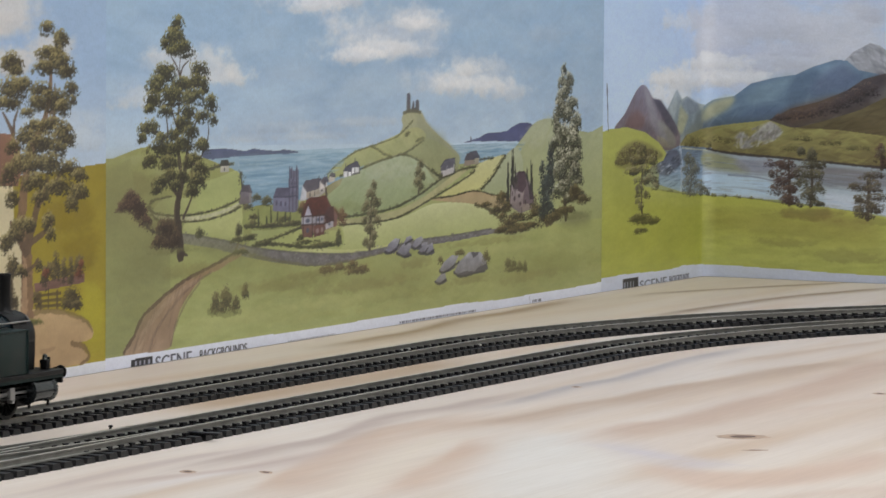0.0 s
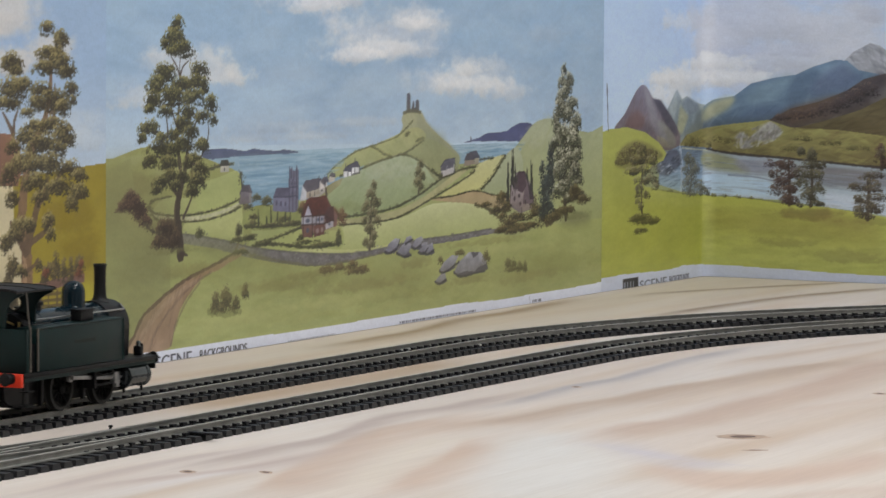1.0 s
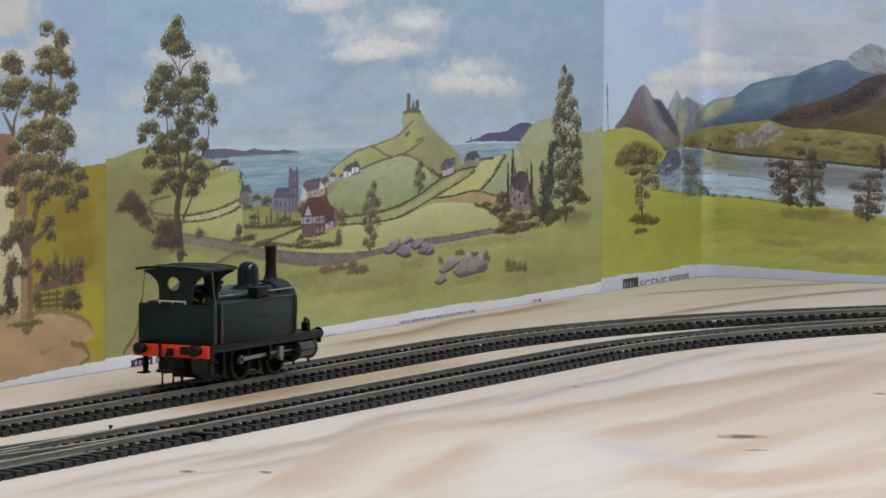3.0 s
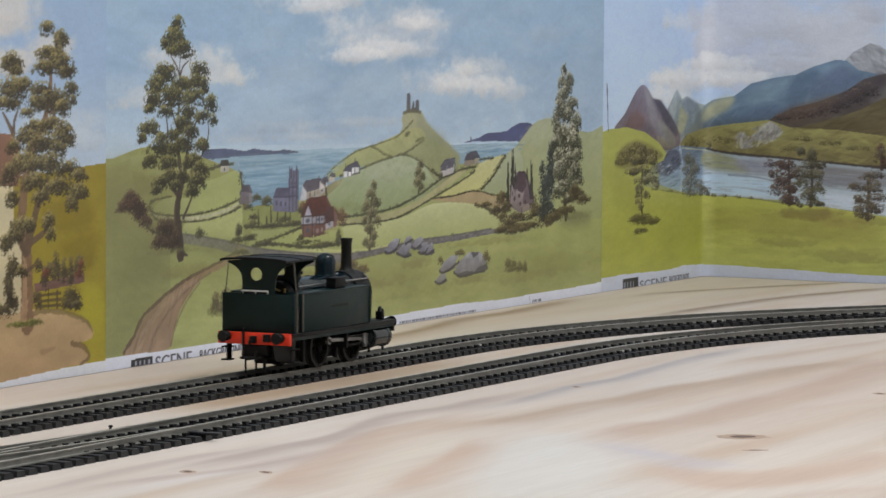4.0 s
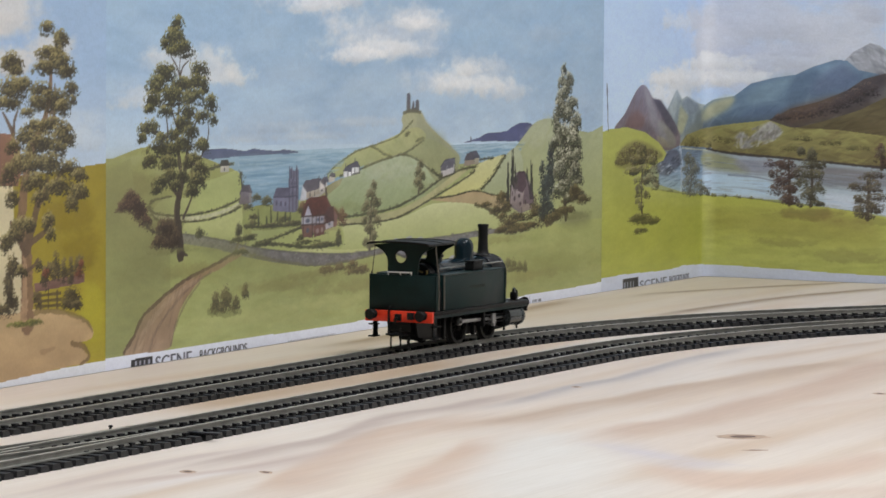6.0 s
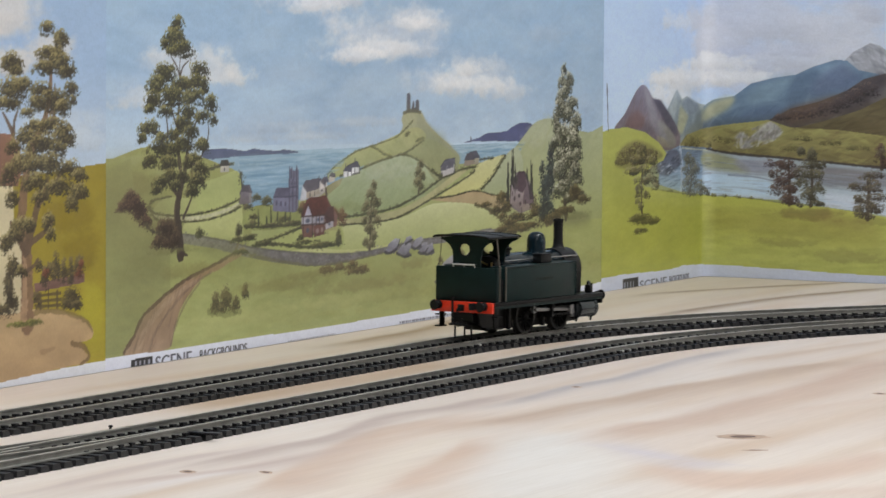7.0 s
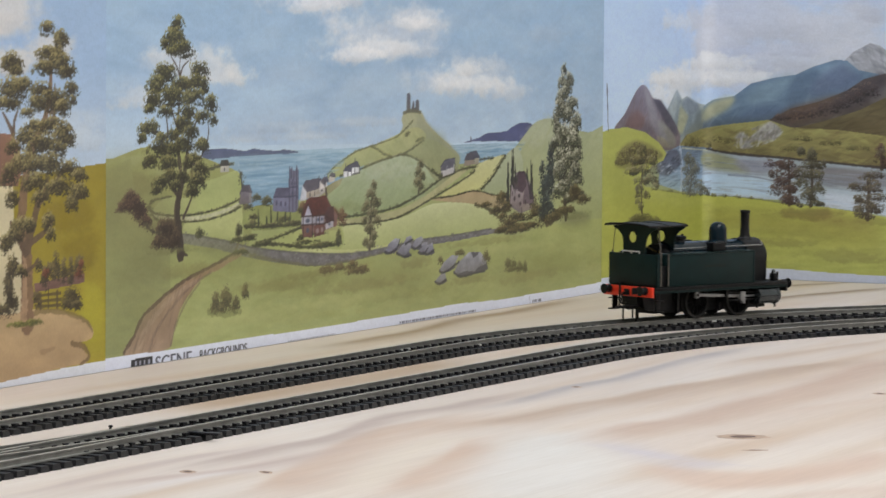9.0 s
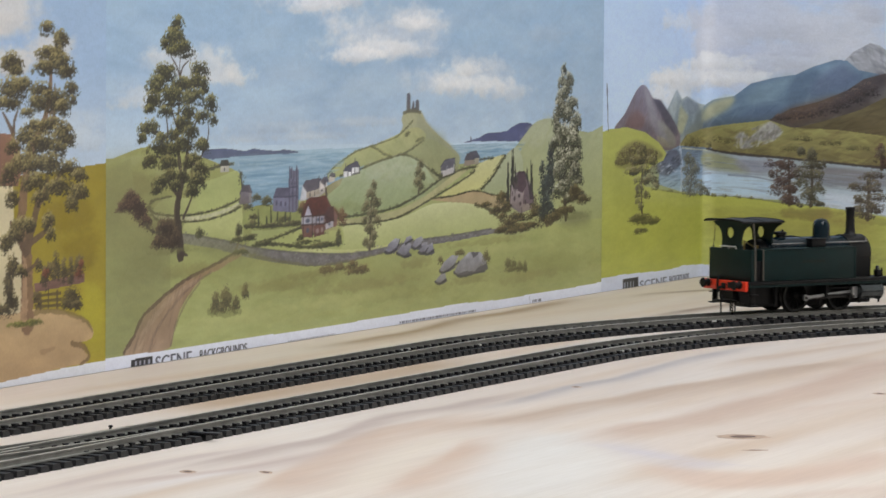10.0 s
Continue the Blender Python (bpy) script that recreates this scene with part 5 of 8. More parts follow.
art.fill("-426.3,69.4 -425.2,72.8 -419.7,73.6 -419.1,70.4", (222, 220, 214), (222, 220, 214), 0.12, 2, False)
art.fill("-426.3,72.4 -423.6,74.5 -419.7,74.9 -418.0,72.4", (88, 86, 100), (88, 86, 100), 0.12, 2, False)
for line, w0, w1 in (("-457.0,64.8 -457.1,69.7", 0.7, 0.5), ("-451.7,65.6 -451.8,70.0", 0.6, 0.4), ("-431.8,72.8 -431.8,74.0", 0.7, 0.7), ("-422.5,74.5 -422.5,76.2", 0.8, 0.8), ("-426.3,69.1 -426.3,71.9", 0.6, 0.6), ("-429.6,69.0 -429.6,70.7", 0.8, 0.8), ("-423.0,70.0 -423.0,71.8", 0.8, 0.8), ("-465.4,61.5 -465.5,62.5", 0.9, 0.9), ("-461.2,61.8 -461.2,62.8", 0.9, 0.9),):
    art.line(line, (74, 70, 82), w0, w1, 0.8, 0.3, False)
art.fill("-332.4,65.2 -332.5,69.4 -327.6,70.3 -322.7,70.4 -320.8,66.7", (206, 202, 200), (186, 178, 172), 0.12, 2, False)
art.fill("-335.5,67.9 -333.1,70.7 -327.6,71.1 -328.8,68.0", (92, 90, 104), (92, 90, 104), 0.12, 2, False)
art.fill("-328.2,68.5 -326.4,73.6 -322.1,73.3 -320.8,69.3", (94, 92, 106), (94, 92, 106), 0.12, 2, False)
art.fill("-309.7,69.2 -307.9,73.1 -299.1,72.8 -297.7,69.9", (150, 132, 112), (150, 132, 112), 0.12, 2, False)
art.fill("-309.1,72.1 -306.0,75.4 -299.1,75.2 -297.2,72.0", (80, 76, 88), (80, 76, 88), 0.12, 2, False)
art.fill("-473.7,52.9 -468.6,60.2 -461.7,60.6 -461.1,52.6", (112, 56, 48), (94, 48, 42), 0.12, 2, False)
art.fill("-467.5,60.4 -450.0,61.2 -447.8,53.2 -461.6,52.1", (104, 52, 44), (88, 44, 40), 0.2, 2, False)
art.fill("-470.6,52.8 -467.0,57.7 -463.2,52.2", (176, 170, 184), (176, 170, 184), 0.12, 2, False)
art.fill("-473.2,52.9 -461.6,52.4 -461.6,49.0 -473.2,49.3", (166, 164, 174), (166, 164, 174), 0.12, 2, False)
art.fill("-473.2,49.3 -461.6,49.0 -463.6,43.5 -472.1,44.2", (126, 84, 74), (112, 72, 62), 0.12, 2, False)
art.fill("-461.6,52.4 -452.1,52.7 -452.0,49.0 -461.6,48.7", (156, 152, 160), (156, 152, 160), 0.12, 2, False)
art.fill("-461.6,48.7 -452.0,49.0 -452.0,44.4 -461.5,43.6", (122, 74, 64), (108, 66, 58), 0.12, 2, False)
art.fill("-451.5,52.4 -448.9,56.2 -443.0,56.0 -442.3,49.6 -450.4,48.7", (92, 56, 56), (82, 52, 52), 0.12, 2, False)
art.fill("-450.9,48.7 -443.4,49.9 -443.4,47.2 -450.4,46.5", (178, 170, 174), (178, 170, 174), 0.12, 2, False)
for line, w0, w1 in (("-473.7,52.7 -467.5,58.0", 0.8, 0.8), ("-467.0,57.9 -462.2,52.2", 0.7, 0.7), ("-473.2,52.9 -452.1,52.7", 0.7, 0.7), ("-473.2,49.3 -452.0,49.0", 0.7, 0.7), ("-471.6,52.8 -471.5,44.1", 0.7, 0.7), ("-463.2,52.2 -463.1,43.7", 0.8, 0.8), ("-459.5,52.3 -459.5,48.9", 0.6, 0.6), ("-456.3,52.4 -456.3,49.0", 0.6, 0.6), ("-452.1,52.7 -452.0,44.4", 0.7, 0.7), ("-450.0,61.2 -450.6,63.9", 1.6, 1.6), ("-451.5,52.4 -442.3,49.6", 0.6, 0.6),):
    art.line(line, (66, 46, 46), w0, w1, 0.8, 0.3, False)
for u, v, ru, rv in points("-467.4,50.9,2.1,1.0 -457.9,51.0,1.1,0.9 -454.2,51.1,1.1,0.9 -467.4,46.8,1.6,1.2 -447.2,48.6,1.3,0.6"):
    art.dab(u, v, ru, rv, (72, 80, 104), 0, 0.85)
for u, v, ru, rv in points("-458.4,46.2,1.6,1.2 -454.1,46.5,1.3,1.2"):
    art.dab(u, v, ru, rv, (158, 134, 126), 0, 0.85)
# the ruined abbey and its pines, closer
for line, w0, w1 in (("-259.3,52.2 -259.5,60.9 -259.7,69.5", 3.4, 0.4), ("-254.8,56.6 -254.6,76.4", 3.6, 0.4), ("-250.9,60.6 -251.1,68.7", 2.4, 0.3), ("-237.6,60.7 -237.7,67.2", 2, 0.3), ("-232.0,53.1 -232.4,69.8", 3.2, 0.4),):
    art.line(line, (52, 52, 52), w0, w1, 0.9, 0.7, False)
art.fill("-256.6,49.9 -254.9,59.4 -250.8,53.8 -248.8,56.4 -244.2,56.3 -241.4,53.2 -241.3,47.4 -249.3,47.2", (164, 148, 150), (142, 122, 116), 0.12, 2, False)
art.fill("-242.0,48.8 -239.0,62.3 -229.2,50.5 -230.6,48.9", (122, 102, 108), (108, 88, 92), 0.12, 2, False)
art.fill("-248.2,55.6 -246.4,65.0 -239.7,64.8 -237.5,57.9 -242.1,54.3", (82, 60, 70), (92, 70, 78), 0.12, 2, False)
art.fill("-236.9,60.6 -227.9,51.0 -233.3,50.6", (74, 58, 66), (74, 58, 66), 0.12, 2, False)
for u, v, ru, rv in points("-251.4,51.9,1.3,1.4 -246.1,53.1,1.3,1.1 -244.7,49.2,1.5,1.1 -238.7,49.8,1.2,1.4 -254.1,54.5,0.8,1.1"):
    art.dab(u, v, ru, rv, (84, 68, 72), 0, 0.85)
art.leaves("-268.2,37.5,5.6,1.3 -255.0,36.3,6.7,1.3 -241.7,36.8,6.3,1.3 -228.3,38.3,5.9,1.3 -216.7,40.6,5.0,1.5 -284.6,50.5,5.5,1.1 -273.0,47.9,4.7,1.3 -265.1,44.3,4.7,1.3 -256.5,41.0,4.8,1.1 -241.8,41.4,6.8,0.7 -228.4,43.6,4.9,1.1 -263.3,54.3,3.7,1.5 -176.3,50.9,4.6,2.2 -166.2,48.3,4.7,0.9 -187.7,48.3,6.6,1.3 -200.9,43.5,6.0,1.5 -211.2,38.7,5.5,1.3", *((66, 54, 38), (100, 84, 50), (136, 116, 68)), 1, 0.8, 0.6)
art.leaves("-617.8,66.7,6.1,2.0 -622.2,63.8,6.1,2.0 -612.5,62.5,5.3,2.2 -609.0,58.8,4.9,2.0 -604.5,56.6,3.6,1.8 -625.7,62.2,3.9,0.9 -591.9,51.8,5.9,2.9 -585.9,47.4,5.5,2.5 -594.6,47.0,6.3,1.6 -584.6,53.2,4.1,2.5", *((62, 42, 36), (92, 62, 48), (122, 90, 64)), 1, 0.8, 0.6)
# brushed tone on the slopes
art.fill("-634.4,78.3 -592.0,70.2 -578.2,53.8 -587.3,45.2 -633.4,47.6", (136, 130, 72), (136, 130, 72), 0.1, 8, True, alpha=0.55, soft=8)
art.fill("-631.7,47.5 -587.3,43.0 -591.7,27.5 -625.0,14.1 -633.3,21.3", (134, 132, 76), (134, 132, 76), 0.1, 8, True, alpha=0.55, soft=8)
art.fill("-573.5,49.5 -530.7,44.7 -505.8,37.5 -530.6,35.3 -573.5,42.7", (136, 138, 72), (136, 138, 72), 0.1, 8, True, alpha=0.55, soft=3)
art.fill("-523.2,35.4 -426.7,25.8 -334.1,24.4 -381.5,19.4 -459.2,24.1", (134, 128, 62), (134, 128, 62), 0.1, 8, True, alpha=0.55, soft=5)
art.fill("-454.3,62.8 -416.0,51.4 -358.7,57.9 -355.8,62.9 -364.6,56.9 -416.0,50.1", (126, 142, 86), (126, 142, 86), 0.1, 8, True, alpha=0.5, soft=3)
art.fill("-347.3,85.9 -329.0,81.5 -341.1,78.7 -356.2,82.2", (128, 136, 92), (128, 136, 92), 0.1, 8, True, alpha=0.55, soft=3)
art.fill("-369.8,18.7 -153.9,23.0 -146.2,8.2 -369.7,8.5", (150, 144, 66), (150, 144, 66), 0.1, 8, True, alpha=0.3, soft=8)
art.fill("-197.3,39.7 -165.3,42.0 -158.0,36.9 -183.1,35.2", (116, 112, 72), (116, 112, 72), 0.1, 8, True, alpha=0.5, soft=2)
# tall trees of the middle sheet
art.leaves("-209.2,63,6.2,9.4 -214.6,54.8,7.6,7.2 -213,46.5,9,5.5 -208.1,72.9,4.2,5 -218.9,64.9,3.4,3.9", (46, 52, 56), (66, 74, 72), (98, 104, 94), 1.1, 1.0, 0.8)
art.line("-189.1,39.9 -190.9,55.7 -190.7,75.2 -192.7,97.6", TRUNK, 3.6, 1.0, 0.9, 0.4)
art.line("-212.8,37.6 -199.7,40.4 -189.2,43.8 -186.3,40.3", (84, 70, 46), 3.0, 1.5, 0.8, 0.7)
art.leaves("-193.1,113.8,3.5,2.8 -194.3,107.4,5.6,3.9 -196.2,99.9,6.3,3.9 -188.6,103.1,5.6,3.9 -183.5,96.1,7.8,3.9 -190.4,90.6,8.5,4.5 -202.3,89.4,5.6,3.9 -177.6,87.5,6.4,4.5 -197.5,94.9,6.3,3.9 -181.7,82.9,6.4,3.4 -200.7,84.4,5.6,3.3 -187.9,74.6,8.5,3.4 -198.3,71.3,7,3.3 -174.4,76.2,5,3.4 -182.6,60.4,8.5,3.9 -193.1,59.1,8.4,3.4 -172.5,58.4,5.7,2.8 -183.8,51.2,8.5,2.8 -193.7,80.9,9.1,5 -180.2,77.8,7.8,5.1 -204,77,5.6,3.9 -186.3,68.1,10.6,5 -196.8,64.2,8.4,4.5 -177,63.6,7.1,4.5 -189.5,55.6,9.9,3.9 -200,53.2,7,3.3 -174.3,70.6,5.7,3.4 -186.6,108.7,4.9,3.4", (60, 60, 44), (130, 128, 96), (216, 212, 178), 1.0, 1.3, 0.8)
art.leaves("-175.2,50.9,10,3.4 -166.5,48.5,8.7,2.3 -189.2,43.8,11.3,2.2 -203.2,41.1,8.4,2.2 -178.8,53.8,5.7,2.3", (78, 64, 42), (108, 92, 54), (136, 122, 72), 0.9, 1.0, 0.6)
art.cloud("-174.9,40.4,18.6,2.3", (120, 122, 66), 0.6, 31)
art.line("-407.5,36 -407.1,46 -406.2,58.4", TRUNK, 2.2, 0.8, 0.85, 0.4)
art.leaves("-404,63.9,2.8,2 -406.2,59.7,5.1,2.5 -401.6,56.3,4.5,2.5 -410.6,54.6,4.5,2.5 -405,51.4,5.6,2.5 -412.2,48.7,3.4,2 -400.4,47.7,4,2.3 -408.2,45,5.1,2.5 -403.7,41.3,4,2.3 -411.5,39.2,3.4,1.8 -406.4,37.9,3.4,1.5", (84, 78, 50), (124, 116, 74), (160, 150, 104), 0.95, 1.0, 0.7)
art.line("-358.3,58.6 -357.2,66.8 -356.7,71.4", TRUNK, 1.6, 0.8, 0.8, 0.4)
art.leaves("-356.7,71.9,3,1.8 -359,68.4,4.1,2.1 -354.3,66.2,3.6,2.1 -359.5,63.8,4.1,2.1 -355.4,61.6,3,1.5", (84, 80, 52), (124, 118, 74), (158, 150, 100), 0.95, 0.9, 0.7)
art.line("-578.1,42.9 -579.6,51.6 -581,60.3 -579.2,66.3 -575.6,74.1 -572.9,83.1 -571.6,91", (66, 54, 42), 6.5, 1.4, 0.95, 0.3)
art.line("-580.9,44.9 -582.3,54 -582.9,60.8 -581.1,66.4", (104, 86, 62), 2.0, 1.0, 0.6, 0.4)
art.line("-579.2,65.2 -583.8,68.5 -587.5,70.9", (66, 54, 42), 2.6, 1.2, 0.9, 0.3)
art.line("-578.4,76.5 -580.3,83.3 -581.2,90.1 -580.4,99.1 -578.6,110.3", (66, 54, 42), 3.0, 1.0, 0.9, 0.3)
for x, w in (("-575.9,56.9 -571.3,62.1 -567.6,67", 1.8), ("-589.9,85.4 -589,92.1 -590.4,98.8", 1.6), ("-587.5,76.7 -591.2,80 -597.5,82.4", 1.6), ("-571,77.1 -563.5,79.6 -559.8,82.7", 1.4), ("-579.1,112.6 -581.9,117.6 -586.5,121.6", 1.3), ("-579.1,113.9 -576.8,117.5 -572.2,119.8", 1.2), ("-579.1,113 -579.6,118 -578.7,121.6", 0.9), ("-581.2,92.3 -585,99.2 -586.8,103.7", 1.2), ("-556.1,87.7 -555.2,91.3 -556.1,95.4", 1.0), ("-570.1,89.8 -565.5,95.4 -562.8,98.8", 1.4), ("-578.1,42.9 -572.6,41.7", 2.2), ("-585.5,44.2 -580.9,45.3", 2.0)):
    art.line(x, TRUNK, w, w * 0.4, 0.9, 0.3)
art.leaves("-581.6,134.7,5.9,3.1 -584.3,129.3,8.7,3.6 -590.6,126.6,4.1,1.8 -576.9,124.8,9.2,3.4 -586,124.3,4.6,2.2 -591.4,115.8,9.1,3.6 -562.9,116.5,7.5,3.4 -597.7,111,8.5,3.3 -566.1,111.3,7,3.2 -578.6,110.3,8.3,3.2 -559.1,110.1,3.8,3.2 -601.2,104.8,6.7,3.3 -586.8,105.9,10,4 -568.4,105.2,9.8,3.6 -553.4,102.3,5.7,3.7 -603.5,100.8,4,1.8 -591.3,99.7,5.9,2.2 -573,99.4,8.3,2.7 -559.9,97.3,6.1,2.7 -551.4,95.8,3.3,2.3 -603.9,93.3,8.9,3.3 -594,89.5,4.5,2.2 -577.6,94.5,8.3,3.2 -584.9,90.2,5.5,2.3 -570.2,91.2,6.5,2.7 -609.2,89.9,3.5,1.8 -595.7,85.5,9.5,3.4 -575.2,86.8,8.3,3.2 -560.8,85.9,5.6,2.7 -583.9,85.2,5.5,2.7 -602.9,80.8,5.4,2.7 -588.9,79.5,7.3,2.9 -568.2,79.8,7.5,3 -562.6,75.9,7,3.2 -586.6,74,7.8,2.9 -593.8,71.6,7.7,2.9 -565.3,71.5,8.4,3.4 -577.4,73.7,5.1,2.5 -597.4,69,4.1,1.8 -568.1,67.5,6.1,2.3 -582,70.2,4.1,2", (42, 41, 25), (88, 83, 40), (164, 154, 82), 1.0, 1.35, 0.65)
art.leaves("-617,66.2,6.2,3.1 -621.3,63.7,5.2,2.2 -610.8,60.6,5.3,2.7 -606.3,56.9,4.5,2 -613.4,63.8,6.2,3.1", (66, 46, 38), (92, 66, 50), (122, 92, 66), 1.0, 1.1, 0.6)
art.leaves("-588.3,52.5,7.3,4.5 -594.6,48.7,5.4,2.2 -586.4,47.9,5.5,2.3 -592.8,54,4.5,2.7 -581.9,49.5,3.7,3.6", (60, 46, 36), (88, 68, 48), (116, 92, 62), 1.0, 1.1, 0.6)
hedge(art, "-606.3,56 -601.8,53.1 -595.5,51.5", 2.6, 30, (66, 56, 40), (92, 82, 54))
art.cloud("-586.4,44,18.3,1.4", (126, 124, 66), 0.6, 33)
# white margin with lines of print that cannot be read
art.fill("-651.9,5.1 -636.2,5.2 -586.1,4.7 -539.1,4.6 -489.3,4.5 -436.4,4.4 -380.2,4.8 -344.8,5 -313,5.5 -282.6,4.6 -256.5,4.3 -216.1,4.8 -188.2,4.7 -137.6,5.4 -135.2,-82.1 -651.8,-29.7", (224, 227, 236), (214, 217, 228), 0.03, 20, False)
art.fill("-617.2,3.0 -600.4,3.4 -600.4,-3.5 -617.4,-2.1", INK, INK, 0.1, 2, False)
u = points("-615.7,-0.8 -600.6,2.4 -597.4,0.8 -569.5,1.4 -561,2.5 -522.4,1.9 -485.1,0.1 -439.6,-0.1 -376.6,-0.8 -294,-0.5 -229,0.1 -217.4,0.7")
art.bars(u[0][0] + 1.5, u[1][0], 0.2, 2.0, 4, (176, 178, 190), 0.5)
art.lettering("SCENE", -598, -569, -2.4, 5.2, (66, 68, 80))
art.lettering("BACKGROUNDS", -562.2, -522, -1.3, 3.9, INK)
art.bars(u[6][0], u[7][0], 0.1, 0.7, 22, (110, 110, 118), 0.6)
art.bars(u[8][0], u[9][0], 0.2, 1.5, 40, (74, 74, 84), 0.6)
art.bars(u[10][0], u[11][0], 0.3, 1.8, 5, INK, 0.6)
art.line("-232.5,3.3 -231.7,-0", (150, 150, 160), 0.8, 0.8, 0.6)
poster("coast_poster", "printed paper poster of a green bay landscape with trees", art, 0.36, 0.5, 3, (0.985, 0.996, 1.03))

# -- left sheet: trees beside a cottage garden --
art = Print(steps(-800, -632, 0.75), FINE_V, 2)
art.fill("-820.2,237.2 -610.1,253.6 -609.3,117.3 -820.6,118.8", (146, 182, 226), (150, 184, 226), 0.03, 40, False)
art.fill("-820.6,118.8 -609.3,117.3 -609.1,73 -820.8,80.4", (150, 184, 226), (186, 206, 228), 0.03, 40, False)
art.cloud("-712.8,136.7,36.8,12.4 -743.2,130.4,33.4,12.1 -705,120.1,19.6,6.2 -677.1,124.2,20.3,8.5", (216, 212, 210), 0.9, 51)
art.cloud("-673,94.4,28.6,8.5 -652.3,89.6,16.8,4.3", (200, 214, 228), 0.6, 52)
art.fill("-820.8,78.4 -689.1,77.9 -652.2,80.1 -635.3,80.9 -609.1,84.1 -608.5,-16.2 -821.1,-16.4", (158, 138, 24), (176, 158, 30), 0.08, 18, False, seed=51)
art.cloud("-668.8,60.1,28.8,8.6 -652.1,48.5,16.8,8.7", (142, 120, 14), 0.7, 53)
art.cloud("-645.7,22.1,11,15.3", (186, 178, 30), 0.7, 54)
art.fill("-757.9,96.3 -712.8,94 -704.2,93.4 -699.5,88.3 -697.9,80.3 -701,74.1 -757.9,76.2", (150, 104, 80), (134, 92, 72), 0.12, 6, False)
art.fill("-757.9,76.2 -704.2,74.2 -703.3,55.4 -697,50.8 -696.2,34 -698.6,25.7 -757.9,27.7", (214, 200, 156), (196, 180, 136), 0.06, 10, False)
art.fill("-786.6,32.5 -712.7,27.5 -689,27.6 -668.7,25.4 -652,21.2 -646.1,16.9 -648.6,13.6 -656.2,12.8 -652,9.1 -649.4,6.2 -656.1,4.4 -688.9,3 -786.7,-2.1", (196, 162, 112), (178, 142, 96), 0.10, 10, edge=0.8)
art.line("-662,12.8 -652.8,10.9 -649.4,6.7 -655.3,4.5", (120, 92, 56), 2.6, 1.4, 0.8, 0.8)
art.line("-689,26.7 -668.7,25.4 -652,20.8 -646.9,16.5", (126, 104, 58), 2.2, 1.4, 0.7, 0.8)
art.line("-684.1,11.1 -674.4,12.1", (150, 116, 78), 2.0, 1.0, 0.6, 0.8)
art.fill("-689.8,37.4 -652.9,39.1 -652.9,35.6 -689,33.9", (134, 92, 84), (122, 86, 76), 0.15, 3, False)
art.leaves("-681.8,39.4,3.2,3.4 -673.7,43.2,2.9,5.6 -667.9,40.8,2.9,4.3 -662.9,40.9,2.1,4.7 -657.1,42.3,3.8,3.9 -686.6,44,2.8,2.5 -679.3,41.4,3.7,3", (74, 64, 46), (108, 92, 56), (136, 118, 72), 0.9, 1.0, 0.8)
art.leaves("-681,41.1,2.8,1.7 -657.1,39.3,3.3,2.2 -655.4,43.1,1.7,1.7", (116, 58, 40), (150, 80, 50), (168, 104, 64), 0.9, 0.9, 0.7)
art.leaves("-662.1,30.8,6.6,3.4 -665.4,28.2,4.1,1.7 -658.7,27.3,4.2,1.7 -704.9,31.4,3.9,4.2 -707.2,38.8,3.1,8.4 -703.3,44.9,3.1,4.2 -711.9,28.7,5.5,2.5 -688.2,31.3,3.2,2.5", (64, 54, 38), (96, 82, 50), (124, 108, 66), 1.0, 1.1, 0.7)
for x in ("-688.2,32.6 -670.3,32.6", "-688.2,30.5 -670.3,30.2", "-688.2,28.6 -670.3,28.1", "-685,33.3 -685,27.7", "-679.3,33.3 -679.3,27.8", "-672.8,33.4 -672.8,27.4"):
    art.line(x, (92, 74, 46), 1.2, 1.2, 0.85, 0.3, False)
art.line("-694.6,22.9 -694.6,38.1 -695.4,50.8 -698.6,59.3 -696.3,73.9 -692.3,86.4 -681.9,98.8 -677.9,111.5 -678,124.2", (134, 100, 72), 9.0, 1.6, 0.95, 0.25)
art.line("-697,23.1 -696.2,36.1 -696.2,48.7", (178, 138, 98), 4.5, 2.4, 0.75, 0.5)
for x, w in (("-695.4,49.5 -701,55.2 -705.7,60.5", 4.5), ("-694.6,50.7 -690.7,59 -686.7,67.2 -680.3,75.5", 5.5), ("-686.7,67.2 -676.2,73.2 -668.8,79.4", 3.0), ("-704.2,93.8 -707.3,97.2 -711.2,101.5", 2.6), ("-704.2,93.8 -703.4,98.4 -701.1,102.1", 2.2), ("-677.1,96.6 -674.6,102.9 -674.7,111.4", 2.6), ("-692.3,52.7 -681.8,56.4 -676.1,60.4", 3.0), ("-677.9,100.9 -668.9,107.1", 2.0), ("-694.6,42.3 -689.8,44.1 -686.6,46.5", 2.0)):
    art.line(x, (104, 80, 60), w, w * 0.45, 0.9, 0.3)
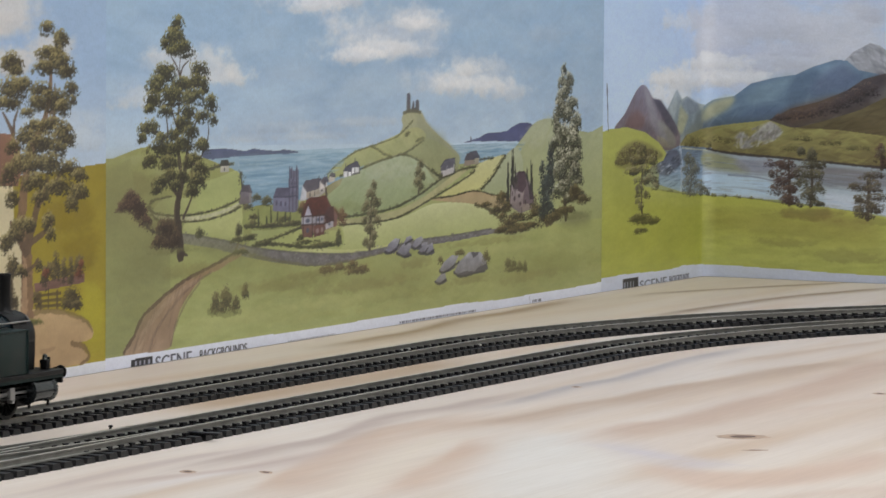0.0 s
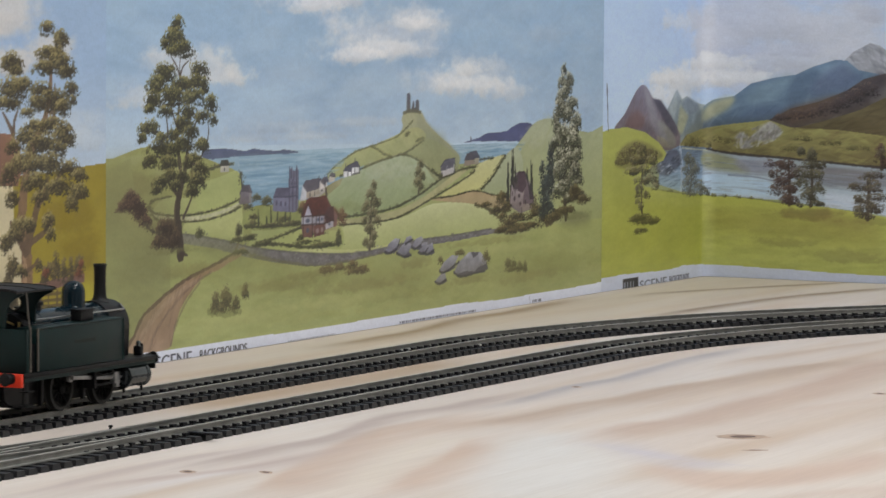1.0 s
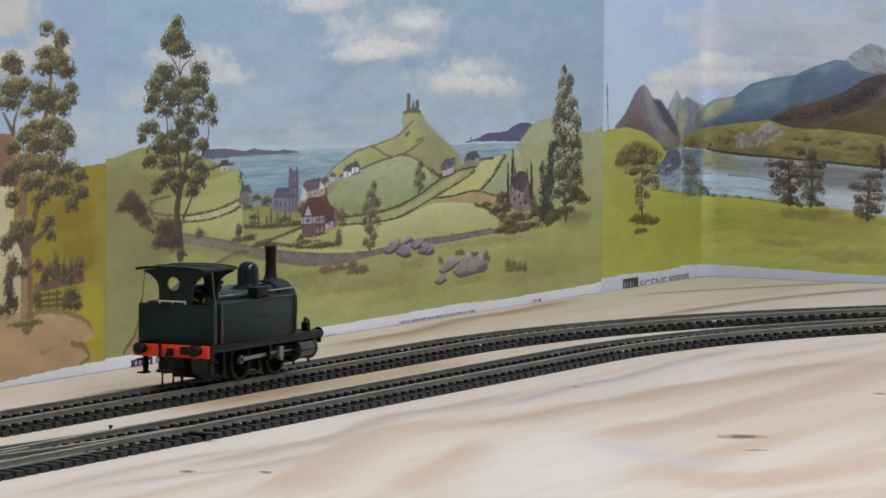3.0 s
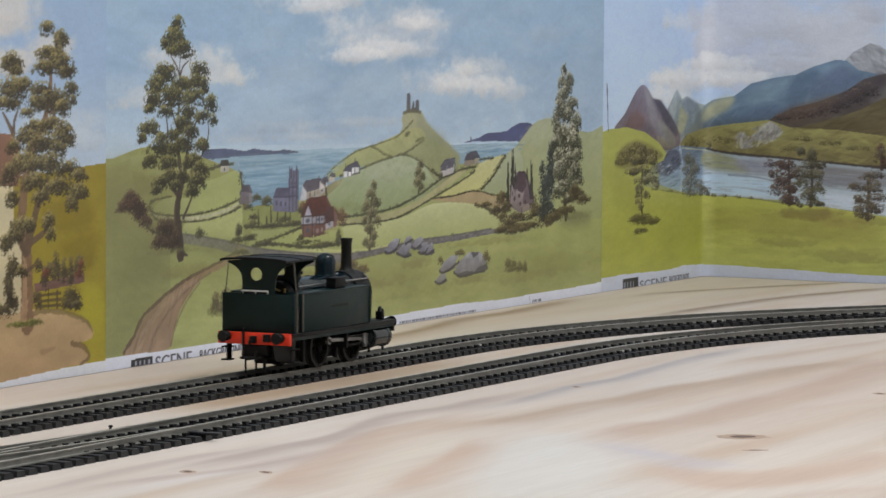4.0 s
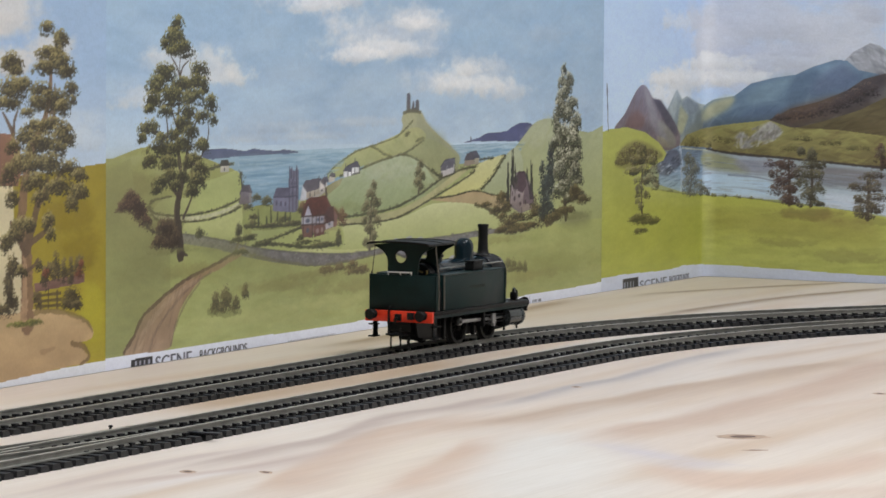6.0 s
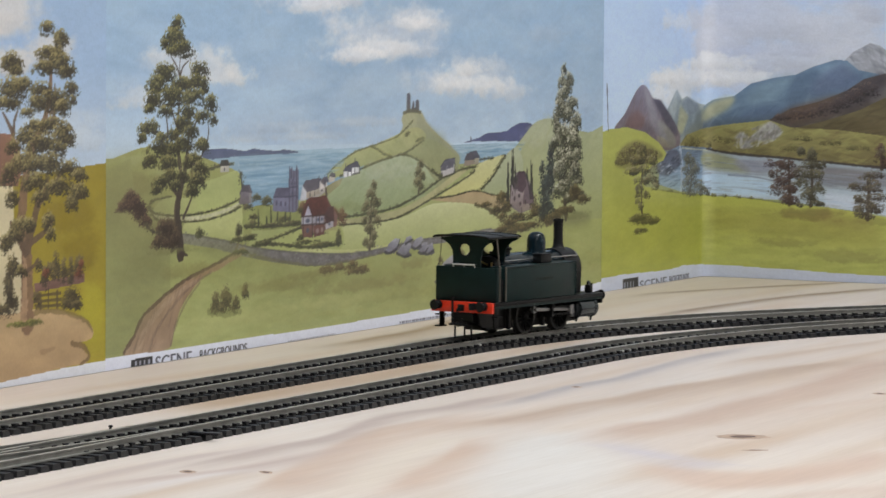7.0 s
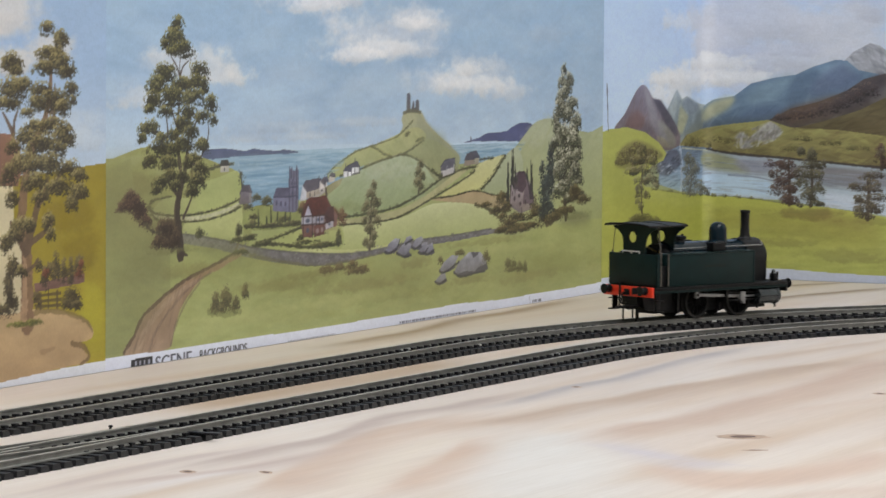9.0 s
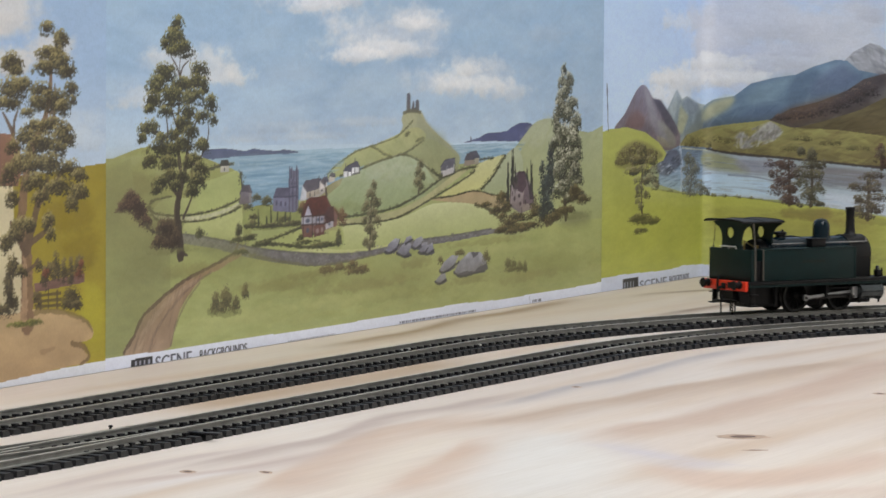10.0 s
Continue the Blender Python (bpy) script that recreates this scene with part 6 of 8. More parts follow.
art.leaves("-680.4,132.6,5.3,2.7 -670.6,128.8,5.3,3.2 -673.1,124.6,4.1,1.7 -679.6,123.3,8.9,2.5 -671.4,119.5,10.6,3.8 -682.8,117.8,8.1,2.5 -665.7,116.4,5.8,2.6 -705.8,120.5,7,3.3 -702.7,117.2,4.7,1.7 -705,109.7,11,4.6 -697.1,111.7,6.3,2.9 -708.1,104.7,8.6,2.5 -683.6,109.8,8.1,3 -676.3,105.9,9.8,4.2 -687.6,104.8,6.4,2.9 -663.2,110,5,3 -661.5,105.7,2.9,1.7 -668.9,102.8,5.7,3 -694.7,101.2,4.8,1.7 -689.2,96,9.6,2.5 -677.1,96.2,9.8,3 -668.1,93,7.4,4.3 -695.5,92,9.5,3.4 -683.5,89.1,11.3,3.8 -705,88.9,4.7,2.5 -673,87.2,6.5,2.6 -697.1,82.4,10.3,3.8 -681.1,81.9,12.9,3.8 -664.7,79.2,9.9,3.4 -656.4,76.4,5.8,2.6 -707.3,78.5,6.3,4.2 -689.1,75.4,10.4,3.4 -671.3,73,10.7,3 -657.2,70.8,6.7,2.6 -704.9,70.1,4.7,3.3 -663,66.3,5,3 -685.1,69.3,6.4,3 -699.4,59.4,7.1,2.9 -703.4,56.2,6.3,2.5 -693.1,59.5,4,2.5 -679.4,60.6,4.1,3.4 -677.8,55.4,3.3,2.6 -698.6,42.5,4,2.1 -709.6,53.6,4.7,2.9", (58, 50, 33), (108, 95, 52), (172, 156, 92), 1.0, 1.45, 0.65)
art.leaves("-700.9,22.9,7.1,1.1 -690.6,23,6.4,1.3", (104, 104, 44), (140, 138, 60), (160, 156, 76), 0.9, 1.0, 0.7)
art.fill("-821.1,-0.3 -712.7,2.2 -688.9,3.2 -664.5,4 -637.1,4.4 -608.7,4.4 -608.3,-56.5 -821.2,-32", (216, 220, 230), (206, 211, 224), 0.03, 20, False)
poster("cottage_poster", "printed paper poster of tall trees beside a cottage garden", art, 0.3, 0.4, 5)

# -- right sheet: mountain lake, folded into the corner --
art = Print(steps(-143, -1, 0.8) + steps(-0.4, 150, 0.5), FINE_V, 3)
# sky, water and grass tones brightened for light the end wall lacks
art.fill("-167,288.1 4,300.2 99.1,297.8 143.1,296.4 147.2,61.7 102.9,60.6 4,58 -161.1,63.1", (176, 210, 252), (206, 226, 248), 0.04, 40, False)
art.cloud("-43.5,99.8,32.4,15 -55.8,107.4,24,6.5 -71.4,98.7,15.8,5.9", (240, 240, 236), 0.95, 60)
art.cloud("-1.3,131.2,20.1,7.9 -32.4,137.2,32.7,6.6", (228, 232, 236), 0.8, 61)
art.cloud("27,131.5,43,18.2 14.1,107,30,10.9 56.8,116.7,39.2,12 76,137.9,35.5,13.8 36.8,140.6,49.4,18.1 82.7,123,38.7,14.9 0.5,119.1,16.8,18.3", (220, 221, 227), 0.9, 62)
art.cloud("101.5,146.9,19.1,8.9 50.2,122.6,19.6,4.2 20.5,121.7,16.6,3.6", (204, 208, 222), 0.5, 63)
art.cloud("-20.4,107.1,38.0,7.9 14.3,107.7,25.2,6.1 -61.0,107.5,27.9,4.2 0.8,116.0,29.3,5.5", (246, 243, 236), 0.85, 64)
# far peaks
art.fill("-161.6,81.3 4,76.4 -4,76.3 146.8,79.4 148.4,-9.3 -4,-15.7 4,-15.7 -159.3,-5.3", (150, 158, 130), (176, 180, 80), 0.05, 10, False)
art.fill("79.5,116.3 85.9,122.4 95.4,127.3 100.6,126.1 108.3,121.4 130.6,111.6 131,90.9 79.8,99", (186, 186, 190), (140, 140, 144), 0.15, 6, False, edge=0.5, seed=61)
scumble(art, "81.1,117.6 95.4,127.3 108.3,121.4 121.2,108.5 89.4,105.1", 90, ((206, 206, 208), (130, 130, 138), (160, 160, 162)), 3, 8, 0.8, -0.7, 0.3, 0.4)
art.fill("-64.5,79.3 -55.3,91.9 -42.7,101.3 -35.2,96.4 -27.9,98.1 -17.9,94.9 4,92.3 4,69.7 -57.8,71.1", (178, 190, 190), (140, 150, 140), 0.14, 8, False, edge=0.4, seed=62)
art.fill("-41.8,100.4 -34.4,95.8 -35.5,78.6 -46.8,77.4", (206, 208, 180), (168, 166, 122), 0.1, 6, False, alpha=0.8, soft=0.8)
art.fill("-29.3,89.1 4,91 4,69.7 -31.9,70.4", (112, 126, 136), (120, 126, 104), 0.15, 6, False, alpha=0.7, soft=1.0)
# far peaks in blue haze with a lit shoulder
art.fill("-62.7,85.2 -51.8,94.0 -42.3,101.9 -34.0,95.2 -25.8,97.5 -10.8,93.6 -15.5,84.3 -35.8,75.7 -46.4,77.4", (158, 174, 186), (128, 142, 146), 0.12, 2, False, alpha=0.9, soft=0.4)
art.fill("-59.5,86.1 -43.1,101.3 -42.0,92.3 -48.2,82.0", (190, 200, 196), (170, 178, 168), 0.12, 2, False, alpha=0.7, soft=0.8)
art.fill("-43.2,77.4 -37.2,93.4 -24.7,87.2 -33.4,78.3", (198, 196, 146), (176, 174, 120), 0.12, 2, False, alpha=0.8, soft=0.8)
art.fill("-33.9,94.6 -25.8,96.9 -10.8,93.3 -9.0,89.9 -22.2,87.5", (128, 140, 160), (120, 130, 142), 0.12, 2, False, alpha=0.6, soft=0.8)
RIDGE = "-4,92.2 4.9,95.9 17.5,98 27.4,104.8 40.6,108 53.6,110 63.4,114.3 76.3,118.1 82.7,117.6 89.2,112.9 102.1,110.7 146.3,111.8 147.2,61.7 -4,69.5"
art.fill(RIDGE, (116, 146, 172), (96, 116, 132), 0.14, 9, False, edge=0.4, seed=63)
scumble(art, RIDGE, 420, ((92, 122, 152), (146, 172, 188), (108, 138, 162), (84, 104, 128)), 3, 10, 0.9, 0.75, 0.22, 0.4)
art.fill("-4,89.7 6.9,95.4 17.5,97.4 15,91.8 6.3,86.8 -4,83.6", (212, 206, 148), (172, 170, 128), 0.12, 6, alpha=0.85, seed=64, soft=1.2)
art.fill("24.8,97.5 37.9,106.2 51.7,108.8 47.9,101.5 32.9,92.2", (150, 182, 198), (128, 156, 168), 0.12, 6, alpha=0.6, seed=65, soft=2.0)
art.fill("60.3,104.7 74.4,115.7 82.8,116.4 86.7,111.1 76.5,104.3", (146, 172, 188), (112, 134, 158), 0.14, 6, alpha=0.6, seed=66, soft=1.6)
art.fill("-4,81.8 17.7,86.4 37.5,88 57.1,94.4 50.7,86.4 27.7,81.1 -4,76.3", (88, 104, 124), (92, 102, 110), 0.12, 6, alpha=0.65, seed=67, soft=1.5)
art.fill("50.5,104.5 63.4,112.5 66.7,107.8 57.1,95.6 49.3,92.4", (84, 108, 138), (92, 112, 134), 0.12, 6, alpha=0.55, seed=74, soft=1.4)
art.fill("60.6,98.1 65.3,107.8 79.8,116.4 92.1,108.8 83.2,102.1", (88, 98, 138), (92, 100, 132), 0.12, 2, False, alpha=0.5, soft=2)
art.fill("17.9,85.8 31.1,93.7 50.9,92.5 37.8,86.8", (78, 98, 136), (84, 100, 130), 0.12, 2, False, alpha=0.5, soft=2)
FELL = "27.7,80.5 50.6,91.9 66.9,95.8 83,102 92.5,108.1 105.3,111.3 146.2,117.7 146.9,73.5 27.9,70.2"
art.fill(FELL, (88, 76, 76), (98, 86, 70), 0.22, 5, False, edge=0.8, seed=68)
scumble(art, FELL, 380, ((72, 60, 62), (132, 118, 108), (92, 78, 72), (112, 88, 80)), 2, 6, 0.8, 0.5, 0.28, 0.6)
art.fill("95.9,99.8 105.4,105.3 121.2,108.5 121.4,98.2 97.5,95.1", (148, 142, 142), (120, 112, 106), 0.15, 5, alpha=0.7, seed=69, soft=1.2)
art.fill("41.8,86.9 50.9,92.5 63.9,96.4 77.4,99.6 77.6,90.0 64.0,86.1 51.0,83.8", (120, 92, 72), (108, 82, 66), 0.12, 2, False, alpha=0.7, soft=1.5)
art.fill("64.0,87.6 80.0,100.2 92.8,106.4 104.2,112.5 104.4,100.6 83.4,90.4", (78, 70, 76), (86, 76, 76), 0.12, 2, False, alpha=0.65, soft=1.5)
# brown fell and banks
BROWN = "49.5,80.4 70.3,85.6 89.6,91.4 105.5,98.8 146.3,108.9 147.3,55.8 51.1,58"
art.fill(BROWN, (120, 106, 66), (98, 82, 54), 0.14, 9, False, seed=70)
scumble(art, BROWN, 420, ((140, 126, 74), (80, 66, 44), (114, 96, 60), (98, 84, 50)), 4, 12, 0.8, 0.2, 0.2, 0.25)
art.leaves("46.0,87.3,4.6,1.5 54.2,88.7,5.2,2.1 64.0,90.0,5.2,2.4 72.0,92.9,5.2,2.7 80.1,95.7,5.2,3.0 88.1,99.2,5.1,3.3 95.4,102.9,5.1,3.3", *((60, 50, 54), (94, 76, 72), (128, 106, 96)), 0.7, 1.2, 0.6)
SHORE = "-38.5,71.8 -27.2,77.5 4,81.3 17.7,83.4 37.6,85.6 50.8,81.6 76.8,80.9 102.6,78.5 146.8,79.4 147.2,60 102.9,61.5 73.9,64 44.5,65.7 14.6,67.2 -38.5,70.6"
art.fill(SHORE, (168, 162, 84), (122, 106, 64), 0.14, 8, False, edge=0.6, seed=71)
scumble(art, SHORE, 520, ((186, 178, 92), (104, 86, 50), (142, 124, 70), (164, 150, 80)), 3, 10, 0.8, 0.1, 0.22, 0.35)
for rock, s in (("25.2,73.2 32.7,81.2 39.2,84.4 45.9,79.7 41.7,75.4 31.1,73.9", 72), ("21.9,70.1 25.2,74.4 29.2,70.2", 73), ("17.9,74.8 21.8,78.6 25.2,75.6", 76)):
    art.fill(rock, (200, 198, 200), (142, 136, 130), 0.3, 3, edge=0.8, seed=s, alpha=0.8, soft=0.6)
scumble(art, "16.6,69.9 21.1,78 39.2,85 47.5,79.1 41,74.1 27.9,69.6", 120, ((214, 212, 214), (112, 104, 96), (160, 150, 150)), 1.2, 3.5, 0.7, 0.9, 0.35, 0.5)
art.leaves("-20.5,73.7,5,2.7 -12.2,72.9,4.2,2.4 1.8,72.1,2,1.8 -28.7,72.1,3.3,1.5 7.2,75.2,2.7,1.5 13.9,74.2,2.7,1.5 57.4,76.3,4.6,1.5 73.7,74.3,5.8,1.5 51,70.7,5.2,1.5 89.9,71.6,6.4,1.5", (92, 84, 48), (122, 112, 62), (152, 142, 84), 0.5, 0.8, 0.7)
# dark peak in front
PEAK = "-127.8,82.8 -114.4,90 -102.5,99.1 -94.9,103.7 -88.8,104.5 -82.5,101.8 -76.1,97.3 -66.6,96.3 -58.5,92 -47,85.2 -37,77.2 -41.7,70.1 -78.4,71.1 -117.1,78.5"
art.fill(PEAK, (132, 124, 142), (128, 108, 110), 0.16, 6, edge=0.3, seed=75)
scumble(art, PEAK, 260, ((108, 96, 112), (152, 138, 148), (134, 102, 98), (108, 96, 112)), 2, 6, 0.9, 1.1, 0.22, 0.3)
art.fill("-88.8,104.2 -80.9,100.6 -74.5,95.8 -69.5,88 -78.8,82.9 -83.7,91.2", (158, 150, 160), (140, 130, 136), 0.15, 4, alpha=0.75, soft=0.8)
art.fill("-71.3,96.3 -56.9,91.3 -45.4,84 -40.3,77.2 -55,81.8 -64.8,89.7", (80, 72, 90), (86, 78, 84), 0.15, 4, alpha=0.8, soft=0.6)
art.fill("-69.4,85.6 -56.6,83 -43.5,75.5 -46.6,70.8 -62.7,74.8", (164, 166, 152), (132, 130, 104), 0.15, 4, alpha=0.7, soft=0.8)
art.fill("-108.3,88.7 -96.1,91.4 -86.7,86 -94.3,81.5 -112.7,83", (138, 96, 88), (128, 90, 84), 0.1, 4, alpha=0.6, soft=1.2)
art.fill("-88.4,102.5 -80.4,98.3 -67.5,86.2 -52.7,74.0 -72.0,78.6 -81.8,90.0", (166, 162, 172), (140, 134, 140), 0.12, 2, False, alpha=0.65, soft=0.8)
art.fill("-76.5,97.6 -64.6,96.3 -51.6,88.0 -40.9,81.5 -43.1,76.5 -59.5,84.9", (88, 84, 102), (96, 90, 104), 0.12, 2, False, alpha=0.75, soft=0.6)
art.fill("-69.6,78.0 -59.2,76.2 -51.0,71.0 -67.8,71.4", (176, 166, 128), (140, 128, 96), 0.12, 2, False, alpha=0.6, soft=0.6)
# water
WATER_L = "-68.4,52.4 -60.9,68.2 -38.5,71.8 4,69.7 4,44 -37.7,47.7"
art.fill(WATER_L, (112, 134, 160), (158, 190, 220), 0.10, 5, False, stretch=5)
WATER_R = "-4,69.2 18,66.9 44.5,65.1 73.9,63.4 102.9,61.5 147.2,59.4 147.7,31 103.3,36.7 74.3,39.4 44.8,42.7 14.9,43.7 -4,43.8"
art.fill(WATER_R, (164, 176, 178), (208, 224, 236), 0.07, 6, False, stretch=7)
art.fill("-4,67.1 14.6,65.6 28.1,58 18.1,57.2 -4,60.4", (172, 166, 98), (154, 154, 106), 0.1, 5, alpha=0.75, soft=0.9)
art.fill("18,63 28,64.1 41.9,63.3 38.6,57.7 31.4,56.3 23.1,57.9", (150, 146, 164), (152, 152, 174), 0.12, 4, alpha=0.7, soft=1.0)
art.fill("51.1,61.7 77.2,61.1 106.1,58.9 147.2,57 147.4,47.6 103.1,50.4 74.1,50.2 54.5,53.9", (118, 104, 98), (132, 134, 148), 0.12, 5, False, alpha=0.75, stretch=6, soft=1.0)
art.fill("-4,57.3 21.5,55.4 38,53.5 44.8,45.5 18.3,44.4 -4,45", (190, 218, 240), (198, 226, 246), 0.06, 5, False, alpha=0.8, stretch=6, soft=1.0)
art.fill("70.9,47.1 90.3,45.9 115.9,44.5 116.1,33.5 90.4,38.7 71.6,40.5", (216, 224, 232), (204, 214, 226), 0.06, 5, False, alpha=0.85, stretch=6, soft=0.8)
scumble(art, WATER_R, 360, ((206, 220, 232), (112, 120, 138), (160, 190, 214), (140, 136, 132)), 3, 12, 0.4, -0.05, 0.2, 0.04)
scumble(art, WATER_L, 160, ((84, 92, 112), (172, 194, 214), (128, 150, 176), (70, 74, 92)), 3, 10, 0.5, 0.05, 0.28, 0.1)
art.line("-0.1,69.3 18,66.9 44.5,65.4 73.9,63.4 102.9,61.5 122,60.5", (66, 56, 56), 1.2, 1.4, 0.85, 0.7)
art.line("14.8,55.3 31.4,54.5 51.2,50.8", (104, 110, 130), 1.0, 0.6, 0.5, 0.5)
art.line("-34.4,45.5 -34,59 -36.9,71.2", (196, 206, 218), 4.0, 3.0, 0.55, 0.6)
art.fill("-70.2,60.2 -60.9,68.2 -41.7,69.5 -35,63.9 -41.4,59.3 -59,56.2", (84, 84, 100), (96, 104, 126), 0.25, 3, alpha=0.8, soft=0.6, stretch=4)
scumble(art, "-70.1,56.6 -61,68.8 -35.2,70.5 -33.2,57.8", 60, ((52, 52, 66), (206, 212, 222), (84, 88, 108)), 1.5, 5, 0.5, 0.15, 0.45, 0.2)
art.line("-33.6,70.5 -17.1,69.4 0.5,68.4", (206, 204, 160), 0.8, 0.6, 0.8, 0.5)
# near banks
BANK_L = "-147,80.9 -132.3,82.9 -109.7,83 -86.5,80.1 -67.5,74.3 -56.1,68.1 -60.8,64.6 -76.6,62.2 -90.5,57.3 -85.7,51.8 -53.9,48.3 4,44 4,4.7 -32.3,5.2 -68.5,4.3 -115.1,5.2 -159.6,5 -161.5,77.3"
art.fill(BANK_L, (186, 188, 80), (188, 190, 60), 0.07, 12, False, seed=76)
BANK_R = "-4,43.8 14.9,43.7 31.6,42.6 51.4,40.5 74.3,39.4 96.9,36.5 147.7,30.4 148.4,-9.3 -4,-15.7"
art.fill(BANK_R, (202, 202, 78), (186, 190, 84), 0.07, 12, False, seed=77)
art.fill("-125.4,64.0 -119.6,71.9 -103.0,75.9 -87.5,74.9 -62.2,68.3 -67.6,65.2 -102.6,61.8", (134, 120, 76), (108, 94, 60), 0.16, 3, True, alpha=0.6, soft=1.0)
art.leaves("-112.0,69.7,9.9,3.2 -96.8,72.2,10.8,2.6 -79.6,68.8,10.2,2.1 -118.0,65.8,8.3,1.5 -95.0,65.7,12.4,2.3", *((76, 64, 44), (104, 90, 58), (132, 116, 72)), 0.65, 0.8, 0.6)
art.line("-77.8,50.4 -45.8,47.4 -4.5,44", (116, 108, 58), 0.7, 0.5, 0.6, 0.8)
art.line("0.2,43.9 18.3,43.8 34.9,42.4 51.4,40.5", (112, 108, 56), 0.6, 0.5, 0.6, 0.8)
art.leaves("5.6,44.3,1.7,0.9 12.3,44.2,1.3,0.9 20.3,43.8,2,0.9 28.3,43.5,1.3,0.6 -50.7,48.2,4,0.6", (98, 90, 50), (126, 118, 62), (150, 142, 80), 0.6, 0.8, 0.6)
brush_grass(art, "-160.7,48.9 4,42.7 4,2.8 -159.6,6.1", 300, ((164, 166, 52), (204, 204, 86), (176, 170, 58)), 4, 14)
brush_grass(art, "-4,39.5 51.4,38.1 147.7,29.2 148.2,4.1 -4,2.7", 340, ((150, 150, 62), (196, 196, 96), (164, 158, 72)), 4, 14)
art.cloud("62.9,35.4,19.6,3.6", (128, 106, 58), 0.6, 81)
art.cloud("64.5,36.7,19.6,2.1 103.3,33.1,16,2.7 84.4,13.6,25.8,3.6 48.4,19.8,19.7,3", (144, 134, 68), 0.45, 79)
art.cloud("-77.7,45.6,23.6,4.1 -29.3,40.7,27.9,3", (196, 194, 86), 0.4, 80)
art.fill("1.9,36.0 51.7,35.1 103.6,28.4 103.8,18.8 35.4,23.9 2.0,27.4", (156, 134, 56), (164, 150, 60), 0.1, 8, False, alpha=0.4, soft=4)
art.fill("69.6,38.1 90.7,33.9 103.6,31.4 94.0,29.0 64.8,31.9", (150, 116, 64), (152, 124, 66), 0.1, 8, False, alpha=0.45, soft=3)
art.fill("-132.9,62.2 -5.8,44.4 -4.6,9.2 -131.4,10.3", (176, 174, 52), (170, 170, 50), 0.1, 10, False, alpha=0.3, soft=8)
# small trees by the lake
for trunk, leaf, cols in (
        ("-89,33.7 -90.2,49.1 -89.2,66.7", "-88.6,71.3,3.9,1.8 -93.8,65.6,7,2.3 -72.7,63.8,3.9,2.1 -100.6,60.3,6.9,1.8 -85.9,60.7,6.2,1.8 -78,55.7,8.6,2.1 -70,52.8,4,1.5 -93.4,52.1,4.6,1.5 -95.6,47.8,3.9,1.5 -82.4,47,3.9,1.5 -90.8,42.6,3.9,1.5", ((66, 58, 40), (100, 90, 54), (140, 128, 78))),
        ("-21.2,45 -19.9,55.5 -23.6,66", "-24.4,64.8,6.6,2.7 -15.1,60.2,6.7,2.4 -19.9,55.5,7.5,2.1 -28.1,52.2,4.9,2.1 -13.1,51,6.7,2.1 -6.3,47.8,5.9,1.8 -19.6,46.7,6.6,1.8", ((80, 78, 62), (112, 108, 84), (156, 152, 124))),
        ("50.7,40.5 50.6,53.2 49.8,62.2", "47.8,61.9,5.9,2.7 43.3,56.6,3.9,2.1 51.8,55.9,3.3,1.8 44.7,50.6,3.9,2.1 51.9,49.9,3.6,2.1 49.7,45.3,3,1.8 51.4,41.7,5.2,1.2", ((72, 54, 52), (98, 74, 66), (124, 98, 84))),
        ("63.2,40.3 63.6,53.5 62.7,68.6", "56.9,69.7,2,1.5 63.4,68.6,2.3,2.1 60.9,62.8,4.9,2.4 68.1,62.1,2.6,2.1 56.1,57.9,3.3,2.1 64.2,57.2,4.2,2.4 57.8,52.8,3.6,2.1 67.6,50.6,2.9,2.1 61.1,48,3.9,2.4 63.5,43.6,2.3,1.8 68.4,41.3,2.6,0.9 56.6,40.4,2,0.9", ((72, 66, 52), (106, 96, 70), (142, 130, 98))),
        ("95.6,34.1 96.1,48.4 95.3,55", "95,56.2,4.2,1.5 99.2,53,3.2,2.1 88.6,50.6,4.2,1.8 96.7,50,3.5,1.5 99.9,46.2,3.8,1.5 90.3,44.7,3.2,1.8 95.2,41.8,4.2,2.1 90.1,39.3,2.9,1.5 99.4,39.3,3.2,1.8 95.3,35.8,4.5,1.5", ((74, 64, 54), (104, 92, 70), (138, 122, 94))),
        ("103.5,60.6 103.4,69.6", "102.7,71.9,1.9,2.1 101.5,66.5,2.6,2.4 104.8,63.6,1.9,2.4", ((62, 44, 42), (96, 66, 56), (128, 92, 76)))):
    art.line(trunk, (78, 62, 46), 2.2, 0.8, 0.85, 0.4)
    art.leaves(leaf, *cols, 0.6, 1.0, 0.6)
    for k in range(2):
        art.leaves(" ".join("%g,%g,%g,%g" % (u + art.rnd.normal() * ru * 0.6, v + art.rnd.normal() * rv * 0.7, ru * 0.5, rv * 0.75) for u, v, ru, rv in points(leaf)), *cols, 0.45, 0.8, 0.8)
art.leaves("-88.3,34.9,12.5,2.4 -78.9,33.3,11,1.8 -97.6,35.9,6.2,1.8 -91.2,29.1,9.3,1.2", (86, 80, 40), (116, 110, 56), (138, 132, 70), 0.8, 1.0, 0.6)
art.leaves("-91.3,70.3,7.0,2.1 -98.9,66.4,8.5,2.0 -79.4,64.9,7.1,2.4 -104.1,60.7,8.4,1.8 -87.1,60.8,8.6,2.1 -73.0,60.3,5.5,2.1 -94.7,55.7,6.2,1.8 -79.1,55.2,7.1,2.1 -71.2,51.4,4.7,1.8 -93.0,50.7,5.4,2.1 -85.2,47.4,4.7,1.8 -94.4,44.9,3.9,1.5 -92.0,41.5,3.1,1.8", *((84, 76, 50), (128, 118, 72), (180, 168, 112)), 0.72, 0.8, 0.8)
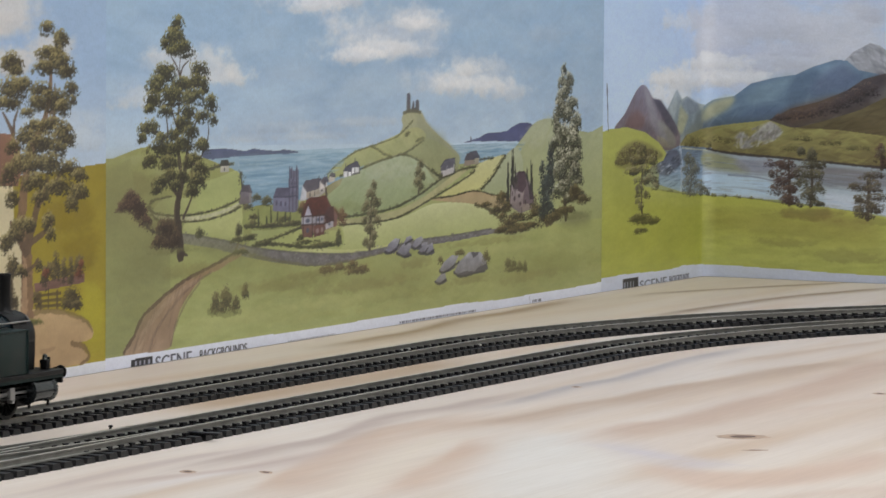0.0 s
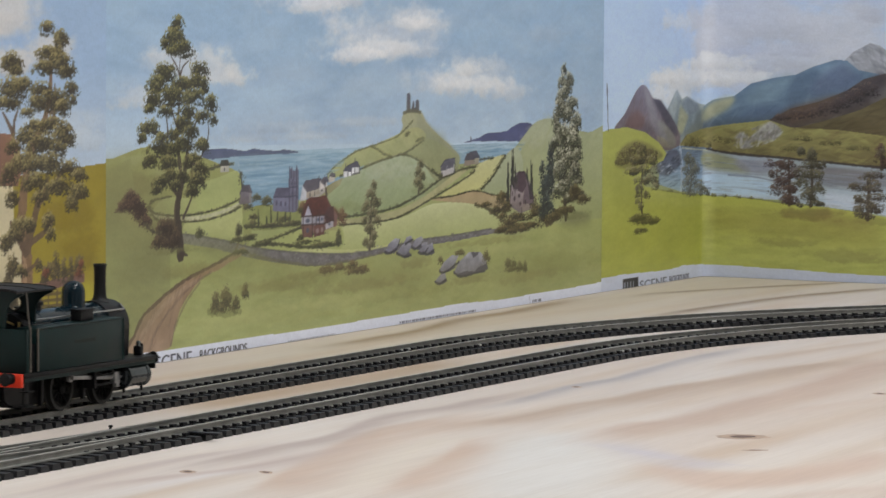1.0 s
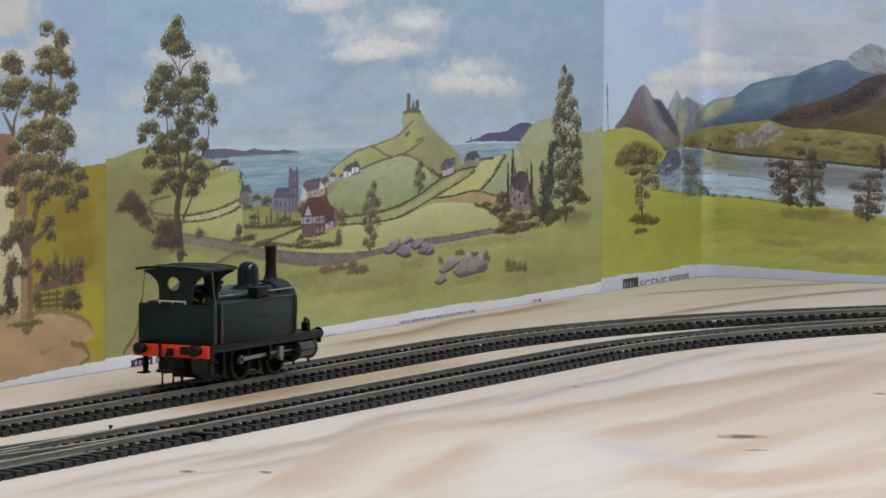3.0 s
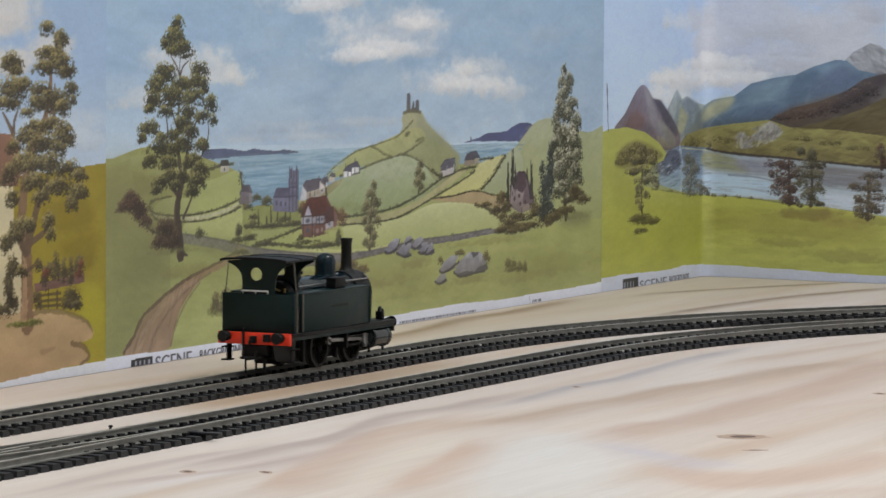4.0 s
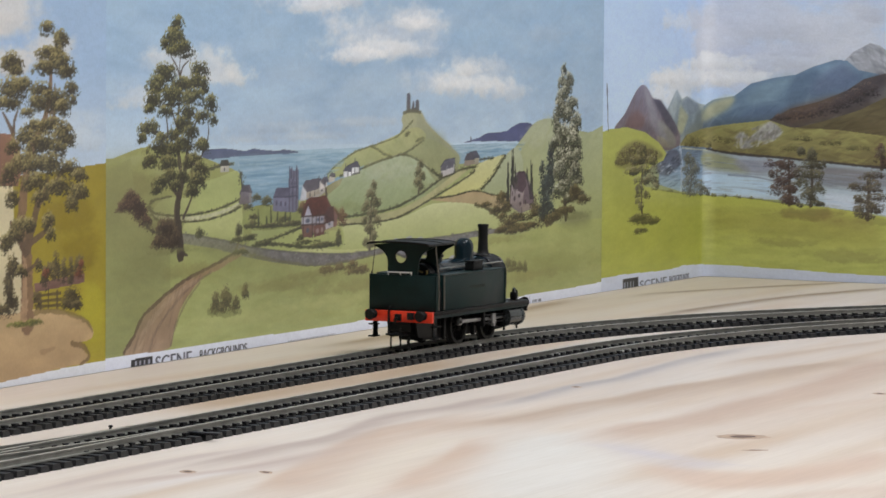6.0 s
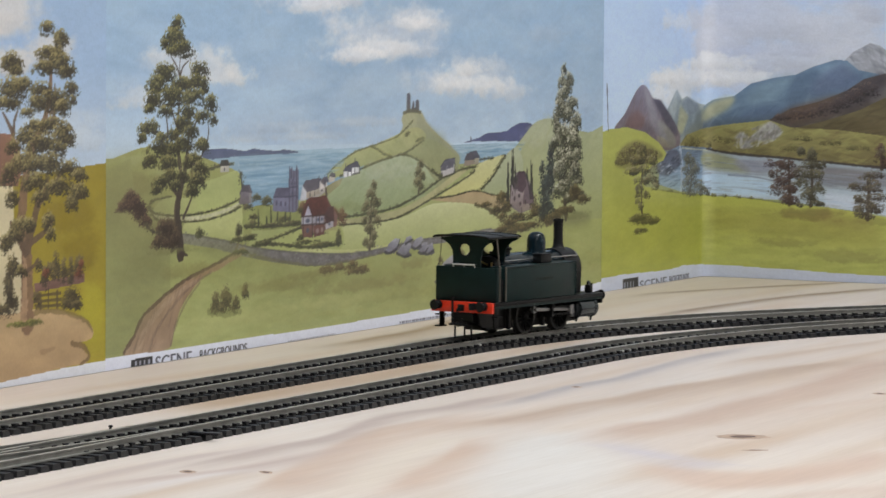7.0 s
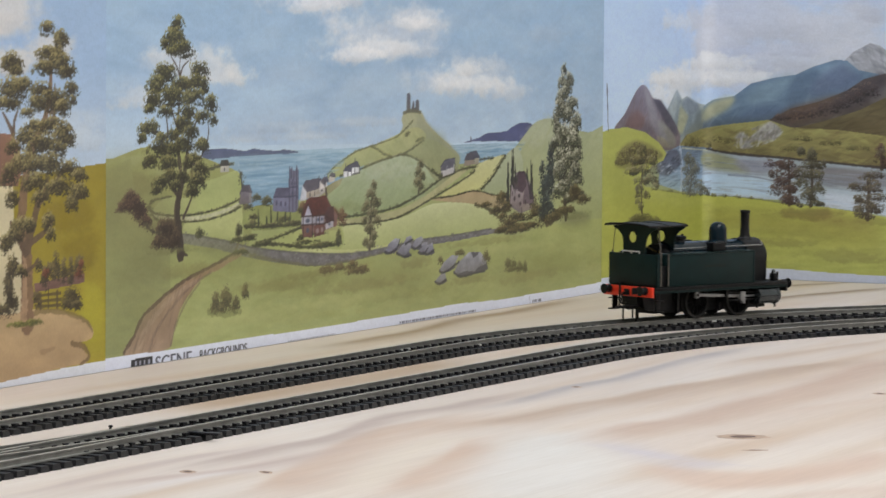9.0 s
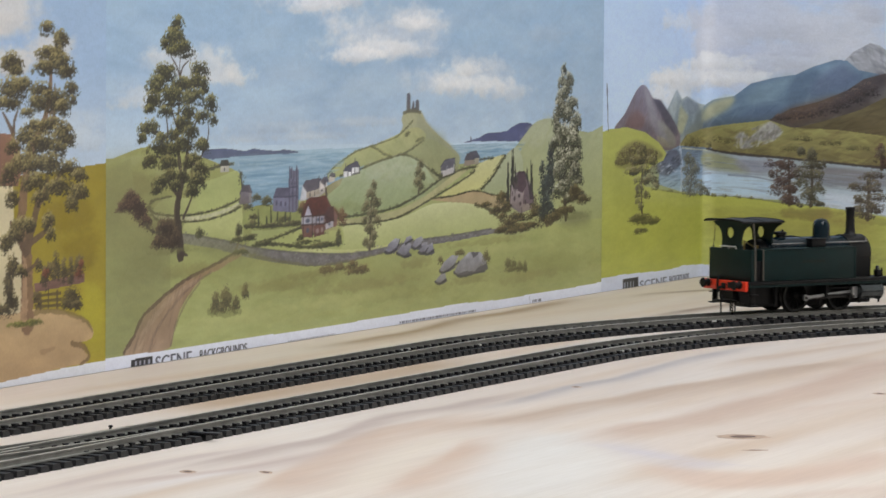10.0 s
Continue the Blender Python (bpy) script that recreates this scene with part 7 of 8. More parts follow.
art.leaves("-90.3,36.2,14.0,1.8 -74.6,34.0,10.3,1.8 -101.8,35.2,7.7,1.2 -91.6,28.6,7.0,1.2", *((92, 84, 42), (122, 114, 56), (146, 138, 72)), 0.7, 0.8, 0.6)
art.leaves("-21.4,63.5,6.6,2.1 -27.9,58.9,5.8,2.1 -14.6,58.4,6.7,2.4 -21.1,52.6,9.1,2.4 -9.3,48.5,7.5,2.1 -27.5,48.3,5.8,2.1 -12.5,45.3,10.9,1.2", *((84, 82, 70), (116, 112, 90), (158, 154, 128)), 0.7, 0.8, 0.6)
art.leaves("48.0,62.2,5.9,2.4 52.0,57.8,4.3,2.4 46.2,53.1,4.3,2.1 50.2,48.7,4.9,2.1 41.7,47.8,3.6,2.4 50.9,43.6,4.9,1.8", *((70, 52, 50), (100, 74, 66), (132, 104, 88)), 0.7, 0.8, 0.6)
art.leaves("57.1,69.1,2.3,2.4 63.0,68.0,2.3,3.0 63.7,62.0,3.6,2.4 59.6,57.4,4.2,2.4 66.4,56.1,4.2,2.4 61.3,51.7,4.9,2.4 67.2,48.6,3.6,2.1 61.4,45.7,4.2,2.4 65.3,41.6,4.9,1.5", *((68, 64, 52), (100, 94, 70), (140, 130, 96)), 0.7, 0.8, 0.6)
art.leaves("99.3,58.1,4.2,2.1 90.4,51.3,4.2,1.8 98.5,50.1,4.8,2.4 93.8,44.8,4.8,2.4 98.6,40.8,5.4,2.7 92.0,36.7,4.2,1.8 103.4,45.7,2.9,2.1 103.0,69.0,2.6,2.7", *((72, 60, 52), (104, 90, 70), (138, 122, 94)), 0.7, 0.8, 0.6)
# margin and unreadable print
art.fill("-159.6,6.7 -142.1,7.1 -115.1,7.5 -68.6,6.6 -38.1,6.7 -32.4,7.6 4,6.5 4,-21.8 -159.2,-11", (208, 212, 224), (202, 206, 220), 0.02, 20, False)
art.fill("-4,6.4 18.8,6.5 35.4,5.9 51.9,5.7 74.8,4.8 106.4,4.2 148.2,3.2 148.7,-27 4,-34.1", (200, 205, 220), (190, 195, 212), 0.02, 20, False)
art.fill("-114.3,5.2 -93.6,5.1 -93.4,-1.4 -114.1,-0.7", INK, INK, 0.1, 2, False)
u = points("-112.7,1.6 -96.6,3.5 -91.1,0.9 -55.7,2.3 -49.2,0.1 -24,2.9")
art.bars(u[0][0], u[1][0], u[0][1] - 1.5, u[0][1] + 1.5, 4, (170, 174, 186), 0.4)
art.lettering("SCENE", -91.3, -54, -1.6, 4.4, (96, 98, 110))
art.lettering("BACKGROUNDS", -50, -22, -0.6, 3.4, (60, 60, 72))
art.line("-138.1,105.4 -137,93.9 -135.9,81.8", (44, 50, 66), 1.2, 0.6, 0.85, 0.2)
poster("lake_poster", "printed paper poster of a mountain lake, folded into the corner", art, 0.44, 0.4, 7, (0.985, 1.0, 1.035))


# ---- the locomotive: small four-coupled tank engine, 1:76 ----
def steam_locomotive():
    t = thing("steam_locomotive", "dark green model steam tank locomotive with red rear buffer beam", "locomotive")
    W2, PL = 15.3, 15.1      # half width over tanks, height of the running plate
    p = lambda name, bm, mat, label="", parent=None: part(name, bm, mat, parent or t, label)

    # frames and running plate
    p("running_plate", box(bmesh.new(), -38.9, 46, -15.8, 15.8, 13.6, PL, 0.25), M_BLACK)
    bm = bmesh.new()
    for y in (-6.2, 6.2):
        slab(bm, [(-36.4, 5.5), (-34, 4), (-20, 4), (-17, 6), (27, 6), (30, 4.5), (43, 5), (45, 13.6), (-38.4, 13.6)], y - 0.5, y + 0.5, "y")
    box(bm, -30, 24, -5.6, 5.6, 2.6, 13.2, 0.5)
    box(bm, 25, 42, -5.6, 5.6, 2.8, 13.2, 0.5)
    p("frames", bm, M_BLACK)
    bm = bmesh.new()
    for sgn in (-1, 1):
        slab(bm, [(-38.6, 12.4), (45.8, 12.4), (45.8, 13.6), (-38.6, 13.6)], sgn * 15.0 - 0.35, sgn * 15.0 + 0.35, "y")
    p("valance", bm, M_GREEN)

    # buffer beams
    rear = p("rear_buffer_beam", box(bmesh.new(), -40.4, -38.8, -15.4, 15.4, 10.7, 15.2, 0.25), M_RED, "bright red rear buffer beam")
    p("front_buffer_beam", box(bmesh.new(), 46, 47.4, -14.6, 14.6, 10.3, 15.0, 0.25), M_BLACK)
    bm = bmesh.new()
    box(bm, -41.3, -40.3, -1.4, 1.4, 11.2, 14.0, 0.2)
    p("coupling_plate", bm, M_BLACK, "", rear)
    for x, d in ((-40.4, -1), (47.4, 1)):
        for y in (-11.4, 11.4):
            bm = bmesh.new()
            prof = [(1.8, 0), (1.8, 0.7), (1.3, 1.0), (1.2, 2.4), (0.7, 2.5), (0.7, 3.1), (2.1, 3.2), (2.25, 3.5), (1.9, 3.9), (0.1, 4.05)]
            lathe(bm, [(r, h * d) for r, h in prof], (x, y, 13.6), "x", 20)
            p("buffer", bm, M_BLACK)

    # side tanks with beading, joined by the bunker at the rear
    for sgn in (-1, 1):
        bm = bmesh.new()
        lo, hi = sorted((sgn * 7.0, sgn * W2))
        box(bm, -30.4, 25.2, lo, hi, PL, 29.7, 0.35)
        tank = p("side_tank", bm, M_GREEN)
        bm = bmesh.new()
        rod(bm, (-30, sgn * W2, 29.5), (24.5, sgn * W2, 29.5), 0.35)
        rod(bm, (24.4, sgn * W2, PL), (24.4, sgn * W2, 29.5), 0.3)
        p("beading", bm, M_GREEN, "", tank)
        bm = bmesh.new()
        rod(bm, (-30.2, sgn * (W2 + 0.1), PL + 0.4), (-30.2, sgn * (W2 + 0.1), 29.8), 0.42)
        p("grab_rail", bm, M_DULL, "dull steel grab rail", tank)
        bm = bmesh.new()
        rod(bm, (-34.8, sgn * (W2 + 0.1), PL + 0.4), (-34.8, sgn * (W2 + 0.1), 30.5), 0.38)
        p("grab_rail", bm, M_DULL, "dull steel grab rail", t)
        bm = bmesh.new()
        lo, hi = sorted((sgn * 8.8, sgn * 13.2))
        box(bm, 0.2, 8.4, lo, hi, 29.6, 33.4, 0.4)
        box(bm, -0.1, 8.7, lo - 0.3, hi + 0.3, 33.2, 33.8, 0.2)
        p("tank_filler", bm, M_BLACK, "", tank)
        # faint lettering on the tank side, a plain bar
        bm = bmesh.new()
        lo, hi = sorted((sgn * W2, sgn * (W2 + 0.06)))
        for i in range(8):
            box(bm, -7 + i * 1.7, -6 + i * 1.7, lo, hi, 23.0, 24.2)
        p("lettering", bm, M_BRASS if sgn > 0 else M_TANKMARK, "", tank)

    # bunker: open coal space behind the cab, cab floor and doors
    bm = bmesh.new()
    box(bm, -37.3, -36.6, -W2, W2, PL, 29.6, 0.25)
    for sgn in (-1, 1):
        lo, hi = sorted((sgn * (W2 - 0.7), sgn * W2))
        box(bm, -37.3, -35.1, lo, hi, PL, 29.6, 0.25)
    box(bm, -36.9, -34.6, -W2 + 0.3, W2 - 0.3, PL, 24.0)
    bunker = p("bunker", bm, M_GREEN)
    bm = bmesh.new()
    for sgn in (-1, 1):
        lo, hi = sorted((sgn * (W2 - 1.4), sgn * (W2 - 0.9)))
        box(bm, -35.1, -30.2, lo, hi, PL, 24.5, 0.1)
        p("cab_door", bm, M_BLACK)
        bm = bmesh.new()
    bm.free()
    bm = bmesh.new()
    rod(bm, (-37.5, 6.8, 30.6), (-37.5, -4.5, 30.6), 0.33)
    for y in (6.4, 1.0, -4.2):
        rod(bm, (-37.1, y, 29.5), (-37.5, y, 30.6), 0.25)
    p("bunker_rail", bm, M_JOINER, "bright steel rail along the bunker top", bunker)

    # cab sheets with round windows and curved-in sides, arched roof
    def sheet(top):
        side = []
        for i in range(9):
            u = i / 8
            side.append((7.0 + 6.9 * u ** 5.2, 29.0 + (top - 29.0) * u))
        arch = [(13.9 * math.cos(a), top + 1.2 * math.sin(a)) for a in (math.pi * i / 12 for i in range(1, 12))]
        return [(y + 0.4 * (41.1 - z) / 12, z) for y, z in side + arch + [(-y, z) for y, z in reversed(side)]]
    for x, nm in ((-36.3, "rear_cab_sheet"), (-18.6, "front_cab_sheet")):
        bm = bmesh.new()
        slab(bm, sheet(41.1), x, x + 0.7, "x", [(1.2, 36.8, 2.7)])
        cs = p(nm, bm, M_GREEN)
        for y in (1.2,):
            bm = bmesh.new()
            for i in range(20):
                a, b = 2 * math.pi * i / 20, 2 * math.pi * (i + 1) / 20
                rod(bm, (x - 0.05, y + 2.7 * math.cos(a), 36.8 + 2.7 * math.sin(a)), (x - 0.05, y + 2.7 * math.cos(b), 36.8 + 2.7 * math.sin(b)), 0.28, 6)
            p("window_rim", bm, M_BLACK, "", cs)
    bm = bmesh.new()
    n = 14
    rows = []
    for x in (-41.5, -16.8):
        for lift in (0.0, 0.6):
            rows.append([bm.verts.new(Vector((x, 14.1 * math.cos(math.pi * i / n), 41.6 + lift + 0.95 * math.sin(math.pi * i / n))) * MM) for i in range(n + 1)])
    a, b, c, d = rows
    for i in range(n):
        bm.faces.new((a[i], a[i + 1], c[i + 1], c[i])), bm.faces.new((b[i], b[i + 1], d[i + 1], d[i]))
        bm.faces.new((a[i], a[i + 1], b[i + 1], b[i])), bm.faces.new((c[i], c[i + 1], d[i + 1], d[i]))
    for i in (0, n):
        bm.faces.new((a[i], b[i], d[i], c[i]))
    roof = p("cab_roof", bm, M_BLACK, "matt black arched cab roof")
    bm = bmesh.new()
    for x in (-40.9, -29.0, -17.4):
        for i in range(n):
            q0, q1 = math.pi * i / n, math.pi * (i + 1) / n
            rod(bm, (x, 14.1 * math.cos(q0), 42.25 + 0.95 * math.sin(q0)), (x, 14.1 * math.cos(q1), 42.25 + 0.95 * math.sin(q1)), 0.22, 6)
    p("roof_rib", bm, M_BLACK, "", roof)
    # thin pillars holding the roof at the cab opening
    for sgn in (-1, 1):
        bm = bmesh.new()
        rod(bm, (-34.9, sgn * 15.3, 29), (-34.9, sgn * 13.8, 41.9), 0.32 if sgn < 0 else 0.16)
        p("pillar", bm, M_DULL, "thin dull brown roof pillar")
    # boiler backhead and fittings in the cab
    bm = bmesh.new()
    lathe(bm, [(6.8, -24.5), (7.0, -24.2), (7.0, -20)], (0, 0, 26.5), "x", 28)
    p("backhead", bm, M_BLACK)
    bm = bmesh.new()
    rod(bm, (-25.5, -3, 30), (-25.5, 3, 32), 0.4), rod(bm, (-26, 4, 26), (-26, 4, 33), 0.5), rod(bm, (-25.5, -5, 24), (-25.5, -5, 31), 0.45)
    p("cab_fittings", bm, M_BRASS)

    # boiler, smokebox, chimney, dome
    bm = bmesh.new()
    lathe(bm, [(7.7, -20), (7.7, 27.6)], (0, 0, 26.3), "x", 36)
    boiler = p("boiler", bm, M_GREENGLOSS)
    for x in (-12, 3, 26):
        bm = bmesh.new()
        lathe(bm, [(7.7, x - 0.5), (7.85, x - 0.4), (7.85, x + 0.4), (7.7, x + 0.5)], (0, 0, 26.3), "x", 36)
        p("boiler_band", bm, M_GREENGLOSS, "", boiler)
    bm = bmesh.new()
    lathe(bm, [(8.5, 27.6), (8.5, 39.6), (8.1, 40.2)], (0, 0, 26.0), "x", 36)
    slab(bm, [(-8.0, 15.1), (8.0, 15.1), (8.4, 26), (-8.4, 26)], 27.7, 39.8, "x")
    smoke = p("smokebox", bm, M_BLACK, "satin black smokebox")
    bm = bmesh.new()
    lathe(bm, [(6.6, 40.1), (6.4, 40.7), (4.4, 41.4), (0.1, 41.8)], (0, 0, 26.0), "x", 28)
    p("smokebox_door", bm, M_BLACK, "", smoke)
    bm = bmesh.new()
    rod(bm, (41.6, 0, 26.2), (43.0, 0, 26.2), 0.5), rod(bm, (42.7, -1.6, 26.9), (42.7, 0, 26.2), 0.25), rod(bm, (42.4, 1.4, 24.9), (42.4, 0, 26.2), 0.25)
    for z in (22, 30):
        box(bm, 40.4, 41.3, 0, 6.4, z - 0.3, z + 0.3, 0.1)
    p("door_dart", bm, M_STEEL, "", smoke)
    bm = bmesh.new()
    lathe(bm, [(4.2, 33.4), (3.2, 34.0), (2.45, 35.2), (2.2, 36.5), (2.05, 40), (2.12, 45.6), (2.3, 45.9), (2.35, 46.7), (2.2, 47.0), (1.7, 47.0), (1.6, 44)], (33.9, 0, 0), "z", 28)
    p("chimney", bm, M_BLACK, "tall satin black chimney")
    bm = bmesh.new()
    lathe(bm, [(5.0, 32.2), (4.3, 33.4), (4.05, 34.4), (4.05, 38.0), (3.85, 39.5), (3.2, 40.9), (2.0, 41.8), (0.8, 42.1), (0.1, 42.15)], (16.4, 0, 0), "z", 32)
    p("dome", bm, M_GREENGLOSS, "glossy dark green steam dome")
    bm = bmesh.new()
    lathe(bm, [(2.6, 33.0), (2.3, 34.4), (2.2, 35.0), (3.0, 35.3), (3.0, 36.4), (1.2, 36.8), (0.1, 36.9)], (-8.0, 0, 0), "z", 18)
    rod(bm, (-8.0, -1.6, 33.5), (-8.0, -1.6, 37.6), 0.5)
    p("safety_valve", bm, M_BLACK)
    for sgn in (-1, 1):
        bm = bmesh.new()
        rod(bm, (-19, sgn * 7.6, 31.4), (37.5, sgn * 7.6, 31.4), 0.3)
        rod(bm, (37.5, sgn * 7.6, 31.4), (38.6, sgn * 5.4, 33.0), 0.3)
        for x in (-8, 6, 22, 36):
            rod(bm, (x, sgn * 6.6, 30.8), (x, sgn * 7.6, 31.4), 0.35)
        p("boiler_rail", bm, M_STEEL, "bright steel handrail", boiler)
    # front platform: lamp irons, sandbox, vacuum pipe
    bm = bmesh.new()
    for y in (-10.5, 0, 10.5):
        box(bm, 44.4, 44.9, y - 0.5, y + 0.5, PL, 19.0, 0.1)
    p("lamp_iron", bm, M_BLACK)
    for sgn in (-1, 1):
        bm = bmesh.new()
        box(bm, 40.4, 42.6, sgn * 11 - 1.5, sgn * 11 + 1.5, PL, 18.4, 0.4)
        p("sandbox", bm, M_BLACK)
        bm = bmesh.new()
        lathe(bm, [(0.9, 0), (0.9, 1.3), (0.5, 1.8), (0.1, 2.0)], (41.5, sgn * 11, 18.3), "z", 14)
        p("lubricator", bm, M_CYL)

    # rear details: hook, hanging pipes, steps
    bm = bmesh.new()
    rod(bm, (-41.4, 0, 12.4), (-43.6, 0, 12.0), 0.5), rod(bm, (-43.6, 0, 12.0), (-43.4, 0, 10.2), 0.45)
    rod(bm, (-41.8, -6.3, 14.8), (-41.8, -6.3, 12.0), 1.5, 10)
    p("coupling_hook", bm, M_BLACK)
    bm = bmesh.new()
    rod(bm, (-41.2, 4.0, 16.0), (-41.2, 4.0, 6), 0.5), rod(bm, (-41.2, 4.0, 16.0), (-39.9, 4.0, 16.8), 0.45)
    p("vacuum_pipe", bm, M_BLACK)
    bm = bmesh.new()
    slab(bm, [(-39.4, 6.8), (-33, 5.0), (-31, 8), (-34, 11), (-39.4, 10.3)], -5, 5, "y")
    p("drag_box", bm, M_BLACK)
    for y in (-4.2, 4.2):
        bm = bmesh.new()
        rod(bm, (-38.9, y, 5), (-38.9, y, -0.2), 0.38)
        rod(bm, (-35.4, y * 0.4, 5), (-35.4, y * 0.4, 0.6), 0.38)
        p("dropper_pin", bm, M_BLACK)
    bm = bmesh.new()
    box(bm, -44.4, -38.4, -3.2, 3.2, 5.4, 6.4, 0.2), rod(bm, (-44.4, -3, 6), (-44.4, -3, 8.6), 0.45), rod(bm, (-44.4, -3.4, 6), (-44.4, 3.4, 6), 0.5)
    p("tension_coupling", bm, M_BLACK)
    for sgn in (-1, 1):
        for x in (-34.9, 38):
            bm = bmesh.new()
            lo, hi = sorted((sgn * 13.2, sgn * 13.9))
            box(bm, x - 1.6, x + 1.6, lo, hi, 4.4, 13.6, 0.15)
            lo, hi = sorted((sgn * 12.6, sgn * 15.8))
            if x < 0:
                box(bm, x - 2.3, x + 2.3, lo, hi, 3.9, 4.5, 0.12)
                box(bm, x - 2.0, x + 2.0, lo, hi, 8.8, 9.3, 0.12)
                p("cab_step", bm, M_BLACK)
            else:
                bm.free()

    # cylinders, slide bars, brackets
    for sgn in (-1, 1):
        bm = bmesh.new()
        lathe(bm, [(3.4, 27.4), (4.3, 27.6), (4.3, 28.6), (3.9, 28.9), (3.9, 39.4), (4.3, 39.7), (4.3, 40.8), (3.6, 41.6), (1.2, 42.1), (0.1, 42.3)], (0, sgn * 12.4, 8.9), "x", 30)
        box(bm, 29.2, 39.2, min(sgn * 8.6, sgn * 14.0), max(sgn * 8.6, sgn * 14.0), 9.4, 13.6, 0.4)
        cyl = p("cylinder", bm, M_CYL, "grey metal outside cylinder")
        bm = bmesh.new()
        for x in (29.5, 41.2):
            rod(bm, (x, sgn * 12.4, 5.6), (x, sgn * 12.4, 3.2), 0.5)
        p("drain_cock", bm, M_BLACK, "", cyl)
        bm = bmesh.new()
        for z in (7.3, 10.5):
            box(bm, 9.5, 27.6, sgn * 12.4 - 0.55, sgn * 12.4 + 0.55, z - 0.35, z + 0.35, 0.08)
        p("slide_bar", bm, M_BLACK, "blackened slide bars")
        bm = bmesh.new()
        slab(bm, [(8.6, 6.4), (9.8, 6.4), (9.8, 13.6), (8.6, 13.6)], min(sgn * 6.5, sgn * 13.6), max(sgn * 6.5, sgn * 13.6), "y")
        p("slide_bar_bracket", bm, M_BLACK)
        for x in (-17.5, 9.0):
            bm = bmesh.new()
            box(bm, x - 0.6, x + 0.9, sgn * 8.3 - 0.8, sgn * 8.3 + 0.8, 2.6, 13.4, 0.15)
            p("brake_hanger", bm, M_BLACK)

    # wheels and rods that turn
    movers = []
    SPOKE = finish("spoke", rod(bmesh.new(), (1.5, 0, 0), (6.3, 0, 0), 0.42, 6), M_WHEEL)
    for x in (-6.2, 20.3):
        for sgn in (-1, 1):
            bm = bmesh.new()
            lo, hi = (6.9, 9.6)
            def ringy(profile):
                lathe(bm, [(r, h * sgn) for r, h in profile], (0, 0, 0), "y", 40)
            # added backing disc: closes the spoke gaps so they read dark
            ringy([(6.3, 7.3), (6.3, 7.7)])
            ringy([(1.7, lo), (1.7, hi + 0.3), (1.2, hi + 0.6)])
            w = p("wheel", bm, M_WHEEL)
            for i in range(12):
                spoke = new("spoke", SPOKE)
                spoke.parent = w
                spoke.matrix_basis = pose(0, sgn * 8.8 * MM, 0, 0, 30 * i, 0)
            bm = bmesh.new()
            slab(bm, [(6.4 * math.cos(q), 6.4 * math.sin(q)) for q in (math.pi + radians(-42 + 84 * j / 10) for j in range(11))], min(sgn * 8.1, sgn * 9.4), max(sgn * 8.1, sgn * 9.4), "y")
            p("balance_weight", bm, M_WHEEL, "", w)
            p("crank_pin", rod(bmesh.new(), (4.0, sgn * 8.2, 0), (4.0, sgn * 12.9, 0), 0.75, 12), M_RODDARK, "", w)
            bm = bmesh.new()
            prof = [(6.2, 7.2), (7.95, 7.2), (7.95, 7.6), (7.45, 7.9), (7.4, 9.7), (6.2, 9.7), (6.2, 7.2)]
            rings = []
            for r, h in prof:
                rings.append([bm.verts.new(Vector((r * math.cos(2 * math.pi * i / 48), sgn * h, r * math.sin(2 * math.pi * i / 48))) * MM) for i in range(48)])
            for ra, rb in zip(rings, rings[1:]):
                for i in range(48):
                    bm.faces.new((ra[i], ra[(i + 1) % 48], rb[(i + 1) % 48], rb[i]))
            bmesh.ops.remove_doubles(bm, verts=bm.verts, dist=1e-6)
            p("tyre", bm, M_TYRE, "dull steel tyre", w)
            movers.append(("wheel", w, x, sgn))
    for sgn in (-1, 1):
        bm = bmesh.new()
        box(bm, 0, 26.5, sgn * 10.5 - 0.4, sgn * 10.5 + 0.4, -0.7, 0.7, 0.12)
        for x in (0, 26.5):
            lathe(bm, [(1.5, sgn * 10.0), (1.5, sgn * 11.0)], (x, 0, 0), "y", 16)
        movers.append(("coupling", p("coupling_rod", bm, M_RODDARK, "dark coupling rod"), -6.2, sgn))
        bm = bmesh.new()
        box(bm, 0, 28.4, sgn * 11.9 - 0.4, sgn * 11.9 + 0.4, -0.65, 0.65, 0.12)
        for x, r in ((0, 1.5), (28.4, 1.1)):
            lathe(bm, [(r, sgn * 11.4), (r, sgn * 12.4)], (x, 0, 0), "y", 16)
        movers.append(("connecting", p("connecting_rod", bm, M_ROD, "steel connecting rod"), -6.2, sgn))
        bm = bmesh.new()
        box(bm, -1.5, 1.5, sgn * 12.4 - 1.1, sgn * 12.4 + 1.1, 6.9, 11.0, 0.3)
        box(bm, 0.2, 1.6, sgn * 12.4 - 0.8, sgn * 12.4 + 1.0, 5.6, 7.2, 0.3)
        rod(bm, (0, sgn * 12.4, 8.9), (9.0, sgn * 12.4, 8.9), 0.5)
        movers.append(("crosshead", p("crosshead", bm, M_ROD, "steel crosshead and piston rod"), -6.2, sgn))
    return t, movers


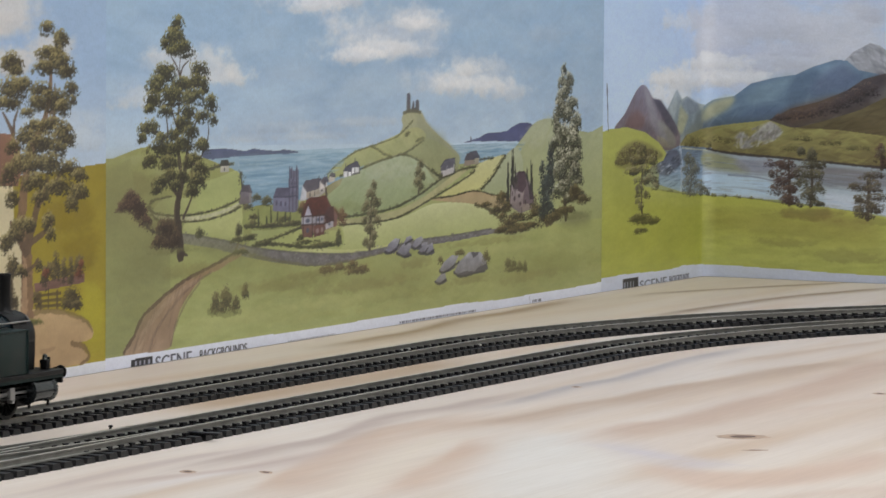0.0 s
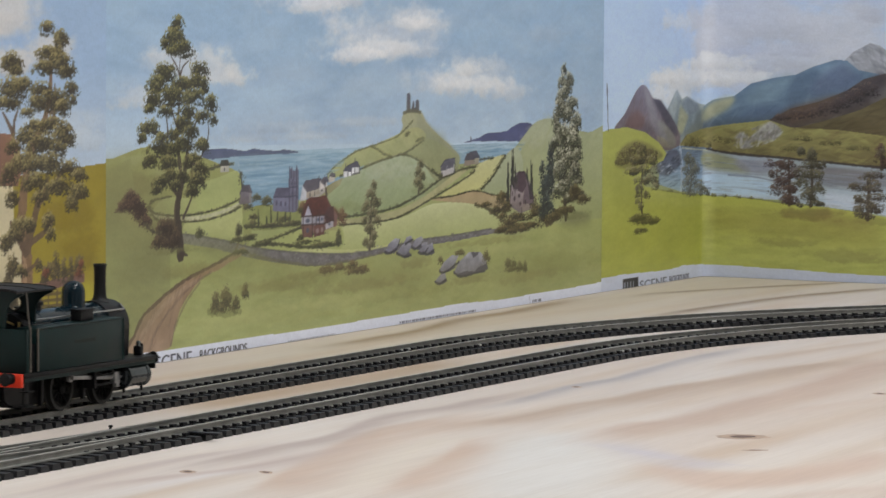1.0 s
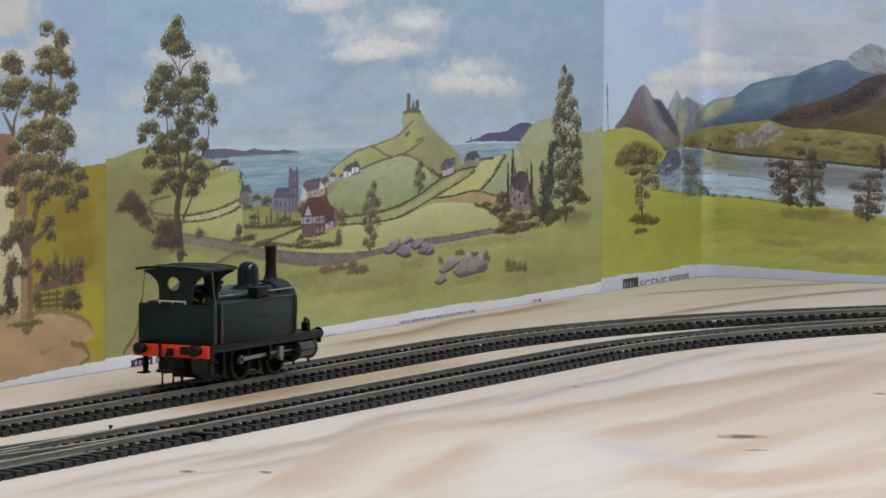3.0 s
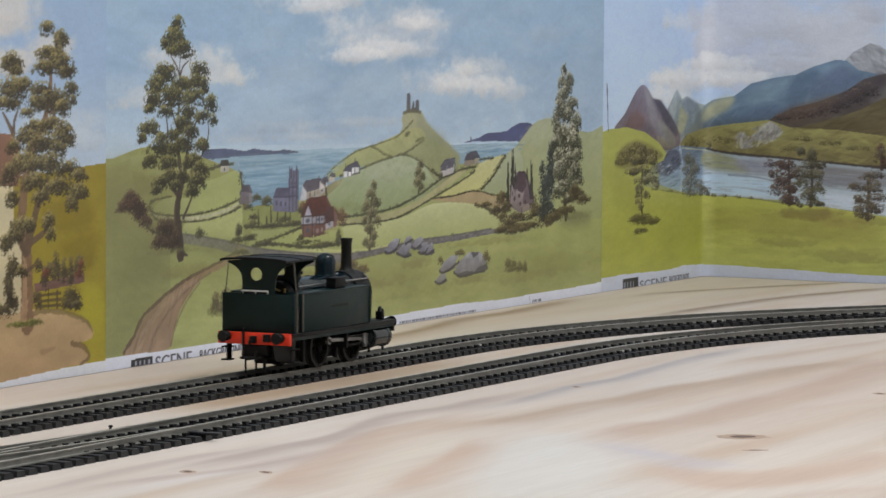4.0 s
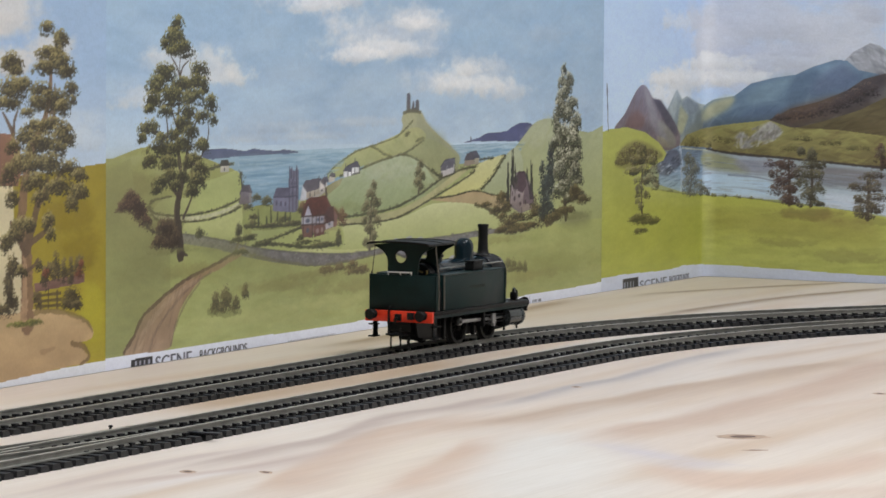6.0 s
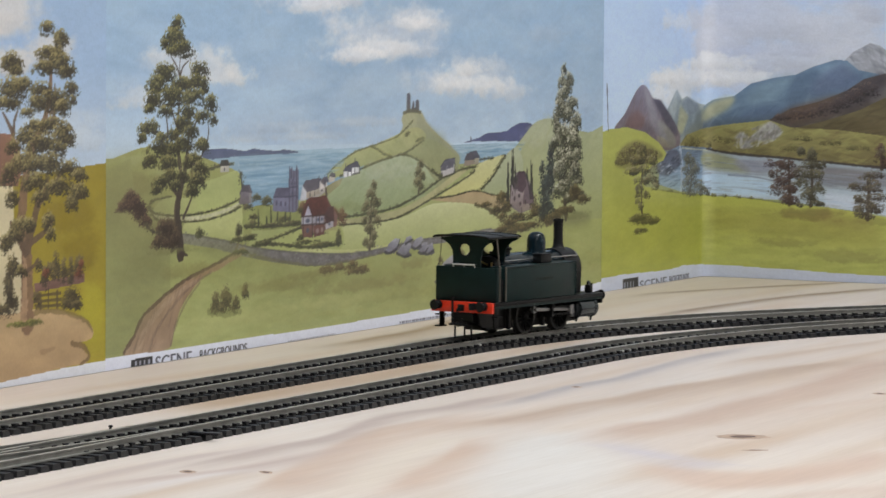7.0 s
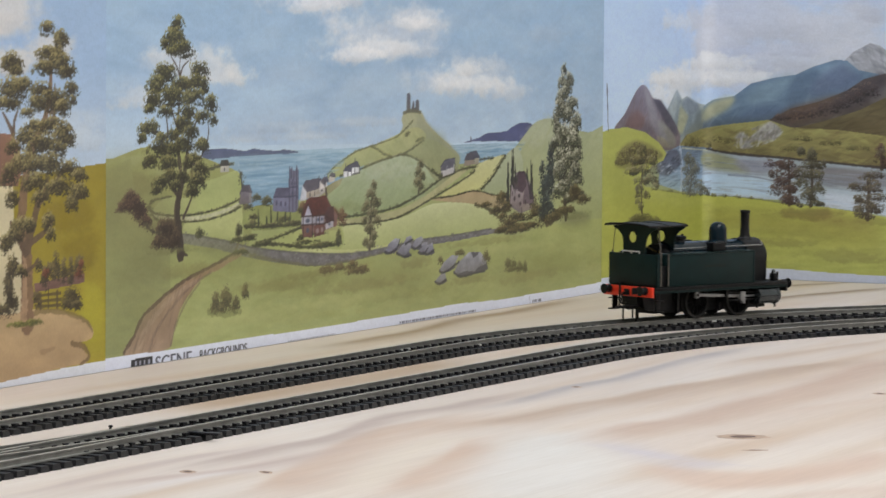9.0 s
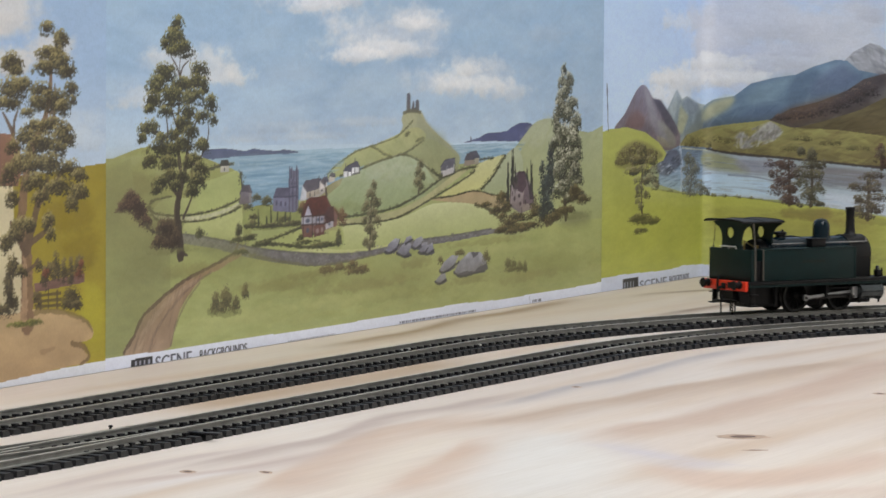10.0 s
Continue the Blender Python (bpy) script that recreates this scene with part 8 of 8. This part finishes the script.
M_TANKMARK = painted("faded_tank_lettering", (0.014, 0.015, 0.010, 1), 0.5, 0.2, 0, 0, 0.2)
M_DULL = painted("dull_brown_metal", (0.10, 0.088, 0.074, 1), 0.5, 0.3, 0.4)
M_ROD = painted("bright_steel_rod", (0.36, 0.36, 0.36, 1), 0.34, 0.2, 0.7)
# dark metal for the coupling rods and crank pins
M_RODDARK = painted("dark_rod_metal", (0.030, 0.029, 0.028, 1), 0.4, 0.25, 0.4)
# darkened and dulled so spokes stay lost in the shade under the engine
M_WHEEL = painted("shaded_wheel_black", (0.004, 0.004, 0.004, 1), 0.7, 0.3, 0, 0, 0.1)
M_TYRE = painted("dull_steel_tyre", (0.011, 0.011, 0.010, 1), 0.55, 0.3, 0, 0, 0.25)
LOCO, MOVERS = steam_locomotive()

# where the engine is along the outer track, metres, by seconds
RUN = [(0, -.3280), (.5, -.2981), (1, -.2675), (1.5, -.2365), (2, -.2065), (2.5, -.1754), (4, -.0834), (4.5, -.0519), (5, -.0215), (5.5, .0092),
       (7, .0972), (7.5, .1288), (8, .1597), (8.5, .1912), (9, .2223), (9.5, .2531), (10, .2853)]


def run_at(t):
    """Smooth distance at t seconds."""
    i = max(0, min(len(RUN) - 2, sum(1 for r in RUN if r[0] <= t) - 1))
    (t0, s0), (t1, s1) = RUN[i], RUN[i + 1]
    m0 = (RUN[i + 1][1] - RUN[i - 1][1]) / (RUN[i + 1][0] - RUN[i - 1][0]) if i > 0 else (s1 - s0) / (t1 - t0)
    m1 = (RUN[i + 2][1] - s0) / (RUN[i + 2][0] - t0) if i + 2 < len(RUN) else (s1 - s0) / (t1 - t0)
    h = t1 - t0
    u = (t - t0) / h
    return (2 * u ** 3 - 3 * u * u + 1) * s0 + (u ** 3 - 2 * u * u + u) * h * m0 + (3 * u * u - 2 * u ** 3) * s1 + (u ** 3 - u * u) * h * m1


CRANK = 4.0
PHASE = -98.0


def motions():
    rows = []
    for i in range(41):
        t = i * 0.25
        x, y, _ = track_at(run_at(t))
        a = track_at(run_at(t) + 0.0055)[2]
        rows.append((t, pose(x, y, RAIL_TOP, 0, 0, math.degrees(a))))
    walk(LOCO, rows)
    for kind, ob, x, sgn in MOVERS:
        rows = []
        for i in range(101):
            t = i * 0.1
            turn = run_at(t) / 0.0072 + radians(PHASE) + (math.pi / 2 if sgn > 0 else 0)
            cx, cz = CRANK * math.cos(turn), -CRANK * math.sin(turn)
            if kind == "wheel":
                m = pose(x * MM, 0, 7.4 * MM, 0, math.degrees(turn), 0)
            elif kind == "coupling":
                m = pose((x + cx) * MM, 0, (7.4 + cz) * MM)
            else:
                lift = math.asin((8.9 - 7.4 - cz) / 28.4)
                if kind == "connecting":
                    m = pose((x + cx) * MM, 0, (7.4 + cz) * MM, 0, -math.degrees(lift), 0)
                else:
                    m = pose((x + cx + 28.4 * math.cos(lift)) * MM, 0, 0)
            rows.append((t, m))
        walk(ob, rows)


motions()
